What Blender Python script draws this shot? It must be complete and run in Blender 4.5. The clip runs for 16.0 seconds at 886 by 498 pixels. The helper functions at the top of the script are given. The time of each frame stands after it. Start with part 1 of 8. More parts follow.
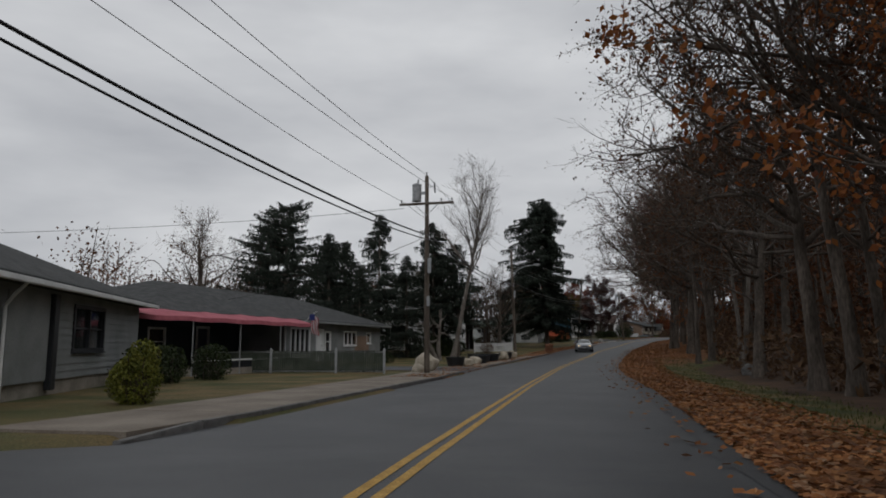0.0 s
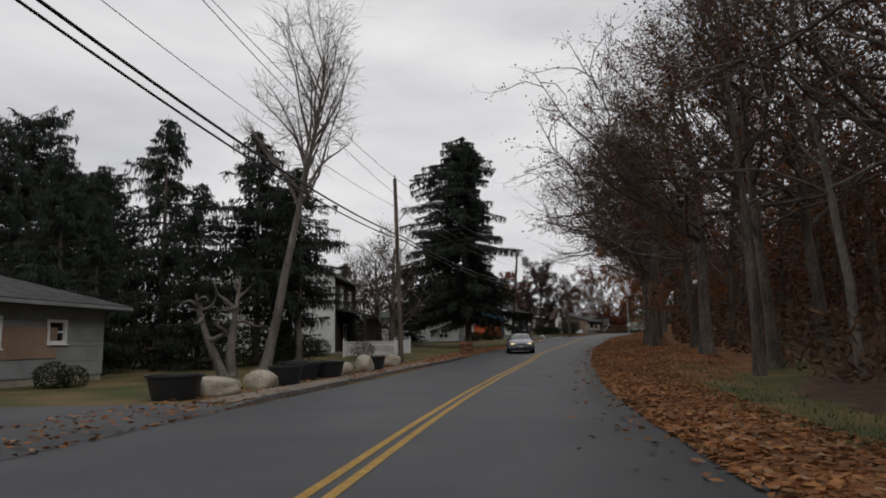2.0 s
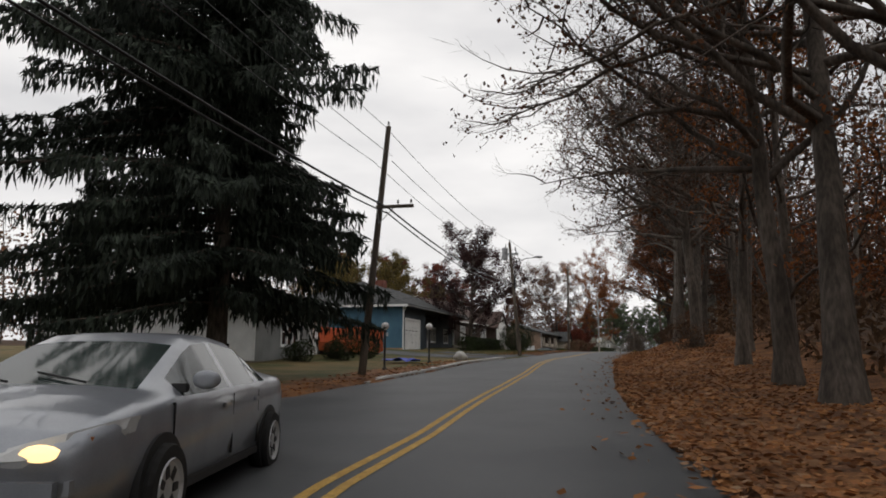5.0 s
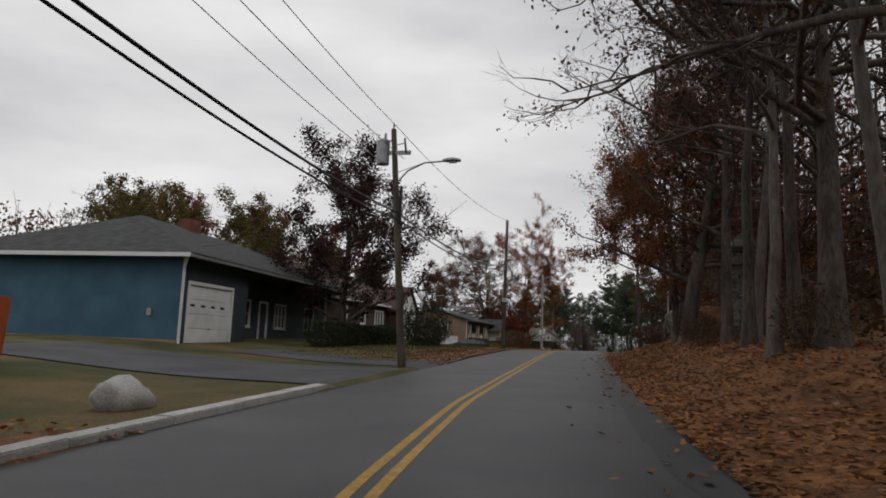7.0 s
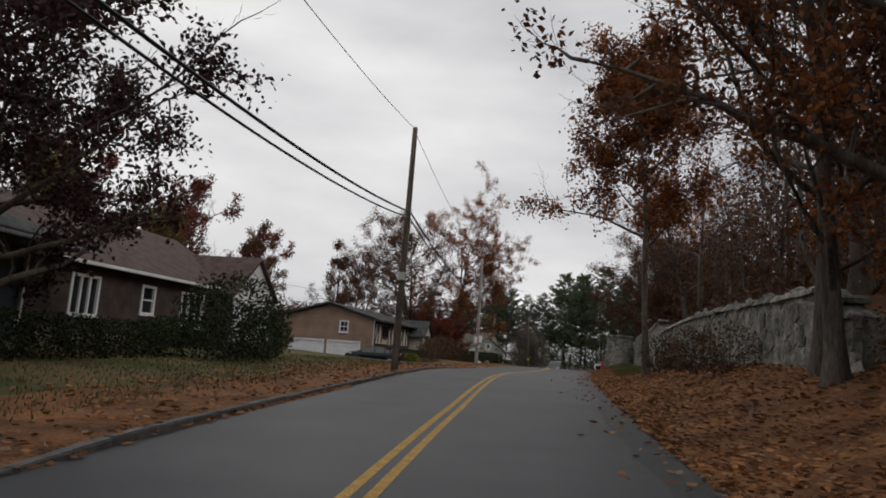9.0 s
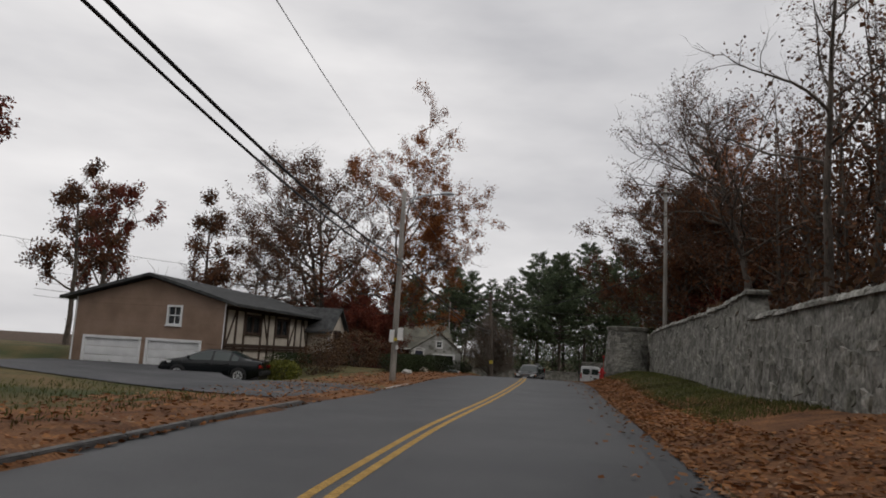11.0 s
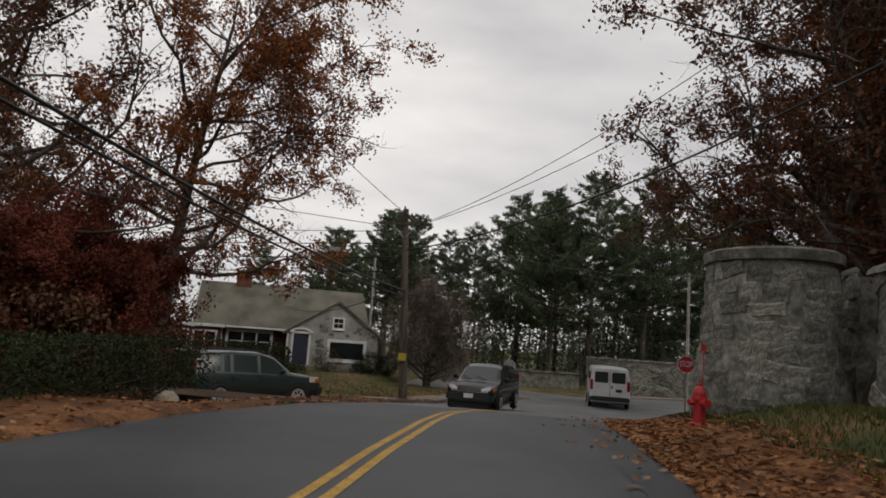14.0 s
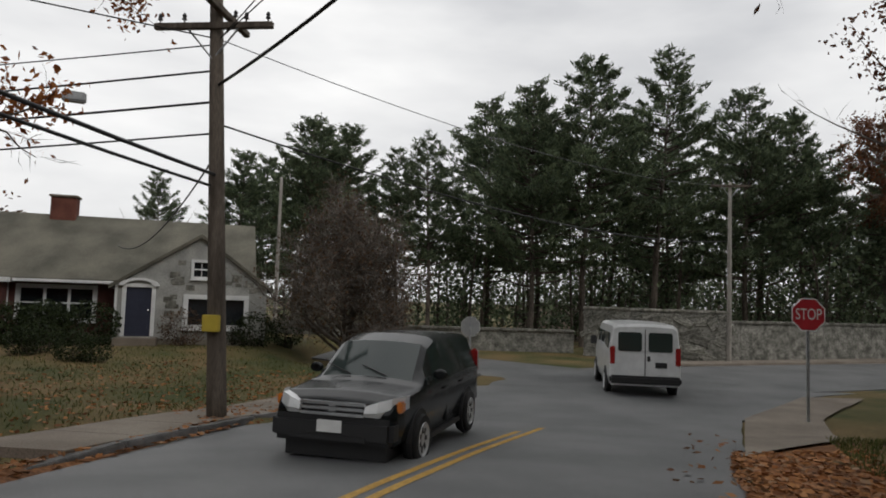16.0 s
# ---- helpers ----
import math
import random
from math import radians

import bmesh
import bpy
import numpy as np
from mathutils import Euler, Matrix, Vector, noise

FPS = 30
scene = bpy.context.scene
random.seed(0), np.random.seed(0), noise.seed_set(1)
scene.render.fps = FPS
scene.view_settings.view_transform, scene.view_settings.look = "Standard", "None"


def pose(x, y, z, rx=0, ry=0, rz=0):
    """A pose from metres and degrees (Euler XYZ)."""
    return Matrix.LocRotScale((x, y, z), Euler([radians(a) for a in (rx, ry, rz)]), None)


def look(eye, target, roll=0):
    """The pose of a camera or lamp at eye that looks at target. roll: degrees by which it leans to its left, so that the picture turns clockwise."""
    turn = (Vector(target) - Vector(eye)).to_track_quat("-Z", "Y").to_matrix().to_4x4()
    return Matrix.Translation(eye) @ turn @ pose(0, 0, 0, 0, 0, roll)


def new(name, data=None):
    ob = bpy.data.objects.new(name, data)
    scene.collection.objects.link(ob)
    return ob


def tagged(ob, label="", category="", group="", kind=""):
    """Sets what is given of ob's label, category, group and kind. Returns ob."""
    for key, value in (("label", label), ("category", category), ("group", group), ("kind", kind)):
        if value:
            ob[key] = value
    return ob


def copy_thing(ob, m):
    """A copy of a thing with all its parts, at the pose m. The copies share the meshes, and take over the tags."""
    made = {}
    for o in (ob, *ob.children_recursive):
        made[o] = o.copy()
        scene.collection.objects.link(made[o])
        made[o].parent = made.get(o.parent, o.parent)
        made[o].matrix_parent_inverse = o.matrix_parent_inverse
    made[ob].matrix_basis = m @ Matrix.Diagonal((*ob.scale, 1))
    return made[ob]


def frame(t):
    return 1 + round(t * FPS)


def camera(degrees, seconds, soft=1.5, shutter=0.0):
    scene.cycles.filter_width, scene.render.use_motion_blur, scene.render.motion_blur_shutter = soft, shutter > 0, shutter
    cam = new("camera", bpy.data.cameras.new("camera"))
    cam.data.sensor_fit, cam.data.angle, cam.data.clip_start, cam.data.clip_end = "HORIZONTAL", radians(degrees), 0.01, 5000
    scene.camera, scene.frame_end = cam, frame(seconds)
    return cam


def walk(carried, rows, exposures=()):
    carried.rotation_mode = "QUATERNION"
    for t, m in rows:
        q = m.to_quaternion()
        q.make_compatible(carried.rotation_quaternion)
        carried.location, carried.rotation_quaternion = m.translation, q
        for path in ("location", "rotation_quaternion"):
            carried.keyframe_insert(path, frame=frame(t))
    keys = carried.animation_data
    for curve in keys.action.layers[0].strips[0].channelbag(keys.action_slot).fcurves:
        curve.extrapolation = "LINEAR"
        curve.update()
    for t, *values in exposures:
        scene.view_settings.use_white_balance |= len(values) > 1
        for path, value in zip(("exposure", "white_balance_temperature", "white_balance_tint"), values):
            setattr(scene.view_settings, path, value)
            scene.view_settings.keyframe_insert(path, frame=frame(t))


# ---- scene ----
cam = camera(66.0, 16.0, soft=1.8)
PATH = [
    (0.0, (-0.405, -0.791, 1.192), (-0.303, 9.114, 2.565), -0.18),
    (0.5, (1.127, 6.649, 1.124), (1.538, 16.549, 2.470), -0.05),
    (1.0, (2.655, 13.836, 1.052), (3.397, 23.714, 2.424), -0.85),
    (1.5, (4.171, 20.806, 0.979), (5.087, 30.668, 2.358), -0.90),
    (2.0, (5.703, 27.658, 0.917), (6.715, 37.509, 2.305), -1.05),
    (2.5, (7.349, 34.541, 0.882), (8.459, 44.374, 2.324), -1.32),
    (3.0, (9.220, 41.577, 0.885), (10.442, 51.390, 2.373), -0.56),
    (3.5, (11.338, 48.805, 0.930), (12.641, 58.605, 2.429), -0.10),
    (4.0, (13.596, 56.183, 1.023), (14.973, 65.969, 2.551), 0.16),
    (4.5, (15.844, 63.612, 1.177), (17.297, 73.378, 2.764), 0.35),
    (5.0, (18.045, 70.935, 1.400), (19.782, 80.653, 2.996), 0.28),
    (5.5, (20.280, 77.979, 1.62), (22.306, 87.649, 3.164), 1.31),
    (6.0, (22.616, 84.649, 1.87), (24.857, 94.284, 3.334), 2.61),
    (6.5, (25.052, 90.942, 2.17), (27.481, 100.541, 3.573), 2.97),
    (7.0, (27.549, 96.911, 2.50), (30.193, 106.454, 3.891), 2.15),
    (7.5, (30.066, 102.627, 2.756), (32.942, 112.099, 4.174), 1.64),
    (8.0, (32.599, 108.149, 2.888), (35.659, 117.559, 4.329), 3.16),
    (8.5, (35.183, 113.544, 3.003), (38.432, 122.883, 4.500), 3.19),
    (9.0, (37.872, 118.933, 3.139), (41.257, 128.222, 4.643), 3.94),
    (9.5, (40.704, 124.410, 3.310), (44.200, 133.669, 4.736), 4.78),
    (10.0, (43.679, 129.962, 3.497), (47.292, 139.182, 4.887), 4.72),
    (10.5, (46.749, 135.497, 3.667), (50.480, 144.664, 5.094), 3.97),
    (11.0, (49.856, 140.893, 3.784), (53.681, 150.013, 5.267), 3.22),
    (11.5, (52.958, 146.062, 3.828), (56.834, 155.161, 5.308), 3.00),
    (12.0, (56.051, 150.996, 3.806), (59.941, 160.100, 5.213), 3.20),
    (12.5, (59.157, 155.759, 3.756), (63.053, 164.865, 5.136), 3.33),
    (13.0, (62.249, 160.398, 3.723), (66.142, 169.502, 5.122), 3.79),
    (13.5, (65.211, 164.868, 3.736), (69.119, 173.965, 5.135), 4.06),
    (14.0, (67.899, 169.062, 3.788), (71.861, 178.143, 5.140), 3.95),
    (14.5, (70.261, 172.899, 3.845), (74.317, 181.951, 5.111), 3.41),
    (15.0, (72.367, 176.383, 3.862), (76.517, 185.412, 4.981), 2.88),
    (15.5, (74.327, 179.557, 3.807), (78.556, 188.573, 4.714), 2.18),
    (16.0, (76.212, 182.449, 3.659), (80.558, 191.426, 4.383), 1.80),
]
EXPOSURE = [(0.0, -0.33, 6350, 10), (1.5, -0.08, 6500, 11), (3.0, 0.12, 6600, 11.5), (4.0, 0.12, 6650, 12), (5.0, 0.3, 6700, 11), (7.5, 0.02, 6600, 11), (8.5, 0.1, 6600, 11), (11.5, 0.06, 6650, 12), (13.5, 0.14, 6850, 12), (15.0, 0.24, 6850, 11), (16.0, 0.34, 6600, 9.5)]
walk(cam, [(t, look(eye, target, roll)) for t, eye, target, roll in PATH], EXPOSURE)

# ---- world, sun, exposure ----
world = bpy.data.worlds.new("overcast")
scene.world = world
world.use_nodes = True
wn, wl = world.node_tree.nodes, world.node_tree.links
wn.clear()
SUN_UP, SUN_TURN = radians(38), radians(150)
sky = wn.new("ShaderNodeTexSky")
sky.sky_type, sky.sun_disc = "NISHITA", False
sky.sun_elevation, sky.sun_rotation = SUN_UP, SUN_TURN
sky.air_density, sky.dust_density = 1.0, 4.0
wtc = wn.new("ShaderNodeTexCoord")
wmap = wn.new("ShaderNodeMapping")
wmap.inputs["Scale"].default_value = (1.0, 1.0, 3.2)
wnoise = wn.new("ShaderNodeTexNoise")
wnoise.inputs["Scale"].default_value, wnoise.inputs["Detail"].default_value = 2.1, 5.0
wramp = wn.new("ShaderNodeValToRGB")
wramp.color_ramp.elements[0].position, wramp.color_ramp.elements[0].color = 0.28, (0.50, 0.51, 0.535, 1)
wramp.color_ramp.elements[1].position, wramp.color_ramp.elements[1].color = 0.70, (0.86, 0.862, 0.865, 1)
wadd = wn.new("ShaderNodeMix")
wadd.data_type = "RGBA"
wadd.inputs[0].default_value = 0.97
wscale = wn.new("ShaderNodeVectorMath")
wscale.operation = "SCALE"
wscale.inputs["Scale"].default_value = 0.08
wbg = wn.new("ShaderNodeBackground")
wbg.inputs["Strength"].default_value = 1.0
wout = wn.new("ShaderNodeOutputWorld")
wl.new(wtc.outputs["Generated"], wmap.inputs["Vector"])
wl.new(wmap.outputs["Vector"], wnoise.inputs["Vector"])
wl.new(wnoise.outputs["Fac"], wramp.inputs["Fac"])
wl.new(sky.outputs["Color"], wscale.inputs[0])
wl.new(wscale.outputs["Vector"], wadd.inputs[6])
wl.new(wramp.outputs["Color"], wadd.inputs[7])
wl.new(wadd.outputs[2], wbg.inputs["Color"])
wl.new(wbg.outputs["Background"], wout.inputs["Surface"])

sun = new("sun", bpy.data.lights.new("sun", "SUN"))
sun.data.energy, sun.data.angle, sun.data.color = 0.5, radians(25), (1.0, 0.97, 0.93)
sun.matrix_world = look((0, 0, 0), (-math.sin(SUN_TURN) * math.cos(SUN_UP), -math.cos(SUN_TURN) * math.cos(SUN_UP), -math.sin(SUN_UP)))

# ---- materials ----


def ramp_node(n, stops):
    r = n.new("ShaderNodeValToRGB")
    while len(r.color_ramp.elements) < len(stops):
        r.color_ramp.elements.new(0.5)
    for e, (p, c) in zip(r.color_ramp.elements, stops):
        e.position, e.color = p, (*c, 1)
    return r


def material(name, a, b, scale=3.0, rough=0.8, fine=60.0, bump=0.2, metal=0.0, vary=0.0, stretch=(1, 1, 1), fine_amount=0.25, spec=0.3, lo=0.35, hi=0.65, coat=0.0, ior=1.45):
    """Two colours mixed by a coarse noise, darkened a little by a fine one that also gives relief."""
    m = bpy.data.materials.new(name)
    m.use_nodes = True
    n, l = m.node_tree.nodes, m.node_tree.links
    p = n["Principled BSDF"]
    tc = n.new("ShaderNodeTexCoord")
    mp = n.new("ShaderNodeMapping")
    mp.inputs["Scale"].default_value = stretch
    l.new(tc.outputs["Object"], mp.inputs["Vector"])
    n1 = n.new("ShaderNodeTexNoise")
    n1.inputs["Scale"].default_value, n1.inputs["Detail"].default_value = scale, 4
    n2 = n.new("ShaderNodeTexNoise")
    n2.inputs["Scale"].default_value, n2.inputs["Detail"].default_value = fine, 3
    l.new(mp.outputs["Vector"], n1.inputs["Vector"])
    l.new(mp.outputs["Vector"], n2.inputs["Vector"])
    r = ramp_node(n, [(lo, a), (hi, b)])
    l.new(n1.outputs["Fac"], r.inputs["Fac"])
    mx = n.new("ShaderNodeMix")
    mx.data_type, mx.blend_type = "RGBA", "MULTIPLY"
    mx.inputs[0].default_value = fine_amount
    r2 = ramp_node(n, [(0.3, (0.35, 0.35, 0.35)), (0.7, (1.5, 1.5, 1.5))])
    l.new(n2.outputs["Fac"], r2.inputs["Fac"])
    l.new(r.outputs["Color"], mx.inputs[6])
    l.new(r2.outputs["Color"], mx.inputs[7])
    out = mx.outputs[2]
    if vary:
        oi = n.new("ShaderNodeObjectInfo")
        geo = n.new("ShaderNodeNewGeometry")
        ad = n.new("ShaderNodeMath")
        ad.operation = "ADD"
        l.new(oi.outputs["Random"], ad.inputs[0])
        l.new(geo.outputs["Random Per Island"], ad.inputs[1])
        fr = n.new("ShaderNodeMath")
        fr.operation = "FRACT"
        l.new(ad.outputs[0], fr.inputs[0])
        r3 = ramp_node(n, [(0.0, (1 - vary,) * 3), (1.0, (1 + vary,) * 3)])
        l.new(fr.outputs[0], r3.inputs["Fac"])
        m2 = n.new("ShaderNodeMix")
        m2.data_type, m2.blend_type = "RGBA", "MULTIPLY"
        m2.inputs[0].default_value = 1.0
        l.new(out, m2.inputs[6])
        l.new(r3.outputs["Color"], m2.inputs[7])
        out = m2.outputs[2]
    l.new(out, p.inputs["Base Color"])
    p.inputs["Roughness"].default_value = rough
    p.inputs["Metallic"].default_value = metal
    p.inputs["Specular IOR Level"].default_value = spec
    p.inputs["Coat Weight"].default_value = coat
    if bump:
        bp = n.new("ShaderNodeBump")
        bp.inputs["Strength"].default_value, bp.inputs["Distance"].default_value = bump, 0.02
        l.new(n2.outputs["Fac"], bp.inputs["Height"])
        l.new(bp.outputs["Normal"], p.inputs["Normal"])
    return m


def foliage(name, cols, through_light=0.25, rough=0.7):
    """Leaves: colour by leaf, with a little light passing through."""
    m = bpy.data.materials.new(name)
    m.use_nodes = True
    n, l = m.node_tree.nodes, m.node_tree.links
    p = n["Principled BSDF"]
    geo = n.new("ShaderNodeNewGeometry")
    k = len(cols)
    r = ramp_node(n, [(i / max(1, k - 1), c) for i, c in enumerate(cols)])
    l.new(geo.outputs["Random Per Island"], r.inputs["Fac"])
    tc = n.new("ShaderNodeTexCoord")
    n1 = n.new("ShaderNodeTexNoise")
    n1.inputs["Scale"].default_value = 0.6
    l.new(tc.outputs["Object"], n1.inputs["Vector"])
    r2 = ramp_node(n, [(0.3, (0.6, 0.6, 0.6)), (0.7, (1.25, 1.25, 1.25))])
    l.new(n1.outputs["Fac"], r2.inputs["Fac"])
    mx = n.new("ShaderNodeMix")
    mx.data_type, mx.blend_type = "RGBA", "MULTIPLY"
    mx.inputs[0].default_value = 1.0
    l.new(r.outputs["Color"], mx.inputs[6])
    l.new(r2.outputs["Color"], mx.inputs[7])
    l.new(mx.outputs[2], p.inputs["Base Color"])
    p.inputs["Roughness"].default_value = rough
    p.inputs["Specular IOR Level"].default_value = 0.2
    if through_light:
        tr = n.new("ShaderNodeBsdfTranslucent")
        l.new(mx.outputs[2], tr.inputs["Color"])
        ms = n.new("ShaderNodeMixShader")
        ms.inputs[0].default_value = through_light
        l.new(p.outputs[0], ms.inputs[1])
        l.new(tr.outputs[0], ms.inputs[2])
        l.new(ms.outputs[0], n["Material Output"].inputs["Surface"])
    return m


def plain(name, c, rough=0.5, metal=0.0, spec=0.5, coat=0.0, emit=0.0):
    m = material(name, tuple(v * 0.9 for v in c), tuple(min(1, v * 1.06) for v in c), scale=4, rough=rough, fine=90, bump=0.03, metal=metal, fine_amount=0.08, spec=spec, coat=coat)
    if emit:
        m.node_tree.nodes["Principled BSDF"].inputs["Emission Color"].default_value = (*c, 1)
        m.node_tree.nodes["Principled BSDF"].inputs["Emission Strength"].default_value = emit
    return m


def glass(name, c=(0.02, 0.025, 0.03), clear=0.35):
    m = bpy.data.materials.new(name)
    m.use_nodes = True
    p = m.node_tree.nodes["Principled BSDF"]
    p.inputs["Base Color"].default_value = (*c, 1)
    p.inputs["Roughness"].default_value = 0.06
    p.inputs["Specular IOR Level"].default_value = 0.5 if clear else 0.08
    p.inputs["Transmission Weight"].default_value = clear
    return m


ASPHALT = material("asphalt", (0.027, 0.030, 0.033), (0.052, 0.055, 0.058), scale=0.5, rough=0.55, fine=70, bump=0.3, fine_amount=0.55, spec=0.5)
# lighter copy of the asphalt, with the grazing sheen put into its colour
SHEEN_ASPHALT = material("sheen_asphalt", (0.095, 0.098, 0.1), (0.16, 0.162, 0.163), scale=0.5, rough=0.55, fine=70, bump=0.3, fine_amount=0.55, spec=0.5)
FRESH_ASPHALT = material("fresh_asphalt", (0.026, 0.028, 0.030), (0.042, 0.044, 0.046), scale=0.8, rough=0.6, fine=70, bump=0.3, fine_amount=0.5, spec=0.5)
DRIVE = material("driveway_asphalt", (0.065, 0.068, 0.072), (0.10, 0.10, 0.105), scale=0.5, rough=0.85, fine=80, bump=0.3, fine_amount=0.4)
YELLOW = material("road_paint_yellow", (0.40, 0.23, 0.045), (0.52, 0.32, 0.075), scale=6, rough=0.7, fine=45, bump=0.2, fine_amount=0.6)
WHITE_PAINT = material("road_paint_white", (0.3, 0.3, 0.3), (0.42, 0.42, 0.41), scale=5, rough=0.7, fine=50, bump=0.1, fine_amount=0.6)
CONCRETE = material("concrete", (0.17, 0.142, 0.115), (0.25, 0.217, 0.178), scale=0.8, rough=0.9, fine=40, bump=0.35, fine_amount=0.4)
GRANITE = material("kerb_granite", (0.10, 0.098, 0.095), (0.19, 0.185, 0.18), scale=2.5, rough=0.85, fine=50, bump=0.4, fine_amount=0.5, vary=0.15)
PALE_STONE = material("pale_stone", (0.42, 0.41, 0.39), (0.58, 0.57, 0.54), scale=2.0, rough=0.9, fine=30, bump=0.5, fine_amount=0.35, vary=0.1)
FIELDSTONE = material("fieldstone", (0.095, 0.095, 0.075), (0.27, 0.262, 0.235), scale=1.9, rough=0.95, fine=8, bump=1.0, fine_amount=0.7, vary=0.4)
MORTAR = material("mortar", (0.1, 0.1, 0.085), (0.27, 0.262, 0.235), scale=2.2, rough=0.95, fine=9, bump=1.0, fine_amount=0.6)
BOULDER = material("boulder", (0.30, 0.26, 0.20), (0.48, 0.43, 0.35), scale=2.2, rough=0.9, fine=18, bump=0.6, fine_amount=0.4)
BARK = material("bark", (0.056, 0.046, 0.038), (0.13, 0.108, 0.09), scale=2.0, rough=0.95, fine=16, bump=0.9, stretch=(1, 1, 0.25), fine_amount=0.6, vary=0.15)
PALE_BARK = material("pale_bark", (0.10, 0.085, 0.072), (0.19, 0.17, 0.15), scale=2.0, rough=0.95, fine=14, bump=0.8, stretch=(1, 1, 0.3), fine_amount=0.5)
TWIG = material("twig", (0.05, 0.037, 0.031), (0.095, 0.071, 0.06), scale=1.5, rough=0.95, fine=20, bump=0.2, fine_amount=0.3)
POLE_WOOD = material("pole_wood", (0.075, 0.06, 0.048), (0.145, 0.12, 0.098), scale=1.6, rough=0.9, fine=22, bump=0.5, stretch=(3, 3, 0.35), fine_amount=0.5)
GREY_POLE = material("weathered_pole", (0.20, 0.185, 0.165), (0.33, 0.31, 0.28), scale=1.6, rough=0.9, fine=22, bump=0.5, stretch=(3, 3, 0.35), fine_amount=0.45)
GALV = material("galvanised_steel", (0.28, 0.29, 0.30), (0.40, 0.41, 0.42), scale=5, rough=0.5, fine=40, bump=0.05, metal=0.6, fine_amount=0.2)
CABLE = plain("cable_rubber", (0.012, 0.012, 0.013), rough=0.6)
THIN_WIRE = plain("bare_wire", (0.10, 0.10, 0.105), rough=0.5, metal=0.5)
GRASS = material("lawn", (0.052, 0.062, 0.018), (0.15, 0.105, 0.045), scale=0.35, rough=0.95, fine=30, bump=0.8, fine_amount=0.7, lo=0.38, hi=0.62)
LITTER = material("leaf_litter", (0.10, 0.044, 0.02), (0.24, 0.108, 0.042), scale=1.2, rough=0.95, fine=17, bump=0.9, fine_amount=0.8)
FLOOR_WOOD = material("woodland_floor", (0.038, 0.024, 0.015), (0.095, 0.052, 0.028), scale=0.8, rough=0.95, fine=12, bump=0.9, fine_amount=0.7)
OAK_LEAF = foliage("oak_leaves_brown", [(0.05, 0.025, 0.015), (0.1, 0.043, 0.022), (0.155, 0.066, 0.03), (0.09, 0.052, 0.029)])
RUST_LEAF = foliage("oak_leaves_rust", [(0.13, 0.036, 0.014), (0.25, 0.085, 0.026), (0.33, 0.13, 0.04), (0.17, 0.06, 0.026)], through_light=0.35)
RUSSET_LEAF = foliage("oak_leaves_russet", [(0.06, 0.024, 0.014), (0.12, 0.045, 0.021), (0.19, 0.075, 0.032), (0.1, 0.05, 0.027)], through_light=0.3)
RED_LEAF = foliage("maple_leaves_red", [(0.085, 0.020, 0.015), (0.15, 0.035, 0.022), (0.19, 0.06, 0.03)])
PLUM_LEAF = foliage("plum_leaves_dark", [(0.022, 0.012, 0.014), (0.05, 0.022, 0.022), (0.075, 0.036, 0.03)])
OLIVE_LEAF = foliage("leaves_olive", [(0.06, 0.055, 0.016), (0.13, 0.10, 0.026), (0.17, 0.12, 0.035), (0.08, 0.07, 0.02)])
NEEDLE = foliage("spruce_needles", [(0.014, 0.019, 0.015), (0.027, 0.036, 0.027), (0.042, 0.055, 0.04)], through_light=0.1)
PINE = foliage("pine_needles", [(0.046, 0.066, 0.042), (0.1, 0.132, 0.075), (0.15, 0.185, 0.1)], through_light=0.35)
BOXWOOD = foliage("evergreen_shrub", [(0.010, 0.017, 0.007), (0.026, 0.038, 0.013), (0.042, 0.058, 0.019)], through_light=0.1)
GOLD_SHRUB = foliage("golden_shrub", [(0.07, 0.08, 0.014), (0.14, 0.15, 0.026), (0.21, 0.2, 0.04)], through_light=0.2)
DRY_SHRUB = foliage("dry_shrub", [(0.05, 0.027, 0.016), (0.10, 0.055, 0.03), (0.14, 0.085, 0.045)], through_light=0.15)
BLADE = foliage("grass_blades", [(0.05, 0.065, 0.018), (0.09, 0.105, 0.03), (0.16, 0.14, 0.05)], through_light=0.2)
FALLEN = foliage("fallen_leaves", [(0.13, 0.048, 0.018), (0.27, 0.11, 0.038), (0.38, 0.18, 0.07), (0.2, 0.075, 0.026), (0.31, 0.2, 0.12)], through_light=0.05)
SHINGLE = material("roof_shingles_grey", (0.035, 0.037, 0.038), (0.07, 0.072, 0.072), scale=2.5, rough=0.95, fine=28, bump=0.5, fine_amount=0.5)
SHINGLE_GREEN = material("roof_shingles_green", (0.045, 0.058, 0.05), (0.085, 0.10, 0.088), scale=2.5, rough=0.95, fine=28, bump=0.5, fine_amount=0.4)
SHINGLE_BROWN = material("roof_shingles_brown", (0.06, 0.04, 0.035), (0.10, 0.07, 0.06), scale=2.5, rough=0.95, fine=28, bump=0.5, fine_amount=0.4)
SHINGLE_OLD = material("roof_shingles_mossy", (0.085, 0.082, 0.066), (0.16, 0.15, 0.12), scale=0.6, rough=0.95, fine=28, bump=0.5, fine_amount=0.4)
WHITE = material("white_paint", (0.62, 0.63, 0.63), (0.75, 0.76, 0.76), scale=1.2, rough=0.6, fine=30, bump=0.05, fine_amount=0.15)
GREY_SIDING = material("grey_siding", (0.18, 0.19, 0.19), (0.25, 0.26, 0.26), scale=0.8, rough=0.7, fine=25, bump=0.08, fine_amount=0.15)
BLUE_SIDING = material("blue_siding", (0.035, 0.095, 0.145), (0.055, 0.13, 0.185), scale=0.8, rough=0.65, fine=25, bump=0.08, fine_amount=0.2)
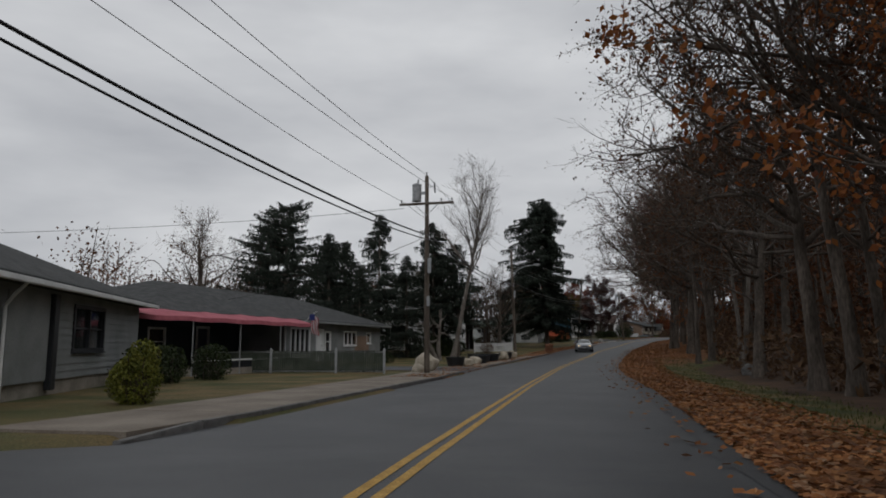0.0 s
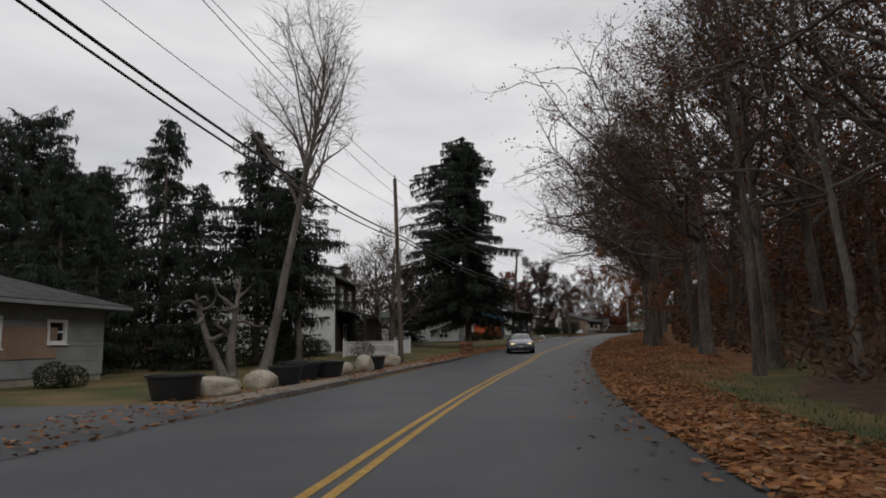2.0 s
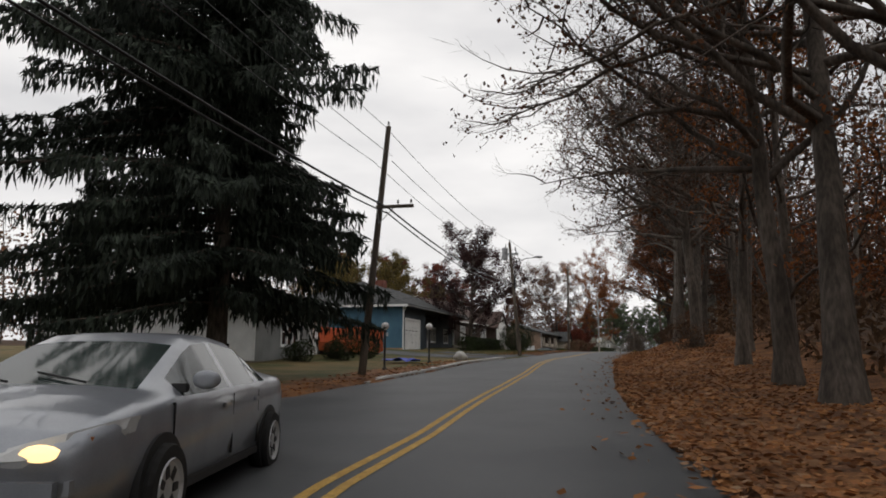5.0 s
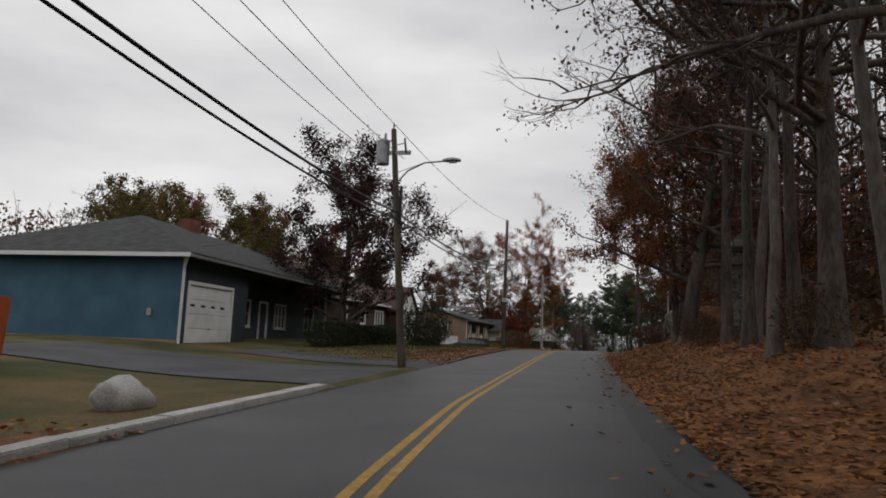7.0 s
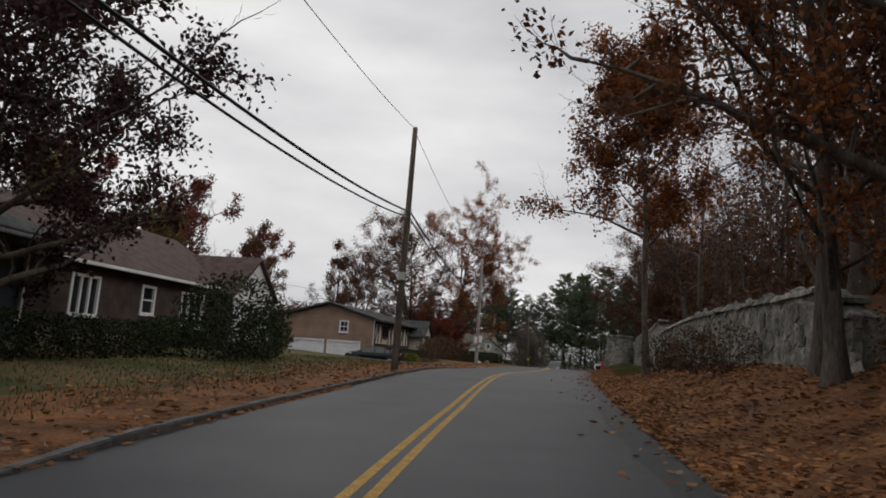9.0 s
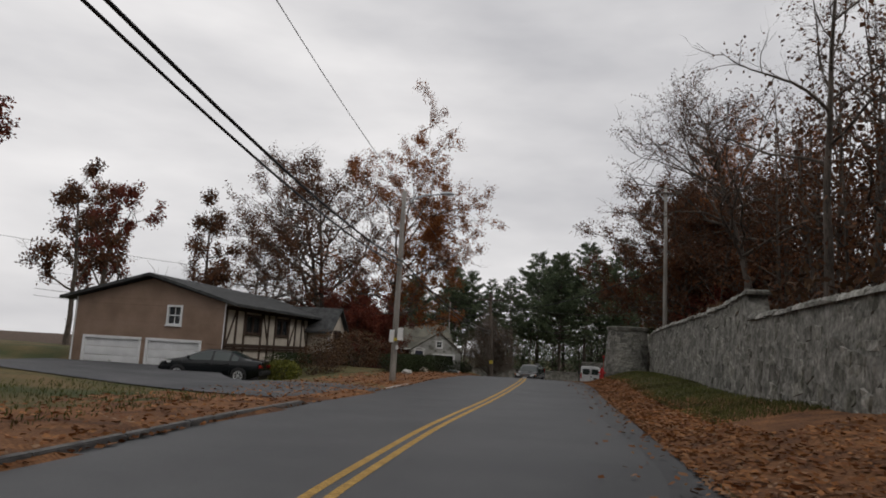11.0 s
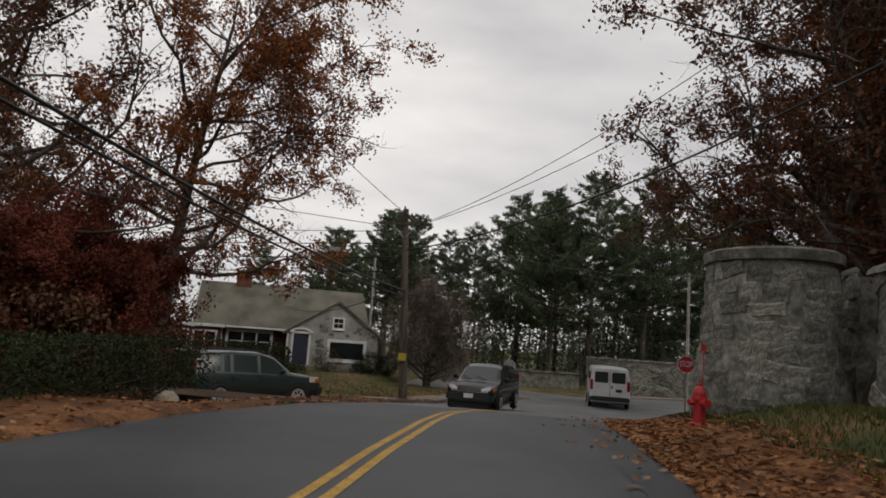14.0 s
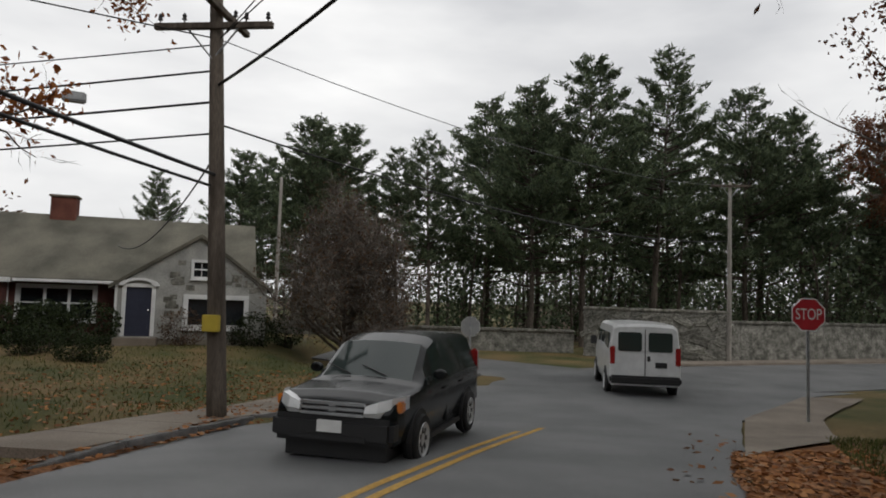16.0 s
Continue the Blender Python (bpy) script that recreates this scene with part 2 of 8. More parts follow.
# darker siding for sheltered walls, their shade put into the colour
SHADED_BLUE = material("shaded_blue_siding", (0.025, 0.035, 0.045), (0.045, 0.058, 0.07), scale=0.8, rough=0.7, fine=25, bump=0.08, fine_amount=0.2)
BROWN_SIDING = material("brown_shingle_siding", (0.048, 0.033, 0.028), (0.085, 0.06, 0.05), scale=1.5, rough=0.85, fine=25, bump=0.2, fine_amount=0.4)
TAN_SIDING = material("tan_siding", (0.20, 0.135, 0.095), (0.28, 0.195, 0.145), scale=0.8, rough=0.75, fine=25, bump=0.08, fine_amount=0.2)
STUCCO = material("cream_stucco", (0.42, 0.38, 0.32), (0.54, 0.50, 0.43), scale=1.5, rough=0.9, fine=40, bump=0.3, fine_amount=0.2)
TIMBER = material("dark_timber", (0.03, 0.018, 0.012), (0.06, 0.038, 0.026), scale=3, rough=0.8, fine=20, bump=0.4, stretch=(1, 1, 0.4), fine_amount=0.4)
BRICK = material("brick_red", (0.10, 0.036, 0.027), (0.165, 0.065, 0.047), scale=1.5, rough=0.9, fine=30, bump=0.4, fine_amount=0.4, vary=0.25)
RENDER_GREY = material("grey_stone_render", (0.27, 0.275, 0.26), (0.40, 0.40, 0.38), scale=1.6, rough=0.9, fine=22, bump=0.4, fine_amount=0.35)
MAROON = material("maroon_shingle_siding", (0.075, 0.028, 0.024), (0.11, 0.045, 0.038), scale=1.2, rough=0.85, fine=25, bump=0.2, fine_amount=0.3)
FOUNDATION = material("foundation_concrete", (0.20, 0.18, 0.15), (0.30, 0.27, 0.23), scale=1.2, rough=0.9, fine=20, bump=0.3, fine_amount=0.3)
BUFF = material("buff_brick", (0.30, 0.19, 0.11), (0.40, 0.27, 0.17), scale=1.2, rough=0.9, fine=20, bump=0.3, fine_amount=0.3)
GREEN_SHUTTER = plain("green_shutter_paint", (0.02, 0.06, 0.045), rough=0.6)
AWNING = material("pink_awning_fabric", (0.32, 0.085, 0.11), (0.42, 0.13, 0.155), scale=2, rough=0.9, fine=60, bump=0.1, fine_amount=0.2)
DARK_DOOR = plain("dark_door_paint", (0.025, 0.03, 0.055), rough=0.5)
GLASS = glass("window_glass")
CAR_GLASS = glass("car_glass", (0.03, 0.042, 0.04), 0.0)
CAR_GLASS.node_tree.nodes["Principled BSDF"].inputs["Specular IOR Level"].default_value = 0.6
SILVER = plain("silver_car_paint", (0.3, 0.318, 0.35), rough=0.3, metal=0.45, coat=0.6)
BLACK_PAINT = plain("black_car_paint", (0.005, 0.007, 0.008), rough=0.22, spec=0.3, coat=0.15)
WHITE_CAR = plain("white_car_paint", (0.66, 0.67, 0.67), rough=0.35, coat=0.5)
GREEN_CAR = plain("dark_green_car_paint", (0.026, 0.043, 0.04), rough=0.3, metal=0.2, coat=0.3)
RUBBER = plain("tyre_rubber", (0.012, 0.012, 0.012), rough=0.9)
TRIM_BLACK = plain("black_plastic", (0.015, 0.015, 0.016), rough=0.6)
RIM = plain("alloy_rim", (0.5, 0.51, 0.52), rough=0.4, metal=0.2)
CHROME = plain("chrome", (0.6, 0.61, 0.62), rough=0.15, metal=1.0)
PLATE = plain("plate_white", (0.66, 0.66, 0.65), rough=0.5)
LAMP_ON = plain("headlamp_lit", (1.0, 0.7, 0.32), rough=0.3, emit=1.3)
LAMP_CLEAR = plain("headlamp_clear", (0.55, 0.56, 0.56), rough=0.15, coat=0.8)
AMBER = plain("amber_lens", (0.55, 0.16, 0.02), rough=0.25, coat=0.5)
TAIL_RED = plain("tail_lens_red", (0.30, 0.012, 0.012), rough=0.25, coat=0.5)
SIGN_RED = plain("sign_red", (0.42, 0.02, 0.03), rough=0.45)
SIGN_WHITE = plain("sign_white", (0.70, 0.70, 0.69), rough=0.45)
SIGN_BACK = plain("sign_aluminium", (0.33, 0.34, 0.34), rough=0.5, metal=0.4)
HYDRANT_RED = plain("hydrant_red_paint", (0.42, 0.02, 0.022), rough=0.5)
PAPER_BAG = material("brown_paper", (0.17, 0.078, 0.045), (0.25, 0.125, 0.075), scale=5, rough=0.9, fine=18, bump=0.5, fine_amount=0.3)
ORANGE = plain("orange_steel_paint", (0.42, 0.085, 0.02), rough=0.6)
TARP = plain("blue_tarpaulin", (0.02, 0.05, 0.42), rough=0.5)
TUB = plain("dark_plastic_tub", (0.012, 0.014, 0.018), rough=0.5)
MARK_YELLOW = plain("yellow_marker", (0.50, 0.38, 0.04), rough=0.6)
FLAG_RED, FLAG_WHITE, FLAG_BLUE = plain("flag_red", (0.32, 0.03, 0.045), rough=0.9), plain("flag_white", (0.55, 0.55, 0.56), rough=0.9), plain("flag_blue", (0.02, 0.03, 0.14), rough=0.9)
GREEN_SLAT = material("fence_green_slats", (0.035, 0.045, 0.033), (0.065, 0.075, 0.058), scale=2, rough=0.8, fine=30, bump=0.1, fine_amount=0.3)
GLOBE = plain("white_globe_glass", (0.75, 0.75, 0.74), rough=0.3)

# ---- plan: places are given by the distance s along the road, the offset to the right of the line, and the height over the road ----
LINE = [(-60.2, -295.0), (-0.40, -0.79), (2.66, 13.84), (5.70, 27.66), (9.22, 41.58), (13.60, 56.18), (18.05, 70.94), (22.62, 84.65), (27.55, 96.91), (32.60, 108.15), (37.87, 118.93), (43.68, 129.96), (49.86, 140.89), (56.05, 151.00), (62.25, 160.40), (67.90, 169.06), (72.37, 176.38), (76.21, 182.45), (316.5, 563.1)]
PROFILE_S = [-60, 0, 7.6, 15, 22, 29, 36, 43.5, 51, 59, 66.5, 74, 81.5, 88.6, 95, 102, 108, 114, 120, 126, 138.6, 151, 157, 163, 169, 174, 180, 185, 189, 193, 197, 200.4, 206.5, 210, 215, 229, 280]
PROFILE_Z = [-0.02, -0.06, -0.13, -0.2, -0.27, -0.335, -0.38, -0.38, -0.34, -0.26, -0.12, 0.08, 0.25, 0.42, 0.6, 0.88, 1.2, 1.38, 1.5, 1.64, 2.0, 2.28, 2.33, 2.31, 2.26, 2.22, 2.24, 2.29, 2.34, 2.36, 2.31, 2.16, 1.73, 1.45, 1.1, 0.95, 0.9]


def smooth_line(pts, step=1.0):
    """A Catmull-Rom line through the points, with its running length."""
    p = np.array(pts, float)
    p = np.vstack([2 * p[0] - p[1], p, 2 * p[-1] - p[-2]])
    out = []
    for i in range(1, len(p) - 2):
        a, b, c, d = p[i - 1], p[i], p[i + 1], p[i + 2]
        n = max(2, int(np.linalg.norm(c - b) / step))
        seg = np.linalg.norm(c - b)
        a = b + (a - b) * min(1, seg / np.linalg.norm(a - b))
        d = c + (d - c) * min(1, seg / np.linalg.norm(d - c))
        if i in (1, len(p) - 3):
            out += [b + (c - b) * k / n for k in range(n)]
            continue
        for k in range(n):
            t = k / n
            out.append(0.5 * (2 * b + (c - a) * t + (2 * a - 5 * b + 4 * c - d) * t * t + (3 * b - a - 3 * c + d) * t ** 3))
    out.append(p[-2])
    out = np.array(out)
    run = np.r_[0, np.cumsum(np.linalg.norm(np.diff(out, axis=0), axis=1))]
    return out, run


LXY, LS = smooth_line(LINE)
LS = LS - LS[np.argmin(np.linalg.norm(LXY - np.array([-0.40, -0.79]), axis=1))]


def road_z(s):
    return float(np.interp(s, PROFILE_S, PROFILE_Z))


def road_xy(s, lat):
    x, y = np.interp(s, LS, LXY[:, 0]), np.interp(s, LS, LXY[:, 1])
    dx = np.interp(s + 2, LS, LXY[:, 0]) - np.interp(s - 2, LS, LXY[:, 0])
    dy = np.interp(s + 2, LS, LXY[:, 1]) - np.interp(s - 2, LS, LXY[:, 1])
    k = math.hypot(dx, dy) or 1.0
    return float(x + dy / k * lat), float(y - dx / k * lat)


def heading(s):
    """Degrees to turn +y onto the road's way."""
    a, b = road_xy(s - 1.5, 0), road_xy(s + 1.5, 0)
    return math.degrees(math.atan2(-(b[0] - a[0]), b[1] - a[1]))


def W(s, lat, h=0.0):
    x, y = road_xy(s, lat)
    return Vector((x, y, road_z(s) + h))


def soft(a, b, x):
    t = min(1.0, max(0.0, (x - a) / (b - a)))
    return t * t * (3 - 2 * t)


def edge_left(s):
    return float(np.interp(s, [-60, -9, -5, 5.4, 7.4, 8.3, 12, 29, 36.5, 43.3, 51, 60, 66, 72, 80, 90, 105, 114.7, 123.5, 131, 135, 143, 150, 164, 175, 187, 193, 203, 212, 217.6, 223.3, 224.6, 226.5], [-8.5, -8.6, -17.0, -17.0, -7.6, -6.1, -5.9, -6.05, -6.5, -6.8, -6.9, -7.0, -6.7, -6.4, -6.6, -6.4, -5.3, -4.8, -4.65, -4.5, -4.6, -4.75, -5.0, -5.9, -6.4, -6.4, -5.7, -5.3, -4.95, -3.75, -1.2, -1.3, -9.0]))


def edge_right(s):
    return float(np.interp(s, [-60, 0, 7, 22, 29, 37, 50, 65, 75, 90, 108, 116, 128, 136, 157, 167, 173, 180, 189, 195, 201, 205.5, 210, 217, 222, 227], [2.0, 1.95, 1.95, 2.3, 2.15, 1.9, 1.52, 1.47, 1.7, 1.85, 2.1, 2.15, 2.3, 2.2, 2.2, 2.28, 2.2, 2.05, 2.1, 1.9, 1.8, 2.15, 3.0, 5.2, 8.5, 13.5]))


def yellow_at(s):
    return float(np.interp(s, [-60, 0, 6, 10, 28, 33, 50, 55, 61, 65, 68, 76, 80.5, 84, 100, 115, 120, 127, 132, 140, 150, 158, 165, 170, 174, 181, 184, 191, 196, 200, 203.5, 207, 210.3, 214.4], [-1.8, -1.8, -1.82, -1.8, -1.84, -1.87, -2.13, -2.2, -2.12, -2.0, -1.9, -1.9, -1.85, -1.6, -1.4, -1.55, -1.47, -1.4, -1.38, -1.45, -1.75, -2.02, -2.1, -2.12, -2.12, -2.06, -2.02, -1.8, -1.84, -1.92, -1.88, -1.46, -0.7, 0.53]))


WALL_LAT, WALL_A, WALL_B = 6.3, 141.0, 198.5


def ground_h(s, lat):
    """Height of the ground over the road's line."""
    el, er = edge_left(s), edge_right(s)
    if el - 0.02 <= lat <= er + 0.02:
        return -0.06
    if s > 224:
        lot = 0.62 * soft(7.5, 10.5, -lat) if lat < 0 else 0.0
        return -0.07 + (lot if s < 255 else 0.0) + 0.35 * soft(240, 262, s)
    if lat < el:
        d = el - lat
        base = 0.09 if (s < 104 or s > 132) else 0.05
        far = np.interp(s, [0, 20, 60, 75, 95, 110, 125, 150, 180, 200, 215, 232], [0.1, 0.1, 0.1, 0.3, 0.25, 0.5, 0.6, 0.5, 0.45, 0.3, 0.5, 0.6])
        up = base + (far - base) * soft(3, 14, d) + 0.02 * max(0, d - 25)
        up -= 0.75 * soft(170, 177, s) * (1 - soft(185, 189, s)) * soft(3.5, 9.0, d) * (1 - soft(24, 30, d))
        up -= 0.6 * soft(195, 201, s) * (1 - soft(209, 213, s)) * soft(0.0, 1.6, d) * (1 - soft(9, 13, d))
        return float(up) + 0.03 * noise.noise((s * 0.2, lat * 0.2, 0))
    d = lat - er
    r = np.interp(s, [-60, 0, 45, 55, 65, 75, 90, 105, 120, 145, 160, 175, 200, 215], [-0.15, -0.2, -0.3, -0.1, 0.3, 0.35, 0.1, 0.45, 1.3, 1.35, 0.95, 0.65, 0.85, 0.05])
    up = 0.0 + r * soft(0, float(np.interp(s, [180, 190, 206, 212], [7 - er, 3.4, 3.4, 7 - er])), d)
    if lat > 7:
        steep = np.interp(s, [0, 60, 90, 120, 140, 215], [0.03, 0.05, 0.10, 0.16, 0.16, 0.02])
        up += steep * min(lat - 7, 30)
    if lat > WALL_LAT + 0.4:
        k = soft(WALL_A - 1, WALL_A + 5, s) * (1 - soft(WALL_B, WALL_B + 3, s))
        up = max(up, up + k * (2.5 - up * 0.5)) if k > 0 else up
    return float(up) + 0.05 * noise.noise((s * 0.35, lat * 0.35, 3)) * min(1, d)


def on_ground(s, lat, sink=0.0):
    v = W(s, lat)
    v.z += ground_h(s, lat) - sink
    return v


# ---- mesh helpers ----


def mesh_from(name, verts, faces, mats, slots=None, smooth=False):
    me = bpy.data.meshes.new(name)
    me.from_pydata([tuple(v) for v in verts], [], faces)
    for m in mats if isinstance(mats, (list, tuple)) else [mats]:
        me.materials.append(m)
    if slots is not None:
        me.polygons.foreach_set("material_index", slots)
    if smooth:
        me.polygons.foreach_set("use_smooth", [True] * len(me.polygons))
    me.update()
    return me


def thing(name, m, label, category, group="", kind=""):
    ob = new(name)
    ob.matrix_world = m
    return tagged(ob, label, category, group, kind)


def part(name, bm, mat, parent, label="", smooth=False):
    """Links a bmesh, or a mesh, as one mesh object under a thing or a part."""
    if isinstance(bm, bpy.types.Mesh):
        me = bm
        if mat and not me.materials:
            me.materials.append(mat)
    else:
        me = bpy.data.meshes.new(name)
        bm.to_mesh(me)
        bm.free()
        me.materials.append(mat)
        if smooth:
            me.polygons.foreach_set("use_smooth", [True] * len(me.polygons))
    ob = new(name, me)
    ob.parent = parent
    if label:
        tagged(ob, label)
    return ob


def lone(name, bm, mat, m, label, category, group="", kind="", smooth=False):
    """A thing of one mesh."""
    ob = part(name, bm, mat, None, "", smooth)
    ob.matrix_world = m
    return tagged(ob, label, category, group, kind)


def box(x0, x1, y0, y1, z0, z1, bevel=0.0, bm=None):
    b = bm or bmesh.new()
    r = bmesh.ops.create_cube(b, size=1)
    vs = r["verts"]
    bmesh.ops.transform(b, matrix=Matrix.Translation(((x0 + x1) / 2, (y0 + y1) / 2, (z0 + z1) / 2)) @ Matrix.Diagonal((abs(x1 - x0), abs(y1 - y0), abs(z1 - z0), 1)), verts=vs)
    if bevel:
        es = {e for v in vs for e in v.link_edges}
        bmesh.ops.bevel(b, geom=list(es), offset=bevel, segments=2, affect="EDGES")
    return b


def tube(pts, radii, sides=8, bm=None, cap=True):
    """A tapered tube along a line of points."""
    b = bm or bmesh.new()
    rings = []
    pts = [Vector(p) for p in pts]
    for i, p in enumerate(pts):
        d = (pts[min(i + 1, len(pts) - 1)] - pts[max(i - 1, 0)]).normalized()
        a = d.cross(Vector((0, 0, 1)))
        if a.length < 0.02:
            a = d.cross(Vector((0, 1, 0)))
        a.normalize()
        c = d.cross(a)
        r = radii[i] if isinstance(radii, (list, tuple)) else radii
        rings.append([b.verts.new(p + (a * math.cos(k * math.tau / sides) + c * math.sin(k * math.tau / sides)) * r) for k in range(sides)])
    for q, w in zip(rings, rings[1:]):
        for k in range(sides):
            b.faces.new((q[k], q[(k + 1) % sides], w[(k + 1) % sides], w[k]))
    if cap:
        b.faces.new(rings[0][::-1])
        b.faces.new(rings[-1])
    return b


def lathe(profile, sides=16, bm=None, at=(0, 0, 0)):
    """A turned body from (radius, height) pairs."""
    b = bm or bmesh.new()
    o = Vector(at)
    rings = [[b.verts.new(o + Vector((max(r, 0.001) * math.cos(k * math.tau / sides), max(r, 0.001) * math.sin(k * math.tau / sides), z))) for k in range(sides)] for r, z in profile]
    for q, w in zip(rings, rings[1:]):
        for k in range(sides):
            b.faces.new((q[k], q[(k + 1) % sides], w[(k + 1) % sides], w[k]))
    b.faces.new(rings[0][::-1])
    b.faces.new(rings[-1])
    return b


def blob(rx, ry, rz, rough=0.2, seed=0, detail=3, freq=1.5, flat=0.0):
    """An uneven stone-like lump that rests on z = 0."""
    b = bmesh.new()
    bmesh.ops.create_icosphere(b, subdivisions=detail, radius=1)
    for v in b.verts:
        d = 1 + rough * noise.noise(v.co * freq + Vector((seed * 7.1, seed * 3.3, 0))) + rough * 0.4 * noise.noise(v.co * freq * 3 + Vector((seed, 0, 9)))
        v.co = Vector((v.co.x * rx * d, v.co.y * ry * d, v.co.z * rz * d))
        v.co.z = max(v.co.z, -rz * 0.75) + rz * 0.7
    return b

# ---- ground, road, kerbs ----
LATS = sorted({*(-600, -250, -120, -80, -60, -45, -35, -28, -24, -21, -18.5, -16.5, -15, -13.5, -12.2, -11.2), *[round(-10.4 + 0.4 * k, 2) for k in range(9)], -6.4, -6.0, -5.6, -5.2, -4.8, -4.4, -4, -2, 0, 1.4, 1.7, 2.0, 2.3, 2.6, *[round(3.0 + 0.4 * k, 2) for k in range(13)], 8.6, 9.4, 10.5, 12, 14, 16.5, 19.5, 23, 28, 35, 45, 60, 80, 120, 250, 600})
STATIONS = [-290, -180, -110, -70, *range(-50, 0, 5), *[0.8 * k for k in range(0, 300)], *range(242, 290, 4), 300, 340, 400, 480, 560, 690]


def build_ground():
    verts, faces, slots = [], [], []
    n = len(LATS)
    for s in STATIONS:
        for la in LATS:
            v = W(s, la)
            v.z += ground_h(s, la)
            verts.append(v)
    for i in range(len(STATIONS) - 1):
        for j in range(n - 1):
            faces.append((i * n + j, i * n + j + 1, (i + 1) * n + j + 1, (i + 1) * n + j))
            s, la = (STATIONS[i] + STATIONS[i + 1]) / 2, (LATS[j] + LATS[j + 1]) / 2
            k = 0.9 * noise.noise((s * 0.5, la * 0.7, 1)) + 0.5 * noise.noise((s * 1.7, la * 1.9, 5))
            d = la - edge_right(s)
            slot = 0
            if d > 0 and s < 214:
                strip = np.interp(s, [0, 50, 65, 165, 178, 200], [1.9, 2.4, 9, 9, 2.0, 1.8])
                if d < strip + k:
                    slot = 1
                elif s < 62:
                    slot = 0 if d < strip + 2.6 + k else 2
                elif s > 168 and la < WALL_LAT:
                    slot = 0
                else:
                    slot = 2
            elif la < 0:
                d = edge_left(s) - la
                if 60 < s < 110 and d < 1.8 + 2 * k:
                    slot = 1
                if 128 < s < 178 and d < 3.2 + 2.4 * k:
                    slot = 1
                if 178 < s < 210 and d < 3.5 + 2 * k:
                    slot = 1
                if la < -45:
                    slot = 2
            elif s > 250:
                slot = 2
            slots.append(slot)
    me = mesh_from("ground", verts, faces, [GRASS, LITTER, FLOOR_WOOD], slots, smooth=True)
    tagged(new("ground", me), "lawns, verges and woodland floor with fallen leaves", "ground", kind="structure")


build_ground()


def strip_mesh(name, rows, mat):
    """A sheet with thickness from rows of (left, right) places."""
    b = bmesh.new()
    prev = None
    for a, c in rows:
        mid = (Vector(a) + Vector(c)) / 2 + Vector((0, 0, 0.04))
        q = [b.verts.new(p) for p in (Vector(a) - Vector((0, 0, 0.15)), a, mid, c, Vector(c) - Vector((0, 0, 0.15)))]
        if prev:
            for k in range(4):
                b.faces.new((prev[k], prev[k + 1], q[k + 1], q[k]))
        prev = q
    me = bpy.data.meshes.new(name)
    bmesh.ops.recalc_face_normals(b, faces=b.faces)
    b.to_mesh(me)
    b.free()
    me.materials.append(mat)
    return me


def wob(s, k):
    return 0.09 * noise.noise((s * 0.6, k, 0)) + 0.05 * noise.noise((s * 2.1, k, 4))


rows = [(W(s, edge_left(s) + wob(s, 1), -0.09 * soft(222.5, 226, s)), W(s, edge_right(s) + wob(s, 7), -0.09 * soft(222.5, 226, s))) for s in [-280, -200, -120, -60, *np.arange(-40, 226.5, 0.7)]]
road_sheet = strip_mesh("road", rows, ASPHALT)
# towards the junction the lighter copy takes over, its sheen painted in
road_sheet.materials.append(SHEEN_ASPHALT)
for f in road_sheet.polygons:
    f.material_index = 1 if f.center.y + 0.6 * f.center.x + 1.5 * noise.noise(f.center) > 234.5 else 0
tagged(new("road", road_sheet), "worn dark grey asphalt road", "road", kind="structure")


def side_road(name, pts, half, drop):
    line, run = smooth_line(pts, 2.0)
    out = []
    for i in range(len(line)):
        d = line[min(i + 1, len(line) - 1)] - line[max(i - 1, 0)]
        d = d / np.linalg.norm(d)
        z = float(np.interp(run[i], [0, 3, 12, 30], [0.85, 1.02, 0.99, 0.96])) - drop
        out.append(((line[i][0] - d[1] * half, line[i][1] + d[0] * half, z), (line[i][0] + d[1] * half, line[i][1] - d[0] * half, z)))
    # the side streets carry the same painted-in sheen
    tagged(new(name, strip_mesh(name, out, SHEEN_ASPHALT)), "asphalt side street meeting the road", "road", kind="structure")


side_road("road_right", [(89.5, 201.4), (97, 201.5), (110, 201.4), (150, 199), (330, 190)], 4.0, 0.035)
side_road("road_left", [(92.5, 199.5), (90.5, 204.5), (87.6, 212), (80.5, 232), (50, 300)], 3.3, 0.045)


def paint_line(name, s0, s1, shift, width, mat, label):
    b = bmesh.new()
    prev = None
    for s in np.arange(s0, s1, 0.8):
        c = yellow_at(s) + shift
        frac = (c - edge_left(s)) / (edge_right(s) - edge_left(s))
        z = 0.04 * (1 - abs(2 * frac - 1)) + 0.005
        q = [b.verts.new(W(s, c + k, z)) for k in (-width / 2, width / 2)]
        if prev:
            b.faces.new((prev[0], prev[1], q[1], q[0]))
        prev = q
    lone(name, b, mat, Matrix(), label, "road marking", kind="structure")


paint_line("road_marking_1", -58, 214, -0.115, 0.115, YELLOW, "worn yellow centre line on asphalt")
paint_line("road_marking_2", -58, 214.6, 0.115, 0.115, YELLOW, "worn yellow centre line on asphalt")


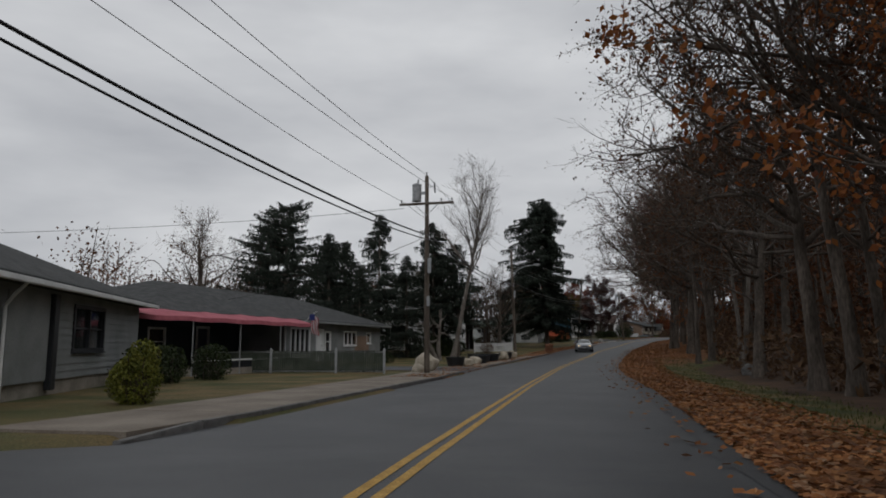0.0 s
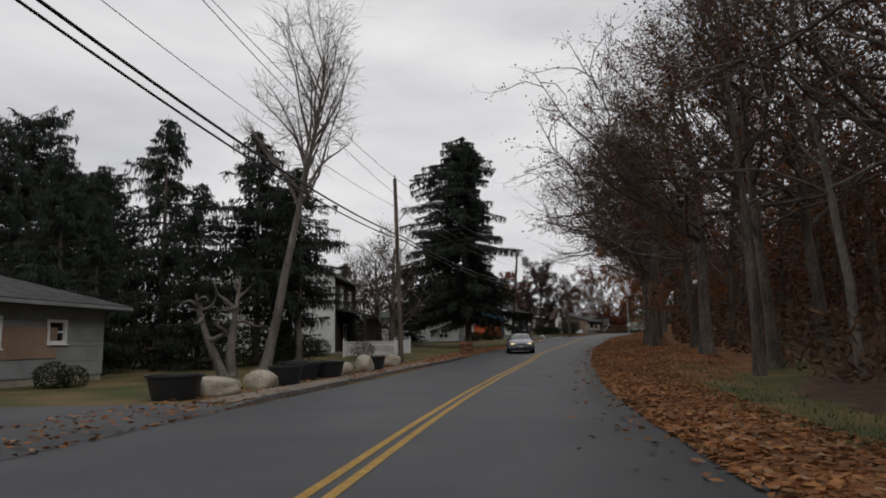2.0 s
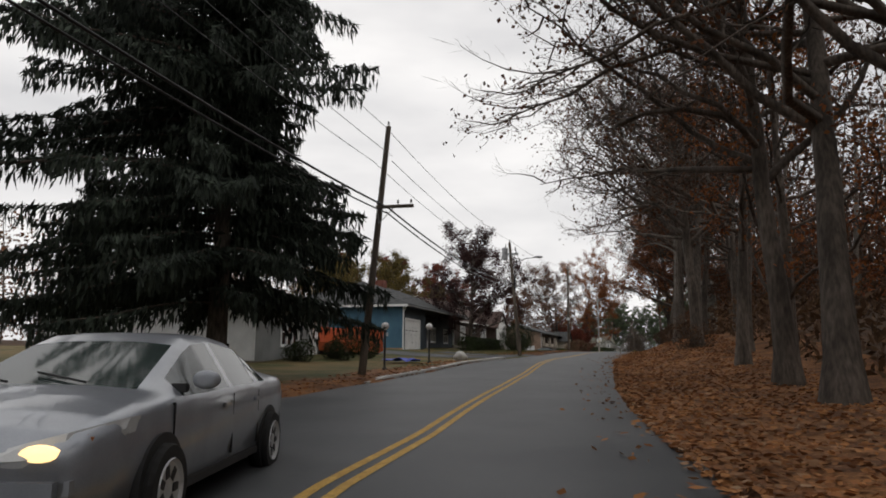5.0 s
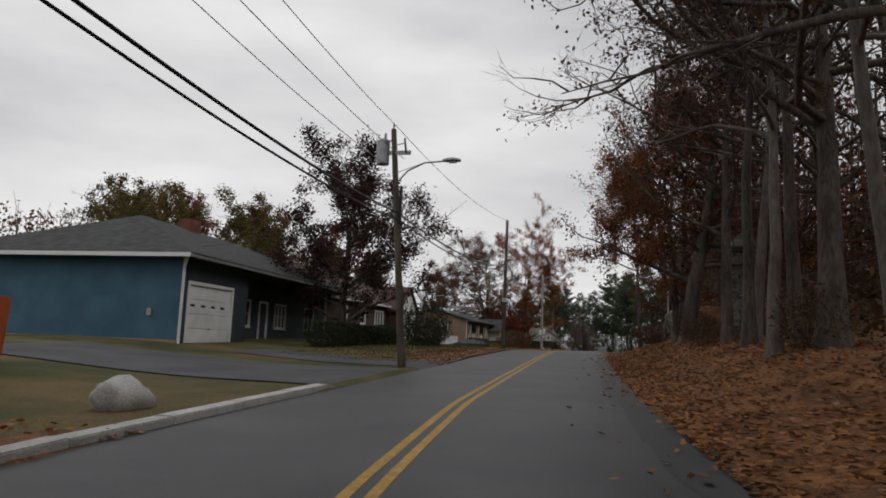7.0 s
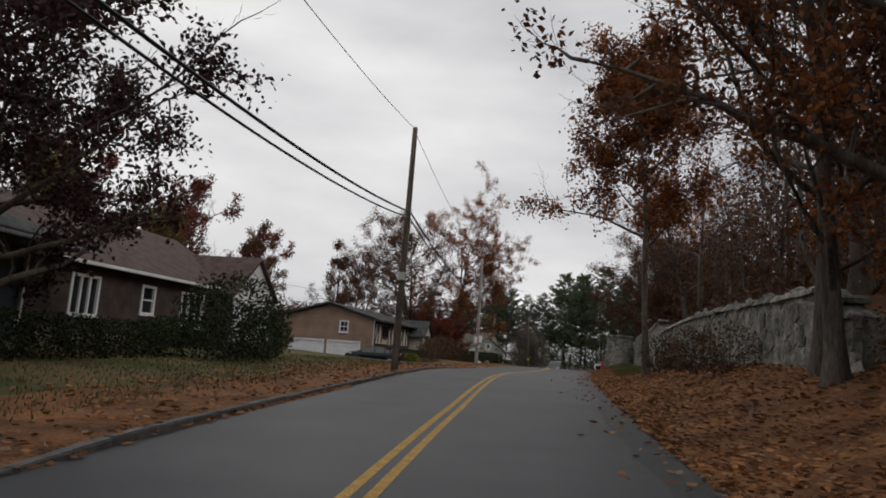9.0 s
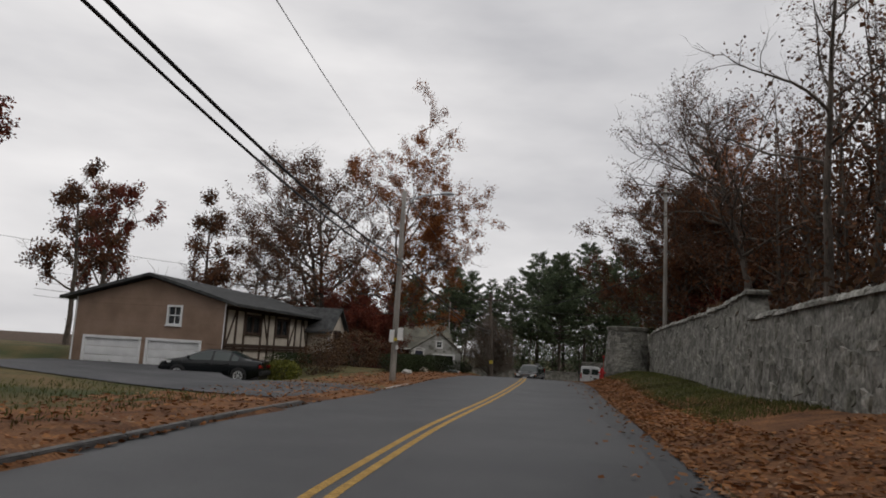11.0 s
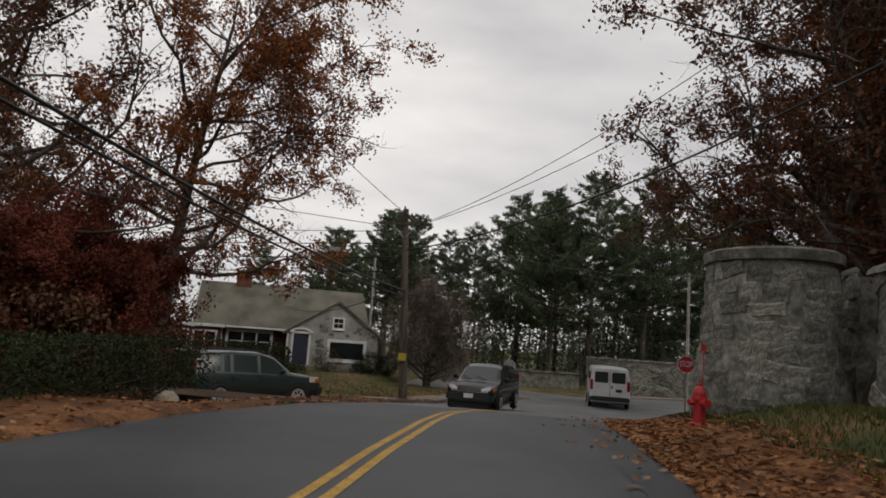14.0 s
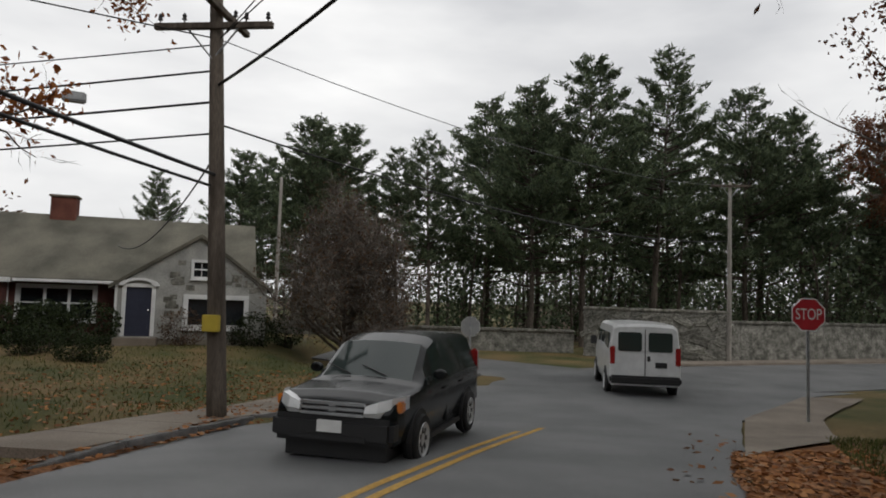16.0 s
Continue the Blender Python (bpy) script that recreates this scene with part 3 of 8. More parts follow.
def edge_patch(name, s0, s1, wide, label):
    """A darker strip of newer asphalt laid along the right edge of the road."""
    b = bmesh.new()
    prev = None
    for s in np.arange(s0, s1, 0.7):
        er = edge_right(s) + wob(s, 7)
        half = (edge_right(s) - edge_left(s)) / 2
        w = wide * (0.75 + 0.5 * noise.noise((s * 0.12, 3, 1))) * min(1.0, (s - s0) / 6 + 0.05, (s1 - s) / 6 + 0.05) + 0.05
        q = [b.verts.new(W(s, er - k, 0.04 * k / half + 0.005)) for k in (w, -0.02)]
        if prev:
            b.faces.new((prev[0], prev[1], q[1], q[0]))
        prev = q
    bmesh.ops.recalc_face_normals(b, faces=b.faces)
    lone(name, b, FRESH_ASPHALT, Matrix(), label, "road patch", kind="structure")


edge_patch("road_patch_1", 4, 64, 0.7, "dark strip of newer asphalt along the road's edge")
edge_patch("road_patch_2", 104, 206, 0.85, "dark strip of newer asphalt along the road's edge")


def driveway(name, s0, s1, reach, label, mat=DRIVE, up=0.03, widen=0.0):
    """An apron from the road's edge back over the verge."""
    b = bmesh.new()
    prev = None
    for k in range(19):
        f = k / 18
        row = []
        for s in np.linspace(s0, s1 + widen * soft(0.25, 0.6, f), 16):
            la = edge_left(s) + 0.05 - f * reach
            g = max(ground_h(s, la), -0.02) + up if f > 0.05 else 0.006
            row.append(b.verts.new(W(s + 0.6 * (1 - f) ** 3 * (-1 if s < (s0 + s1) / 2 else 1) * 1.5, la, g)))
        if prev:
            for i in range(15):
                b.faces.new((prev[i], prev[i + 1], row[i + 1], row[i]))
        prev = row
    bmesh.ops.recalc_face_normals(b, faces=b.faces)
    lone(name, b, mat, Matrix(), label, "driveway", kind="structure", smooth=True)


driveway("driveway_1", 36.9, 42.4, 11, "grey asphalt driveway beside a low house")
driveway("driveway_2", 117.6, 123.3, 12, "grey asphalt driveway before a blue garage")
driveway("driveway_3", 126.3, 130.2, 8, "grey asphalt driveway apron")
driveway("driveway_4", 168.8, 176, 20, "grey asphalt driveway before a double garage", widen=7.9)
driveway("driveway_5", 199.5, 204.5, 5, "gravelly driveway with fallen leaves", mat=FLOOR_WOOD)


def kerb_run(name, s0, s1, mat, label, high=0.13, wide=0.16, step=1.9):
    top = thing(name, Matrix(), label, "kerb", kind="structure")
    s = s0
    k = 0
    while s < s1:
        e = min(s1, s + step)
        a, c = W(s, edge_left(s) + 0.03), W(e - 0.015, edge_left(e) + 0.03)
        d = (c - a)
        ln = d.length
        b = bmesh.new()
        h = high + 0.02 * noise.noise((s * 3, 1, 1))
        fall = 0.6 if e >= s1 or k == 0 else 0
        box(-wide, 0.0, 0, ln, -0.15, h, 0.018, bm=b)
        for v in b.verts:
            v.co.x += 0.012 * noise.noise((v.co.y * 3 + s, v.co.z * 5, 2))
            if fall and ((k == 0 and v.co.y < ln / 2) or (k and v.co.y > ln / 2)) and v.co.z > 0:
                v.co.z *= 0.35
        ob = part("kerb_stone", b, mat, top)
        ob.matrix_world = Matrix.Translation(a) @ Matrix.Rotation(math.atan2(-d.x, d.y), 4, "Z") @ Matrix.Rotation(math.atan2(d.z, ln), 4, "X")
        s = e
        k += 1


kerb_run("kerb_1", 8.4, 36.3, GRANITE, "dark granite kerb along the footway")
kerb_run("kerb_2", 43.1, 73, GRANITE, "dark granite kerb along the verge", high=0.14)
kerb_run("kerb_3", 95.5, 117, PALE_STONE, "pale painted kerb stones", high=0.12, wide=0.3)
kerb_run("kerb_4", 131.6, 168, GRANITE, "low granite kerb along a lawn", high=0.1)
kerb_run("kerb_5", 176.5, 181.5, PALE_STONE, "low pale kerb", high=0.05, wide=0.14)
kerb_run("kerb_6", 207, 224.4, GRANITE, "granite kerb round the corner", high=0.13)


def footway(name, s0, s1, near, far, mat, label, step=1.6):
    top = thing(name, Matrix(), label, "pavement", kind="structure")
    for s in np.arange(s0, s1, step):
        b = bmesh.new()
        e = s + step - 0.02
        lo = [W(q, edge_left(q) + la, 0.0) for q, la in ((s, near), (e, near), (e, far), (s, far))]
        j = 0.008 * noise.noise((s * 2, 3, 3))
        vs = [b.verts.new(p) for p in lo] + [b.verts.new(p + Vector((0, 0, 0.125 + j))) for p in lo]
        for f in ((3, 2, 1, 0), (4, 5, 6, 7), (0, 1, 5, 4), (1, 2, 6, 5), (2, 3, 7, 6), (3, 0, 4, 7)):
            b.faces.new([vs[i] for i in f])
        bmesh.ops.recalc_face_normals(b, faces=b.faces)
        part("slab", b, mat, top)


footway("pavement_1", 8.7, 35.0, -0.14, -2.6, CONCRETE, "sandy concrete footway slabs")
footway("pavement_2", 43.6, 66, -0.14, -1.1, CONCRETE, "narrow sandy concrete footway")
footway("pavement_3", 208, 222.5, -0.17, -1.6, CONCRETE, "concrete footway at the corner")

cb = bmesh.new()
crow = None
for cs in np.arange(211.5, 222, 0.6):
    ce = edge_right(cs)
    cw = 1.7 * soft(211.3, 214, cs)
    cq = [cb.verts.new(W(cs, ce + 0.05 + k * cw, max(0.0, ground_h(cs, ce + 0.05 + k * cw)) + 0.05)) for k in (0, 0.5, 1)]
    if crow:
        for k in range(2):
            cb.faces.new((crow[k], crow[k + 1], cq[k + 1], cq[k]))
    crow = cq
bmesh.ops.recalc_face_normals(cb, faces=cb.faces)
lone("pavement_corner", cb, CONCRETE, Matrix(), "worn concrete corner apron beside a stop sign", "pavement", kind="structure")

# ---- retaining wall, tower, gate walls ----


def stone_mesh(w, h, d, seed):
    """One rough block with a lopsided outline, its face toward -y, chamfered and uneven."""
    b = bmesh.new()
    n = 4
    grid = []
    rc = random.Random(seed * 17)
    cor = [[(rc.uniform(-0.05, 0.13), rc.uniform(-0.05, 0.13)) for _ in range(2)] for _ in range(2)]
    steps = (-0.5, -0.42, 0.0, 0.42, 0.5)
    for i in range(n + 1):
        for j in range(n + 1):
            u, v = steps[i], steps[j]
            fu, fv = u + 0.5, v + 0.5
            du = sum(cor[a][c][0] * (1 - 2 * a) * (fu if a else 1 - fu) * (fv if c else 1 - fv) for a in (0, 1) for c in (0, 1))
            dv = sum(cor[a][c][1] * (1 - 2 * c) * (fu if a else 1 - fu) * (fv if c else 1 - fv) for a in (0, 1) for c in (0, 1))
            edge = max(abs(u), abs(v)) > 0.45
            k = noise.noise((seed * 5.3 + u * 2.2, v * 2.2, seed))
            grid.append(b.verts.new(((u + du) * w, (0.02 if edge else -d) + 0.035 * k, (v + dv) * h)))
    back = [b.verts.new((u * w, 0.12, v * h)) for u, v in ((-0.5, -0.5), (0.5, -0.5), (0.5, 0.5), (-0.5, 0.5))]
    m = n + 1
    for i in range(n):
        for j in range(n):
            b.faces.new((grid[i * m + j], grid[(i + 1) * m + j], grid[(i + 1) * m + j + 1], grid[i * m + j + 1]))
    bot = [grid[i * m] for i in range(m)]
    top = [grid[i * m + n] for i in range(m)]
    lef = [grid[j] for j in range(m)]
    rig = [grid[n * m + j] for j in range(m)]
    b.faces.new(bot[::-1] + [back[0], back[1]])
    b.faces.new(top + [back[2], back[3]])
    b.faces.new(lef + [back[3], back[0]])
    b.faces.new(rig[::-1] + [back[1], back[2]])
    bmesh.ops.recalc_face_normals(b, faces=b.faces)
    me = bpy.data.meshes.new("stone")
    b.to_mesh(me)
    b.free()
    me.materials.append(FIELDSTONE)
    return me


STONES = [stone_mesh(1, 1, 0.05, k + 1) for k in range(18)]


def clad(owner, place, length, height_at, base_at, rng, size=(0.26, 0.95), course=(0.24, 0.5), single=(0, 1e9)):
    """Courses of rough stones on a face: place(u, z) gives the point and the turn there. Stones outside the stretch single are joined."""
    z = -0.2
    vs, fs, n = [], [], 0
    while z < 5:
        h = rng.uniform(*course)
        u = -rng.uniform(0, 0.5)
        while u < length:
            w = rng.uniform(*size)
            c = u + w / 2
            if 0 < c < length and z + h * 0.6 < height_at(c) and z + h > base_at(c) - 0.1:
                hh = min(h * rng.uniform(0.85, 1.25), height_at(c) - z)
                p, turn = place(c, z + hh / 2 + rng.uniform(-0.08, 0.08))
                me = STONES[rng.randrange(len(STONES))]
                m = Matrix.Translation(p) @ Matrix.Rotation(turn, 4, "Z") @ Matrix.Rotation(rng.choice((0, math.pi)) + rng.uniform(-0.55, 0.55), 4, "Y") @ Matrix.Diagonal((w * rng.uniform(0.85, 1.25), rng.uniform(0.3, 1.7), hh * rng.uniform(0.85, 1.3), 1))
                if single[0] <= c <= single[1]:
                    part("stone", me, None, owner).matrix_world = m
                else:
                    vs += [m @ v.co for v in me.vertices]
                    fs += [[k + n for k in f.vertices] for f in me.polygons]
                    n = len(vs)
            u += w
        z += h
    if vs:
        rest = part("stonework", mesh_from("stonework", vs, fs, FIELDSTONE), None, owner, "rough grey stones in mortar")
        tagged(rest, kind="stuff")


def wall_top(s):
    return float(np.interp(s, [140, 143, 150, 160, 175.9, 176.0, 180, 190, 199], [1.9, 3.1, 3.1, 3.2, 3.3, 4.2, 3.95, 3.7, 3.5])) + 0.06 * noise.noise((s * 0.8, 0, 0))


def build_retaining_wall():
    rng = random.Random(5)
    top = thing("retaining_wall", Matrix(), "rough grey fieldstone retaining wall beside the road", "wall", kind="structure")
    b = bmesh.new()
    prev = None
    for s in np.arange(WALL_A, WALL_B + 0.01, 0.5):
        h = wall_top(s)
        q = [b.verts.new(W(s, la, z)) for la, z in ((WALL_LAT - 0.12, -0.6), (WALL_LAT + 0.1, h), (WALL_LAT + 0.75, h), (WALL_LAT + 0.75, -0.6))]
        if prev:
            for k in range(4):
                b.faces.new((prev[k], prev[(k + 1) % 4], q[(k + 1) % 4], q[k]))
        else:
            b.faces.new(q)
        prev = q
    b.faces.new(prev[::-1])
    bmesh.ops.recalc_face_normals(b, faces=b.faces)
    part("core", b, MORTAR, top, "weathered mortar and rubble")

    def place(u, z):
        s = WALL_A + u
        la = WALL_LAT - 0.12 + 0.22 * (z + 0.6) / (wall_top(s) + 0.6)
        return W(s, la + 0.04, z), radians(heading(s) - 90)

    clad(top, place, WALL_B - WALL_A, lambda u: wall_top(WALL_A + u), lambda u: ground_h(WALL_A + u, WALL_LAT - 0.4), rng, single=(41, 58))
    # coping of rough flat stones
    s = WALL_A
    while s < WALL_B:
        w = rng.uniform(0.7, 1.3)
        ob = part("coping_stone", STONES[rng.randrange(len(STONES))], None, top)
        ob.matrix_world = Matrix.Translation(W(s + w / 2, WALL_LAT + 0.4, wall_top(s + w / 2) - 0.02)) @ Matrix.Rotation(radians(heading(s) - 90), 4, "Z") @ Matrix.Rotation(radians(-90), 4, "X") @ Matrix.Diagonal((w, 1.0, 0.85, 1))
        s += w


build_retaining_wall()


def build_tower(name, s, lat, r0, r1, high, label, cap):
    """A battered round stone tower on the verge."""
    rng = random.Random(int(s))
    base = on_ground(s, lat, 0.3)
    top = thing(name, Matrix.Translation(base), label, "tower", kind="structure")
    sides = 28
    prof = [(r0 - 0.05 + (r1 - r0) * k / 10, high * k / 10) for k in range(11)]
    part("core", lathe(prof, sides), MORTAR, top, smooth=True)
    z = 0.0
    while z < high - 0.3:
        h = rng.uniform(0.22, 0.5)
        h = min(h, high - 0.22 - z)
        a = rng.uniform(0, 1)
        end = a + math.tau
        r = r0 + (r1 - r0) * (z + h / 2) / high
        while a < end:
            w = min(rng.uniform(0.22, 0.62), (end - a) * r)
            t = a + w / r / 2
            if rng.random() < 0.22:
                a += w / r
                continue
            ob = part("stone", STONES[rng.randrange(len(STONES))], None, top)
            ob.matrix_world = Matrix.Translation(base) @ Matrix.Rotation(t, 4, "Z") @ Matrix.Translation((r - 0.05 - (r0 - r1) * 0.0, 0, z + h / 2 + rng.uniform(-0.16, 0.16))) @ Matrix.Rotation(math.pi / 2, 4, "Z") @ Matrix.Rotation(rng.uniform(-0.3, 0.3), 4, "Y") @ Matrix.Diagonal((w * rng.uniform(0.7, 1.2), rng.uniform(0.1, 0.6), h * rng.uniform(0.7, 1.35), 1))
            a += w / r
        z += h
    b = lathe([(r1 - 0.1, high - 0.28), (r1 + 0.1, high - 0.26), (r1 + 0.13, high - 0.06), (r1 + 0.02, high), (0.01, high + 0.05)], sides)
    part("coping", b, FIELDSTONE, top, "rough stone cap course", smooth=False)
    return top


build_tower("tower_1", 200.1, 4.95, 1.66, 1.27, 3.45, "squat tapering round fieldstone tower", True)


def build_wall_end():
    """The wall beyond the tower, which bends away from the road and ends in a rounded shoulder."""
    rng = random.Random(29)
    line = [(201.6, 6.9), (204, 6.7), (207, 6.6), (210, 6.7), (212.2, 6.95), (213.4, 7.7), (213.9, 8.8), (214.0, 10.5)]
    ss, ll = [p[0] for p in line], [p[1] for p in line]
    us = np.r_[0, np.cumsum(np.hypot(np.diff(ss), np.diff(ll)))]

    def spot(u):
        return float(np.interp(u, us, ss)), float(np.interp(u, us, ll))

    def high(u):
        return float(np.interp(u, [0, 8.5, 10.0, 11.2, 12.2, us[-1]], [3.9, 4.0, 3.85, 3.45, 3.3, 3.2])) + 0.07 * noise.noise((u * 0.9, 2, 0))

    def turn_at(u):
        a, c = W(*spot(u - 0.3)), W(*spot(u + 0.3))
        return math.atan2(c.y - a.y, c.x - a.x)

    top = thing("wall_end", Matrix(), "rounded end of a rough grey fieldstone wall", "wall", kind="structure")
    b = bmesh.new()
    prev = None
    for u in np.arange(0, us[-1] + 0.01, 0.4):
        t = turn_at(u) - math.pi / 2
        out = Vector((math.cos(t), math.sin(t), 0))
        p = W(*spot(u))
        q = [b.verts.new(p + out * k + Vector((0, 0, z))) for k, z in ((0, -0.6), (0.22, high(u) - 0.25), (0.4, high(u)), (0.85, high(u)), (0.95, -0.6))]
        if prev:
            for k in range(5):
                b.faces.new((prev[k], prev[(k + 1) % 5], q[(k + 1) % 5], q[k]))
        else:
            b.faces.new(q)
        prev = q
    b.faces.new(prev[::-1])
    bmesh.ops.recalc_face_normals(b, faces=b.faces)
    part("core", b, MORTAR, top, "weathered mortar and rubble")

    def place(u, z):
        t = turn_at(u) - math.pi / 2
        out = Vector((math.cos(t), math.sin(t), 0))
        return W(*spot(u), z) + out * (0.03 + 0.2 * (z + 0.6) / 4.4), turn_at(u) + math.pi

    clad(top, place, us[-1], high, lambda u: ground_h(*spot(u)) - 0.2, rng)


build_wall_end()


def pillar(name, s, lat, w, high, label, peak=0.0):
    rng = random.Random(int(s))
    base = on_ground(s, lat, 0.3)
    turn = radians(heading(s))
    top = thing(name, Matrix.Translation(base) @ Matrix.Rotation(turn, 4, "Z"), label, "pillar", kind="structure")
    part("core", box(-w / 2 + 0.03, w / 2 - 0.03, -w / 2 + 0.03, w / 2 - 0.03, 0, high), MORTAR, top)
    for side in range(4):
        z = 0
        while z < high - 0.2:
            h = min(rng.uniform(0.3, 0.55), high - z)
            u = -w / 2
            while u < w / 2 - 0.05:
                q = min(rng.uniform(0.4, 0.8), w / 2 - u)
                ob = part("stone", STONES[rng.randrange(len(STONES))], None, top)
                ob.matrix_world = top.matrix_world @ Matrix.Rotation(side * math.pi / 2, 4, "Z") @ Matrix.Translation((u + q / 2, -w / 2 + 0.06, z + h / 2)) @ Matrix.Diagonal((q, 0.7, h * 0.98, 1))
                u += q
            z += h
    c = bmesh.new()
    e = w / 2 + 0.06
    lo = [c.verts.new((x, y, high)) for x, y in ((-e, -e), (e, -e), (e, e), (-e, e))]
    mid = [c.verts.new((x, y, high + 0.18)) for x, y in ((-e, -e), (e, -e), (e, e), (-e, e))]
    tip = c.verts.new((0, 0, high + 0.2 + peak))
    c.faces.new(lo[::-1])
    for k in range(4):
        c.faces.new((lo[k], lo[(k + 1) % 4], mid[(k + 1) % 4], mid[k]))
        c.faces.new((mid[k], mid[(k + 1) % 4], tip))
    part("cap", c, FIELDSTONE, top, "stone cap")
    return top


pillar("pillar_1", 138.6, 8.7, 1.7, 4.4, "tall square fieldstone pillar with a pointed cap", peak=1.0)


def low_wall(name, a, c, base, high, label, seed, thick=0.5, size=(0.5, 1.1)):
    """A straight freestanding stone wall between two places."""
    rng = random.Random(seed)
    a, c = Vector((*a, base)), Vector((*c, base))
    d = c - a
    ln = d.length
    turn = math.atan2(d.y, d.x)
    m = Matrix.Translation(a) @ Matrix.Rotation(turn, 4, "Z")
    top = thing(name, m, label, "wall", kind="structure")
    part("core", box(0, ln, 0.03, thick, -0.3, high), MORTAR, top)

    def place(u, z):
        return m @ Vector((u, 0.05, z)), turn

    clad(top, place, ln, lambda u: high, lambda u: 0, rng, size=size, course=(0.26, 0.5), single=(0, 16 if seed < 23 else 0))
    part("coping", box(-0.03, ln + 0.03, -0.08, thick + 0.06, high, high + 0.14, 0.03), FIELDSTONE, top, "flat stone coping")


low_wall("gate_wall", (100.3, 208.9), (103.6, 206.6), 0.85, 2.5, "tall grey stone gate wall", 21)
low_wall("gate_wall_end", (98.9, 211.9), (100.3, 209.05), 0.85, 2.5, "side of a tall grey stone gate wall", 22)
low_wall("boundary_wall_1", (103.7, 207.5), (132, 205.8), 0.85, 2.0, "long grey stone boundary wall", 23)
low_wall("boundary_wall_2", (84.0, 220.0), (99.4, 213.4), 0.85, 1.15, "low grey stone boundary wall before pines", 24)
low_wall("boundary_wall_3", (66, 246), (83.8, 220.2), 0.9, 1.1, "low grey stone boundary wall before pines", 25)
kb = bmesh.new()
box(0, 34, 0, 0.16, -0.1, 0.14, 0.02, bm=kb)
lone("kerb_far", kb, CONCRETE, Matrix.Translation((96.5, 205.5, 0.92)) @ Matrix.Rotation(-0.02, 4, "Z"), "pale concrete kerb across the junction", "kerb", kind="structure")
fb = bmesh.new()
box(0, 34, 0, 1.4, -0.1, 0.12, 0.0, bm=fb)
lone("pavement_far", fb, CONCRETE, Matrix.Translation((96.5, 205.67, 0.92)) @ Matrix.Rotation(-0.02, 4, "Z"), "concrete footway along the stone wall", "pavement", kind="structure")

# ---- trees and shrubs ----


def mesh_np(name, verts, faces, mat, smooth=False):
    """A mesh from arrays: verts (n, 3), faces (m, 3 or 4)."""
    me = bpy.data.meshes.new(name)
    m, k = faces.shape
    me.vertices.add(len(verts))
    me.vertices.foreach_set("co", np.asarray(verts, np.float32).ravel())
    me.loops.add(m * k)
    me.loops.foreach_set("vertex_index", np.asarray(faces, np.int32).ravel())
    me.polygons.add(m)
    me.polygons.foreach_set("loop_start", np.arange(0, m * k, k, dtype=np.int32))
    me.polygons.foreach_set("loop_total", np.full(m, k, np.int32))
    if smooth:
        me.polygons.foreach_set("use_smooth", np.ones(m, bool))
    me.materials.append(mat)
    me.update(calc_edges=True)
    return me


class Wood:
    """Collects tapered tubes for one mesh."""

    def __init__(self):
        self.v, self.f, self.n = [], [], 0

    def add(self, pts, radii, sides):
        pts = np.asarray(pts, float)
        d = np.gradient(pts, axis=0)
        d /= np.linalg.norm(d, axis=1)[:, None] + 1e-9
        ref = np.where(np.abs(d[:, 2:3]) > 0.9, [[1.0, 0, 0]], [[0, 0, 1.0]])
        a = np.cross(d, ref)
        a /= np.linalg.norm(a, axis=1)[:, None] + 1e-9
        c = np.cross(d, a)
        t = np.arange(sides) * 2 * np.pi / sides
        ring = pts[:, None] + (a[:, None] * np.cos(t)[None, :, None] + c[:, None] * np.sin(t)[None, :, None]) * np.asarray(radii, float)[:, None, None]
        m = len(pts)
        self.v.append(ring.reshape(-1, 3))
        i, k = np.meshgrid(np.arange(m - 1), np.arange(sides), indexing="ij")
        q = np.stack([i * sides + k, i * sides + (k + 1) % sides, (i + 1) * sides + (k + 1) % sides, (i + 1) * sides + k], -1).reshape(-1, 4)
        self.f.append(q + self.n)
        self.n += m * sides

    def mesh(self, name, mat):
        return mesh_np(name, np.vstack(self.v), np.vstack(self.f), mat, True)


def cards(centres, length, width, rng, along=None, loose=1.0):
    """Small leaf-shaped quads at the centres, turned at random or roughly along the given ways."""
    n = len(centres)
    u = rng.normal(size=(n, 3)) * loose
    if along is not None:
        u = u + along
    u /= np.linalg.norm(u, axis=1)[:, None] + 1e-9
    w = np.cross(u, rng.normal(size=(n, 3)))
    w /= np.linalg.norm(w, axis=1)[:, None] + 1e-9
    ln = length * rng.uniform(0.6, 1.3, (n, 1))
    wd = width * rng.uniform(0.6, 1.3, (n, 1))
    c = np.asarray(centres)
    v = np.stack([c - u * ln / 2, c + w * wd / 2 - u * ln * 0.08, c + u * ln / 2, c - w * wd / 2 - u * ln * 0.08], 1).reshape(-1, 3)
    return v, np.arange(4 * n).reshape(-1, 4)


def unit(v):
    return v / (np.linalg.norm(v) + 1e-9)


def limb(rng, p, d, length, n, wander, lift):
    pts = [np.array(p, float)]
    d = unit(np.array(d, float))
    for _ in range(n):
        d = unit(d + rng.normal(size=3) * wander + np.array([0, 0, lift]))
        pts.append(pts[-1] + d * length / n)
    return np.array(pts)


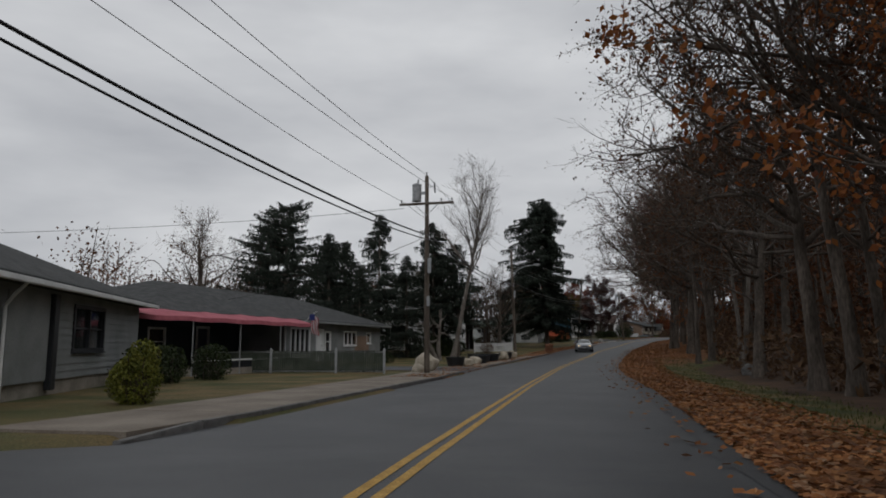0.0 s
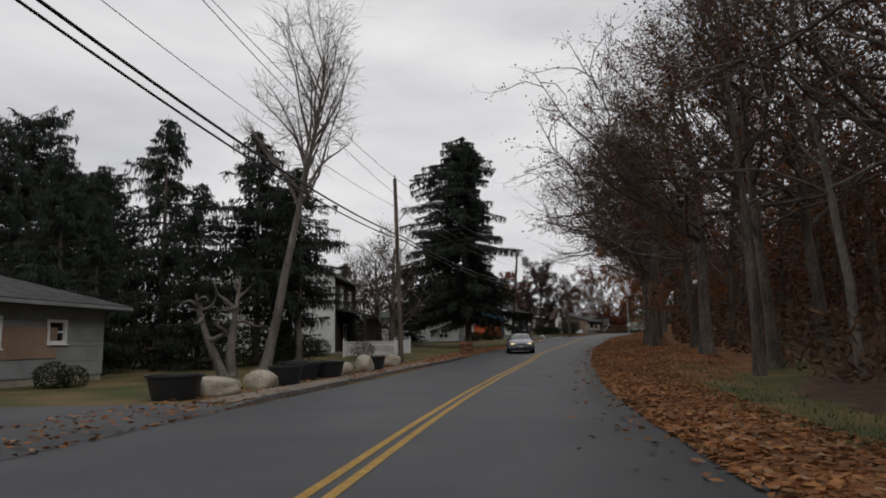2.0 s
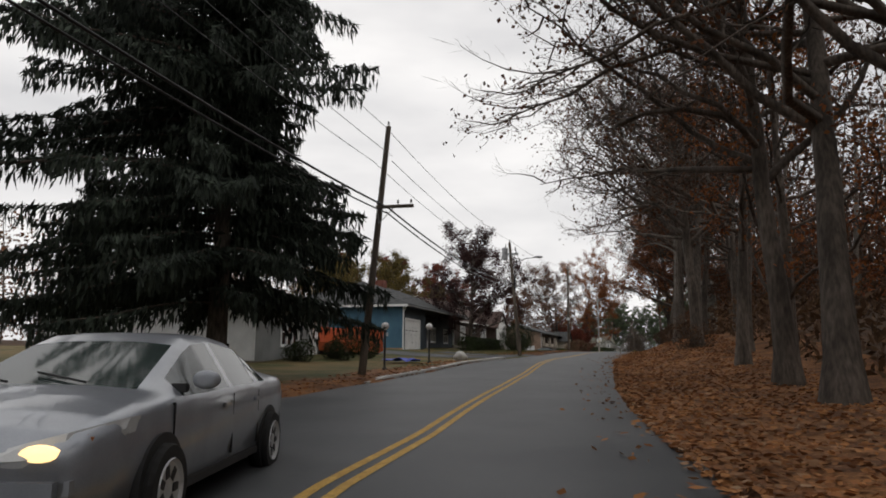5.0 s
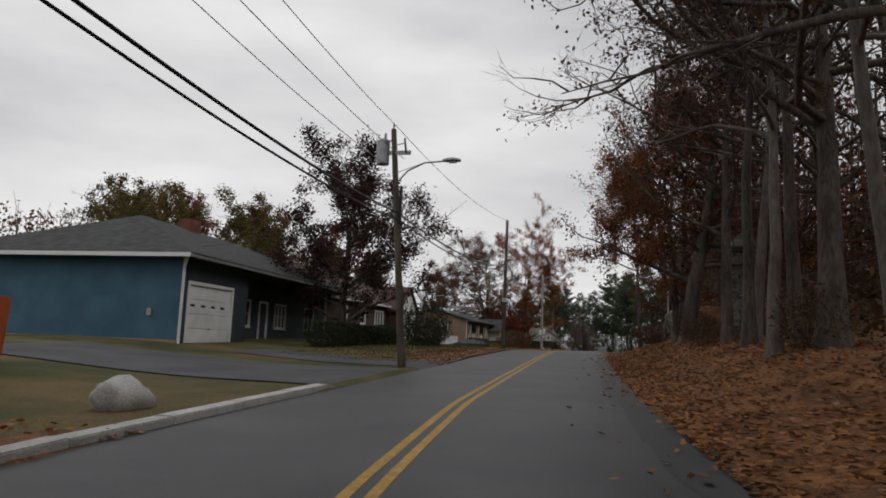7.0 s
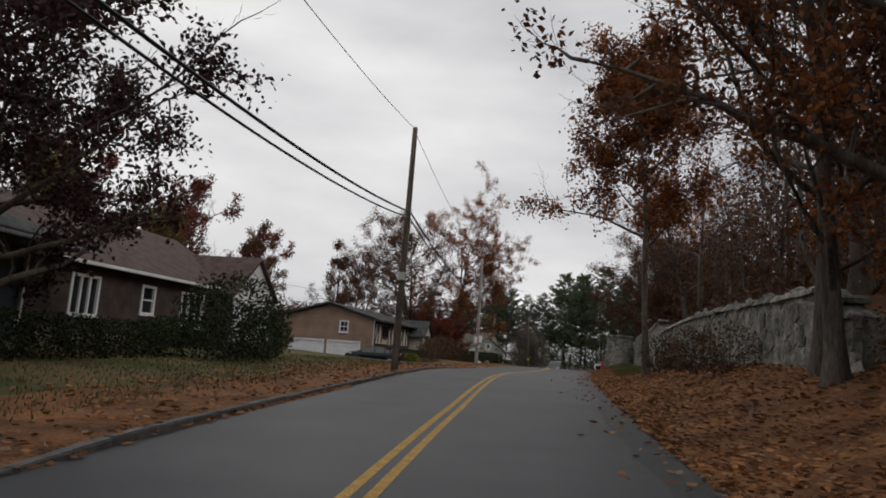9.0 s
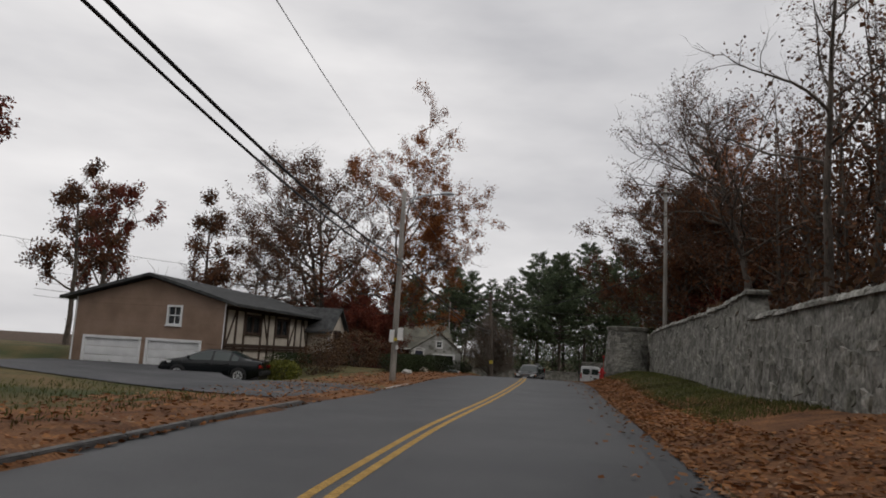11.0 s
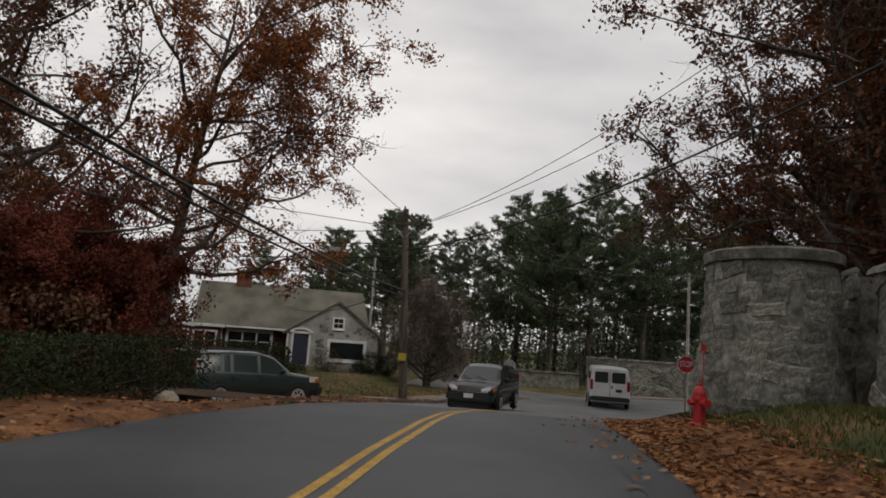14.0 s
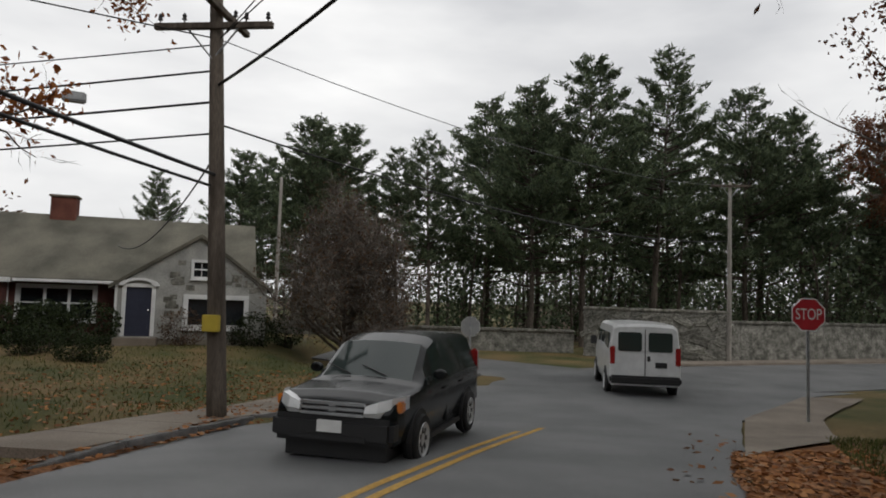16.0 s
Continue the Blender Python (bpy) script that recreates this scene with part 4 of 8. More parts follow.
def deciduous(name, seed, high, r, first=0.35, spread=0.45, limbs=14, up=0.9, subs=6, twigs=14, leaves=4, leaf=0.14, leaf_mat=OAK_LEAF, bark=BARK, lean=(0, 0), wander=0.06, reach_top=0.8, side=None, label="", category="tree", stems=1, twig=(0.045, 0.013), clump=0.16, round_top=0.0, full=0.5, twig_mat=TWIG):
    """A bare or half-bare broadleaved tree: trunk, crown of branches and twigs, and the leaves that hold on."""
    rng = np.random.default_rng(seed)
    trunk, crown = Wood(), Wood()
    tw_at, tw_way = [], []
    for st in range(stems):
        d0 = np.array([lean[0], lean[1], 1.0])
        p0 = np.zeros(3)
        if stems > 1:
            a = st * 2 * np.pi / stems + rng.uniform(0, 1)
            d0 = d0 + np.array([np.cos(a), np.sin(a), 0]) * 0.22
            p0 = np.array([np.cos(a), np.sin(a), 0]) * r * 0.5
        hh = high * (1 if st == 0 else rng.uniform(0.75, 0.95))
        tp = limb(rng, p0 - [0, 0, 0.3], d0, hh * reach_top, 14, wander * 0.5, 0.05)
        f = np.linspace(0, 1, len(tp))
        rad = r * (1 - 0.82 * f ** 0.9) * (1 if stems == 1 else 0.75)
        rad[0] *= 1.55
        rad[1] *= 1.08
        (trunk if st == 0 else crown).add(tp, rad, 9)
        for i in range(limbs):
            g = first + (1 - first) * (i + rng.uniform(0, 0.9)) / limbs
            at = min(len(tp) - 1.001, g * (len(tp) - 1))
            j = int(at)
            p = tp[j] + (tp[j + 1] - tp[j]) * (at - j)
            a = i * 2.4 + rng.uniform(-0.5, 0.5)
            if side is not None and rng.uniform() < side[1]:
                a = side[0] + rng.uniform(-0.8, 0.8)
            rel = (g - first) / (1 - first)
            ln = high * spread * (1.05 - (0.6 - round_top) * rel) * rng.uniform(0.75, 1.15)
            lp = limb(rng, p, [np.cos(a), np.sin(a), up * rng.uniform(0.5, 1.2) * (0.6 + 0.9 * rel)], ln, 8, wander * 2.6, 0.06)
            lp[:, 2] = np.maximum(lp[:, 2], p[2] - 0.1)
            lr = max(0.018, r * 0.42 * (1 - 0.65 * rel)) * rng.uniform(0.7, 1.1)
            fl = np.linspace(0, 1, len(lp))
            crown.add(lp, lr * (1 - 0.85 * fl), 5 if lr > 0.06 else 4 if lr > 0.035 else 3)
            for k in range(subs):
                h = 0.2 + 0.8 * (k + rng.uniform(0, 0.9)) / subs
                at2 = min(len(lp) - 1.001, h * (len(lp) - 1))
                j2 = int(at2)
                q = lp[j2] + (lp[j2 + 1] - lp[j2]) * (at2 - j2)
                dd = unit(lp[j2 + 1] - lp[j2]) * 0.7 + rng.normal(size=3) * 0.62 + np.array([0, 0, 0.25])
                sp = limb(rng, q, dd, ln * rng.uniform(0.16, 0.36), 4, 0.3, 0.05)
                sp[:, 2] = np.maximum(sp[:, 2], p[2] - 0.6)
                sr = max(0.011, lr * 0.34)
                crown.add(sp, np.linspace(sr, 0.006, len(sp)), 3)
                e = (0.15 + 0.85 * rng.uniform(0, 1, twigs)) * (len(sp) - 1.001)
                j3 = e.astype(int)
                o = sp[j3] + (sp[j3 + 1] - sp[j3]) * (e - j3)[:, None]
                w = sp[j3 + 1] - sp[j3]
                w = w / (np.linalg.norm(w, axis=1)[:, None] + 1e-9) + rng.normal(size=(twigs, 3)) * 0.62 + [0, 0, 0.15]
                w /= np.linalg.norm(w, axis=1)[:, None]
                tl = high * twig[0] * rng.uniform(0.4, 1.1, (twigs, 1))
                tw_at.append(o)
                tw_way.append(w * tl)
    top = thing(name, Matrix(), label, category)
    part("trunk", trunk.mesh("trunk", bark), None, top)
    tagged(part("crown", crown.mesh("crown", bark), None, top), kind="stuff")
    o, w = np.vstack(tw_at), np.vstack(tw_way)
    n = len(o)
    side_w = np.cross(w, rng.normal(size=(n, 3)))
    side_w *= twig[1] * 0.5 / (np.linalg.norm(side_w, axis=1)[:, None] + 1e-9)
    bend = o + w * 0.55 + rng.normal(size=(n, 3)) * 0.05
    v = np.stack([o, bend + side_w, o + w, bend - side_w], 1).reshape(-1, 3)
    faces = np.arange(4 * n).reshape(-1, 4)
    tagged(part("twig_growth", mesh_np("twig_growth", v, faces, twig_mat), None, top), kind="stuff")
    if leaves:
        m = int(n * leaves)
        groups = n // twigs
        held = rng.permutation(groups)[:max(1, int(groups * full))]
        pick = held[rng.integers(0, len(held), m)] * twigs + rng.integers(0, twigs, m)
        pos = o[pick] + w[pick] * rng.uniform(0.3, 1.1, (m, 1)) + rng.normal(size=(m, 3)) * clump
        v, f = cards(pos, leaf, leaf * 0.66, rng, along=np.array([[0, 0, -0.5]]))
        tagged(part("leaves", mesh_np("leaves", v, f, leaf_mat), None, top), kind="stuff")
    return top


def spruce(name, seed, high, reach, label, droop=0.35, mat=NEEDLE, clear=0.06, dense=1.0, card=(0.42, 0.085), whorl=0.42, shape=0.85, r=None, uneven=0.3, skirt=0.5, lop=(0.0, 0.0)):
    """A conifer with drooping boughs and hanging needle sprays."""
    rng = np.random.default_rng(seed)
    trunk, boughs = Wood(), Wood()
    r = r or high * 0.017
    trunk.add(np.c_[rng.normal(0, 0.02, 10), rng.normal(0, 0.02, 10), np.linspace(-0.3, high, 10)], r * (1.02 - np.linspace(0, 1, 10) ** 0.9), 9)
    cs, ds = [], []
    z = high * clear
    while z < high * 0.985:
        rel = (z - high * clear) / (high * (1 - clear))
        ln = reach * ((1 - rel) ** shape) * rng.uniform(0.78, 1.12) + 0.25
        if rel < 0.12:
            ln *= 0.75 + 2 * rel
        for k in range(int(6 + 2 * (1 - rel))):
            a = rng.uniform(0, 2 * np.pi)
            l2 = ln * rng.uniform(0.62, 1.1) * (1 + uneven * noise.noise((np.cos(a) * 1.3, np.sin(a) * 1.3, z * 0.35 + seed))) * (1 + lop[1] * np.cos(a - lop[0]))
            m = 7
            t = np.linspace(0, 1, m)
            dz = l2 * (0.10 * t - droop * t ** 1.6 + 0.22 * np.maximum(0, t - 0.65)) + l2 * 0.25 * rel
            rr = np.stack([np.cos(a + 0.12 * rng.normal() * t) * l2 * t, np.sin(a + 0.12 * rng.normal() * t) * l2 * t, z + dz], 1)
            rr[:, 2] += rng.uniform(-0.45, 0.45) * min(1.0, 2 * (1 - rel))
            boughs.add(rr, np.linspace(0.012 + 0.008 * l2, 0.005, m), 3)
            n = max(4, int(l2 * 9 * dense))
            tt = rng.uniform(0.12, 1.0, n)
            p = np.stack([np.interp(tt, t, rr[:, i]) for i in range(3)], 1)
            side = np.array([-np.sin(a), np.cos(a), 0])
            off = rng.uniform(-1, 1, (n, 1)) * (0.10 + 0.16 * l2 * (1 - tt[:, None]) * 0.8)
            p = p + side * off
            hang = np.stack([np.cos(a) * 0.45 + side[0] * off[:, 0] * 2, np.sin(a) * 0.45 + side[1] * off[:, 0] * 2, rng.uniform(-1.1, -0.15, n)], 1)
            cs.append(p + hang * 0.12)
            ds.append(hang)
            low = rng.uniform(0, 1, n) < 0.6 * skirt
            cs.append(p[low] - [0, 0, 1] * rng.uniform(0.15, 0.6, (int(low.sum()), 1)))
            ds.append(hang[low] * [0.3, 0.3, 1] - [0, 0, 0.8])
        z += whorl * rng.uniform(0.7, 1.2) * (0.65 + 0.35 * (1 - rel))
    top = thing(name, Matrix(), label, "conifer")
    part("trunk", trunk.mesh("trunk", BARK), None, top)
    tagged(part("crown", boughs.mesh("crown", TWIG), None, top), kind="stuff")
    v, f = cards(np.vstack(cs), card[0], card[1], rng, along=np.vstack(ds) * 1.6, loose=0.45)
    tagged(part("needles", mesh_np("needles", v, f, mat), None, top), kind="stuff")
    return top


def white_pine(name, seed, high, reach, label, bare=0.38, dense=1.0):
    """A tall pine: bare lower trunk, whorls of flat boughs that fan out in plates of upturned needle tufts."""
    rng = np.random.default_rng(seed)
    trunk, boughs = Wood(), Wood()
    tp = limb(rng, [0, 0, -0.3], [0, 0, 1], high, 12, 0.02, 0.05)
    trunk.add(tp, high * 0.0125 * (1.03 - np.linspace(0, 1, len(tp)) ** 1.1), 8)
    cs, ds = [], []
    z = high * bare * 0.75
    while z < high * 0.99:
        rel = max(0.0, (z - high * bare) / (high * (1 - bare)))
        x, y = np.interp(z, tp[:, 2], tp[:, 0]), np.interp(z, tp[:, 2], tp[:, 1])
        low = z < high * bare
        turn = rng.uniform(0, 2 * np.pi)
        count = 2 if low else int(rng.integers(4, 7))
        for k in range(count):
            a = turn + k * 2 * np.pi / count + rng.normal() * 0.3
            ln = reach * (0.62 + 0.5 * np.sin(np.pi * min(1, rel * 0.75 + 0.28))) * (1 - 0.72 * rel ** 1.3) * rng.uniform(0.55, 1.2) + 0.35
            lp = limb(rng, [x, y, z + rng.uniform(-0.25, 0.25)], [np.cos(a), np.sin(a), 0.02 + 0.45 * rel], ln, 6, 0.09, 0.06)
            boughs.add(lp, np.linspace(0.028 + 0.007 * ln, 0.008, len(lp)), 4)
            if low and rng.uniform() < 0.7:
                continue
            n = max(7, int(ln * 15 * dense))
            f = rng.uniform(0.25, 1.0, n) ** 0.8
            tt = f * (len(lp) - 1.001)
            j = tt.astype(int)
            side = np.array([-np.sin(a), np.cos(a), 0])
            fan = rng.uniform(-1, 1, (n, 1)) * (0.12 + 0.32 * ln * (1.05 - f[:, None]) * f[:, None] * 1.6)
            p = lp[j] + (lp[j + 1] - lp[j]) * (tt - j)[:, None] + side * fan + np.stack([rng.normal(0, 0.08, n), rng.normal(0, 0.08, n), rng.normal(0.03, 0.09, n)], 1)
            way = np.array([np.cos(a) * 0.5, np.sin(a) * 0.5, 0.5]) + side * np.sign(fan) * 0.35
            for _ in range(3):
                cs.append(p + rng.normal(size=p.shape) * [0.09, 0.09, 0.05])
                ds.append(way + rng.normal(size=p.shape) * 0.35)
        z += high * 0.031 * rng.uniform(0.7, 1.3)
    top = thing(name, Matrix(), label, "conifer")
    part("trunk", trunk.mesh("trunk", BARK), None, top)
    tagged(part("crown", boughs.mesh("crown", TWIG), None, top), kind="stuff")
    v, f = cards(np.vstack(cs), 0.46, 0.1, rng, along=np.vstack(ds), loose=0.4)
    tagged(part("needles", mesh_np("needles", v, f, PINE), None, top), kind="stuff")
    return top


def shrub(name, seed, lumps, mat, label, count=1800, leaf=0.09, category="shrub", twiggy=True, m=None, square=False):
    """Foliage over a cluster of lumps (x, y, z, rx, ry, rz), with twigs inside."""
    rng = np.random.default_rng(seed)
    w = Wood()
    pos = []
    tot = sum(l[3] * l[4] + l[4] * l[5] + l[3] * l[5] for l in lumps)
    for x, y, z, rx, ry, rz in lumps:
        n = int(count * (rx * ry + ry * rz + rx * rz) / tot)
        d = rng.normal(size=(n, 3))
        d /= np.linalg.norm(d, axis=1)[:, None]
        if square:
            d = d / (np.abs(d).max(axis=1)[:, None] ** 0.75)
        q = d * (rng.uniform(0.25, 1, (n, 1)) ** 0.35) * np.array([rx, ry, rz])
        bumps = np.array([1 + 0.16 * noise.noise((float(a[0]) * 3, float(a[1]) * 3, float(a[2]) * 3 + seed)) for a in q])[:, None]
        q = q * bumps + [x, y, z]
        pos.append(q[q[:, 2] > 0.02])
        if twiggy:
            for _ in range(14):
                e = rng.normal(size=3) * [rx * 0.55, ry * 0.55, rz * 0.4] + [x, y, z + rz * 0.3]
                e[2] = max(e[2], 0.2)
                w.add(limb(rng, [x + rng.normal() * rx * 0.15, y + rng.normal() * ry * 0.15, -0.08], e - [x, y, 0], np.linalg.norm(e - [x, y, 0]), 4, 0.12, 0.05), np.linspace(0.018, 0.006, 5), 4)
    top = thing(name, m or Matrix(), label, category)
    if twiggy:
        tagged(part("stem_growth", w.mesh("stem_growth", TWIG), None, top), kind="stuff")
    v, f = cards(np.vstack(pos), leaf, leaf * 0.6, rng)
    tagged(part("foliage", mesh_np("foliage", v, f, mat), None, top), kind="stuff")
    return top


def put(ob, s, lat, turn=0.0, size=1.0, sink=0.05, tall=1.0):
    ob.matrix_world = Matrix.Translation(on_ground(s, lat, sink)) @ Matrix.Rotation(turn, 4, "Z") @ Matrix.Diagonal((size, size, size * tall, 1))
    return ob


def put_copy(ob, s, lat, turn=0.0, size=1.0, label="", sink=0.05, tall=1.0):
    c = copy_thing(ob, Matrix())
    put(c, s, lat, turn, size, sink, tall)
    if label:
        c["label"] = label
    return c


# woodland along the road: a few grown trees and their copies
SIDE_ROADWARD = math.pi
WOOD_KINDS = [
    deciduous("oak_tree", 1, 20, 0.25, first=0.28, spread=0.36, limbs=18, subs=9, leaves=1.5, leaf=0.18, label="tall oak with brown leaves in a wood"),
    deciduous("oak_tree", 2, 22, 0.27, first=0.38, spread=0.33, limbs=17, subs=9, leaves=1.1, leaf=0.18, label="tall half-bare oak in a wood"),
    deciduous("maple_tree", 3, 19, 0.18, first=0.38, spread=0.28, limbs=15, subs=8, leaves=1.0, leaf_mat=DRY_SHRUB, bark=PALE_BARK, label="slender bare maple with pale bark"),
    deciduous("oak_tree", 4, 18, 0.24, first=0.14, spread=0.42, limbs=20, subs=8, leaves=3.6, leaf=0.15, leaf_mat=RUST_LEAF, label="oak still holding rust-brown leaves"),
    deciduous("ash_tree", 5, 21, 0.22, first=0.42, spread=0.3, limbs=15, subs=8, leaves=0.6, label="tall bare ash in a wood"),
    deciduous("roadside_oak", 6, 21, 0.33, first=0.34, spread=0.52, limbs=28, subs=14, twigs=16, up=0.68, leaves=1.1, full=0.7, side=(math.pi, 0.5), wander=0.1, label="spreading oak whose crooked limbs overhang the road"),
    deciduous("roadside_oak", 7, 19, 0.3, first=0.34, spread=0.49, limbs=26, subs=14, twigs=16, up=0.7, leaves=1.2, full=0.7, leaf_mat=DRY_SHRUB, side=(math.pi, 0.45), wander=0.1, label="spreading tree with thin brown leaves over the road"),
]
used = set()


def wood_tree(kind, s, lat, turn, size, tall=1.0):
    """The first use of a kind places the tree itself, later uses a copy."""
    ob = WOOD_KINDS[kind]
    turn = radians(heading(s)) + (0 if turn is None else turn) if kind > 4 else turn
    if kind in used:
        put_copy(ob, s, lat, turn, size, tall=tall)
    else:
        used.add(kind)
        put(ob, s, lat, turn, size, tall=tall)


# trees that stand nearest the road, each at its own place
NEAR_TREES = [
    (1, 24.5, 8.6, 0.3, 1.0), (0, 14.0, 9.6, 0.3, 0.95), (1, 18.5, 9.8, 2.3, 0.95), (4, 10.0, 10.5, 1.3, 1.0), (3, 21.0, 11.8, 4.3, 1.0), (0, 6.0, 11.0, 5.3, 1.0), (3, 12.5, 8.8, 1.1, 1.05), (3, 17.2, 11.0, 2.1, 1.1), (0, 20.0, 9.4, 3.1, 1.05), (3, 9.0, 9.6, 4.0, 1.1), (1, 16.0, 13.0, 3.3, 1.0), (0, 28.5, 11, 0.2, 1.0), (0, 43.5, 9.6, 2.1, 0.95), (2, 46.3, 9.0, 0.9, 1.0), (2, 54.1, 9.9, 2.9, 1.05), (1, 37, 12.5, -0.2, 1.0), (4, 33, 13.5, 1.0, 1.05),
    (0, 58.0, 8.2, 1.2, 1.0), (1, 62.7, 8.8, 5.2, 1.0), (5, 66.5, 7.2, 0.1, 1.05), (4, 55.5, 7.0, 0.2, 0.9), (6, 75, 8.0, 0.3, 1.0), (3, 71, 9.5, 0.6, 0.95), (5, 52, 12.5, 0.1, 1.05), (6, 64, 12, 0.2, 1.1),
    (5, 85.5, 6.4, 0.0, 1.0), (1, 82.0, 6.0, 4.4, 0.95), (5, 89.5, 6.0, 0.0, 1.1), (6, 94.5, 6.3, 0.2, 1.1), (3, 97.5, 7.2, 2.2, 0.95), (0, 101.8, 6.6, 3.9, 1.0), (5, 107.0, 7.6, -0.2, 0.95),
    (6, 112.4, 6.2, 0.1, 1.05), (5, 120, 6.8, 0.0, 1.05), (4, 124, 7.2, 4.8, 1.05), (2, 128.5, 7.0, 0.7, 1.1), (2, 120.5, 5.6, 1.7, 1.0), (4, 126.0, 6.3, 2.9, 1.0), (2, 116.0, 6.6, 4.1, 1.05), (0, 122.5, 9.5, 5.0, 1.0), (3, 136.0, 10.5, 3.0, 0.9), (1, 133.2, 8.2, 3.0, 1.1), (6, 131, 10.5, 0.0, 1.0),
    # the trees at s 3, -4 and -9 are unseen, added to darken the road
    (5, 17.5, 8.6, 0.1, 0.95), (6, 27.0, 8.2, 0.0, 1.0), (5, 38.0, 8.4, -0.2, 0.9), (1, 3.0, 8.8, 0.5, 1.05), (3, -4.0, 8.5, 2.2, 1.1), (0, -9.0, 9.5, 3.0, 1.1), (0, 130.0, 6.4, 2.0, 0.95),
    (3, 141.5, 6.0, 1.6, 0.95), (3, 139.8, 5.6, 4.2, 0.85), (5, 146.0, 8.6, 0.2, 0.85), (0, 150, 9.4, 0.9, 0.85),
]
for row in NEAR_TREES:
    wood_tree(*row)
rw = random.Random(77)
for i in range(13):
    s = -14 + i * 12.5 + rw.uniform(-1.5, 1.5)
    lat = rw.uniform(12, 24) if i % 3 else rw.uniform(24, 34)
    wood_tree(rw.choice((0, 1, 1, 2, 3, 4)), s, lat, rw.uniform(0, 6.28), rw.uniform(0.8, 1.1), tall=rw.uniform(0.9, 1.1))


def build_far_woods(name, label, seed, count, s0, s1, l0, l1, per, leaf_mat, size, high=(12, 20)):
    """Woodland too deep to tell apart: many thin trunks and foliage."""
    rng = np.random.default_rng(seed)
    w = Wood()
    leaf = []
    for i in range(count):
        s = rng.uniform(s0, s1)
        lat = rng.uniform(l0, l1)
        p = on_ground(s, lat, 0.2)
        h = rng.uniform(*high)
        tp = limb(rng, p, [rng.normal() * 0.04, rng.normal() * 0.04, 1], h, 5, 0.03, 0.05)
        w.add(tp, np.linspace(rng.uniform(0.1, 0.2), 0.03, 6), 5)
        for k in range(6):
            q = tp[rng.integers(1, 5)]
            a = rng.uniform(0, 6.28)
            lp = limb(rng, q, [np.cos(a), np.sin(a), 0.9], rng.uniform(2, 5), 4, 0.15, 0.05)
            w.add(lp, np.linspace(0.05, 0.012, 5), 3)
        c = np.array(p) + np.stack([rng.normal(0, 1.9, per), rng.normal(0, 1.9, per), rng.uniform(0.06, 1.0, per) * h], 1)
        leaf.append(c)
    top = thing(name, Matrix(), label, "woodland", kind="stuff")
    tagged(part("trunks", w.mesh("trunks", BARK), None, top), kind="stuff")
    v, f = cards(np.vstack(leaf), size, size * 0.7, rng)
    tagged(part("leaves", mesh_np("leaves", v, f, leaf_mat), None, top), kind="stuff")


build_far_woods("far_woods", "deep brown autumn woodland on a rise", 9, 430, -30, 222, 15, 46, 270, OAK_LEAF, 0.46)
build_far_woods("far_woods", "dark brown woodland above a stone wall", 19, 80, 140, 204, 9.5, 24, 460, OAK_LEAF, 0.22, (7, 13))
build_far_woods("far_trees", "distant bare and brown trees behind the houses", 10, 120, 20, 192, -84, -50, 260, OAK_LEAF, 0.42, (9, 15))
build_far_woods("far_pines", "dark pine wood behind the first pines", 11, 130, 246, 300, -8, 75, 480, PINE, 0.36, (7, 12))
build_far_woods("thicket", "dark brown thicket beside a house", 14, 36, 214, 230, -44, -27, 850, OAK_LEAF, 0.3, (4, 8))
build_far_woods("pine_thicket", "low dark growth under tall pines", 15, 90, 251, 276, -50, 34, 320, PINE, 0.3, (3, 8))
rng_u = np.random.default_rng(12)
n_u = 30000
su, lu = rng_u.uniform(-25, 200, n_u), 8.5 + rng_u.uniform(0, 1, n_u) ** 1.6 * 28
hu = rng_u.uniform(0.05, 1, n_u) ** 1.6 * 2.2
pu = np.array([np.array(on_ground(a, b)) for a, b in zip(su, lu)]) + np.stack([hu * 0, hu * 0, hu], 1)
vu, fu = cards(pu, 0.5, 0.16, rng_u, along=np.array([[0, 0, 0.6]]))
lone("undergrowth", mesh_np("undergrowth", vu, fu, DRY_SHRUB), None, Matrix(), "dry brown undergrowth in the wood", "undergrowth", kind="stuff")

# left side: evergreens and garden trees of the first stretch
put(spruce("spruce_tree", 31, 20.6, 6.3, "tall dark spruce with drooping boughs by the road", clear=0.14, dense=5.0, card=(0.46, 0.08), shape=0.44, whorl=0.42, uneven=0.9, skirt=1.3, r=0.36, lop=(2.8, 0.36)), 94.0, -10.5)
ever = spruce("pine_tree", 32, 16.5, 7.6, "broad dark evergreen behind a house", droop=0.02, clear=0.03, dense=2.6, shape=0.5, card=(0.48, 0.085), whorl=0.5, uneven=0.7)
put(ever, 67.7, -34.7)
put_copy(ever, 72, -40, 2.0, 0.9)
put_copy(ever, 66, -28.5, 1.0, 0.72)
spire = spruce("spruce_tree", 33, 14.6, 4.9, "dark spruce behind a garden", droop=0.2, clear=0.03, dense=2.6, shape=0.85, card=(0.45, 0.075), whorl=0.5, uneven=0.6, skirt=0.9)
put(spire, 63.6, -22.0)
put_copy(spire, 61.0, -18.2, 1.2, 0.68)
put_copy(spire, 62.5, -25.0, 2.8, 0.8)
put_copy(spire, 66.5, -16.2, 1.9, 0.72)
tall = spruce("spruce_tree", 34, 13.2, 4.2, "dark spruce with a bare lower trunk before a white house", droop=0.2, clear=0.3, dense=2.8, shape=0.75, card=(0.45, 0.075), whorl=0.5, uneven=0.7, skirt=0.9)
put(tall, 64.0, -16.5, 0.9)
put_copy(tall, 64.0, -14.0, 2.6, 0.83)
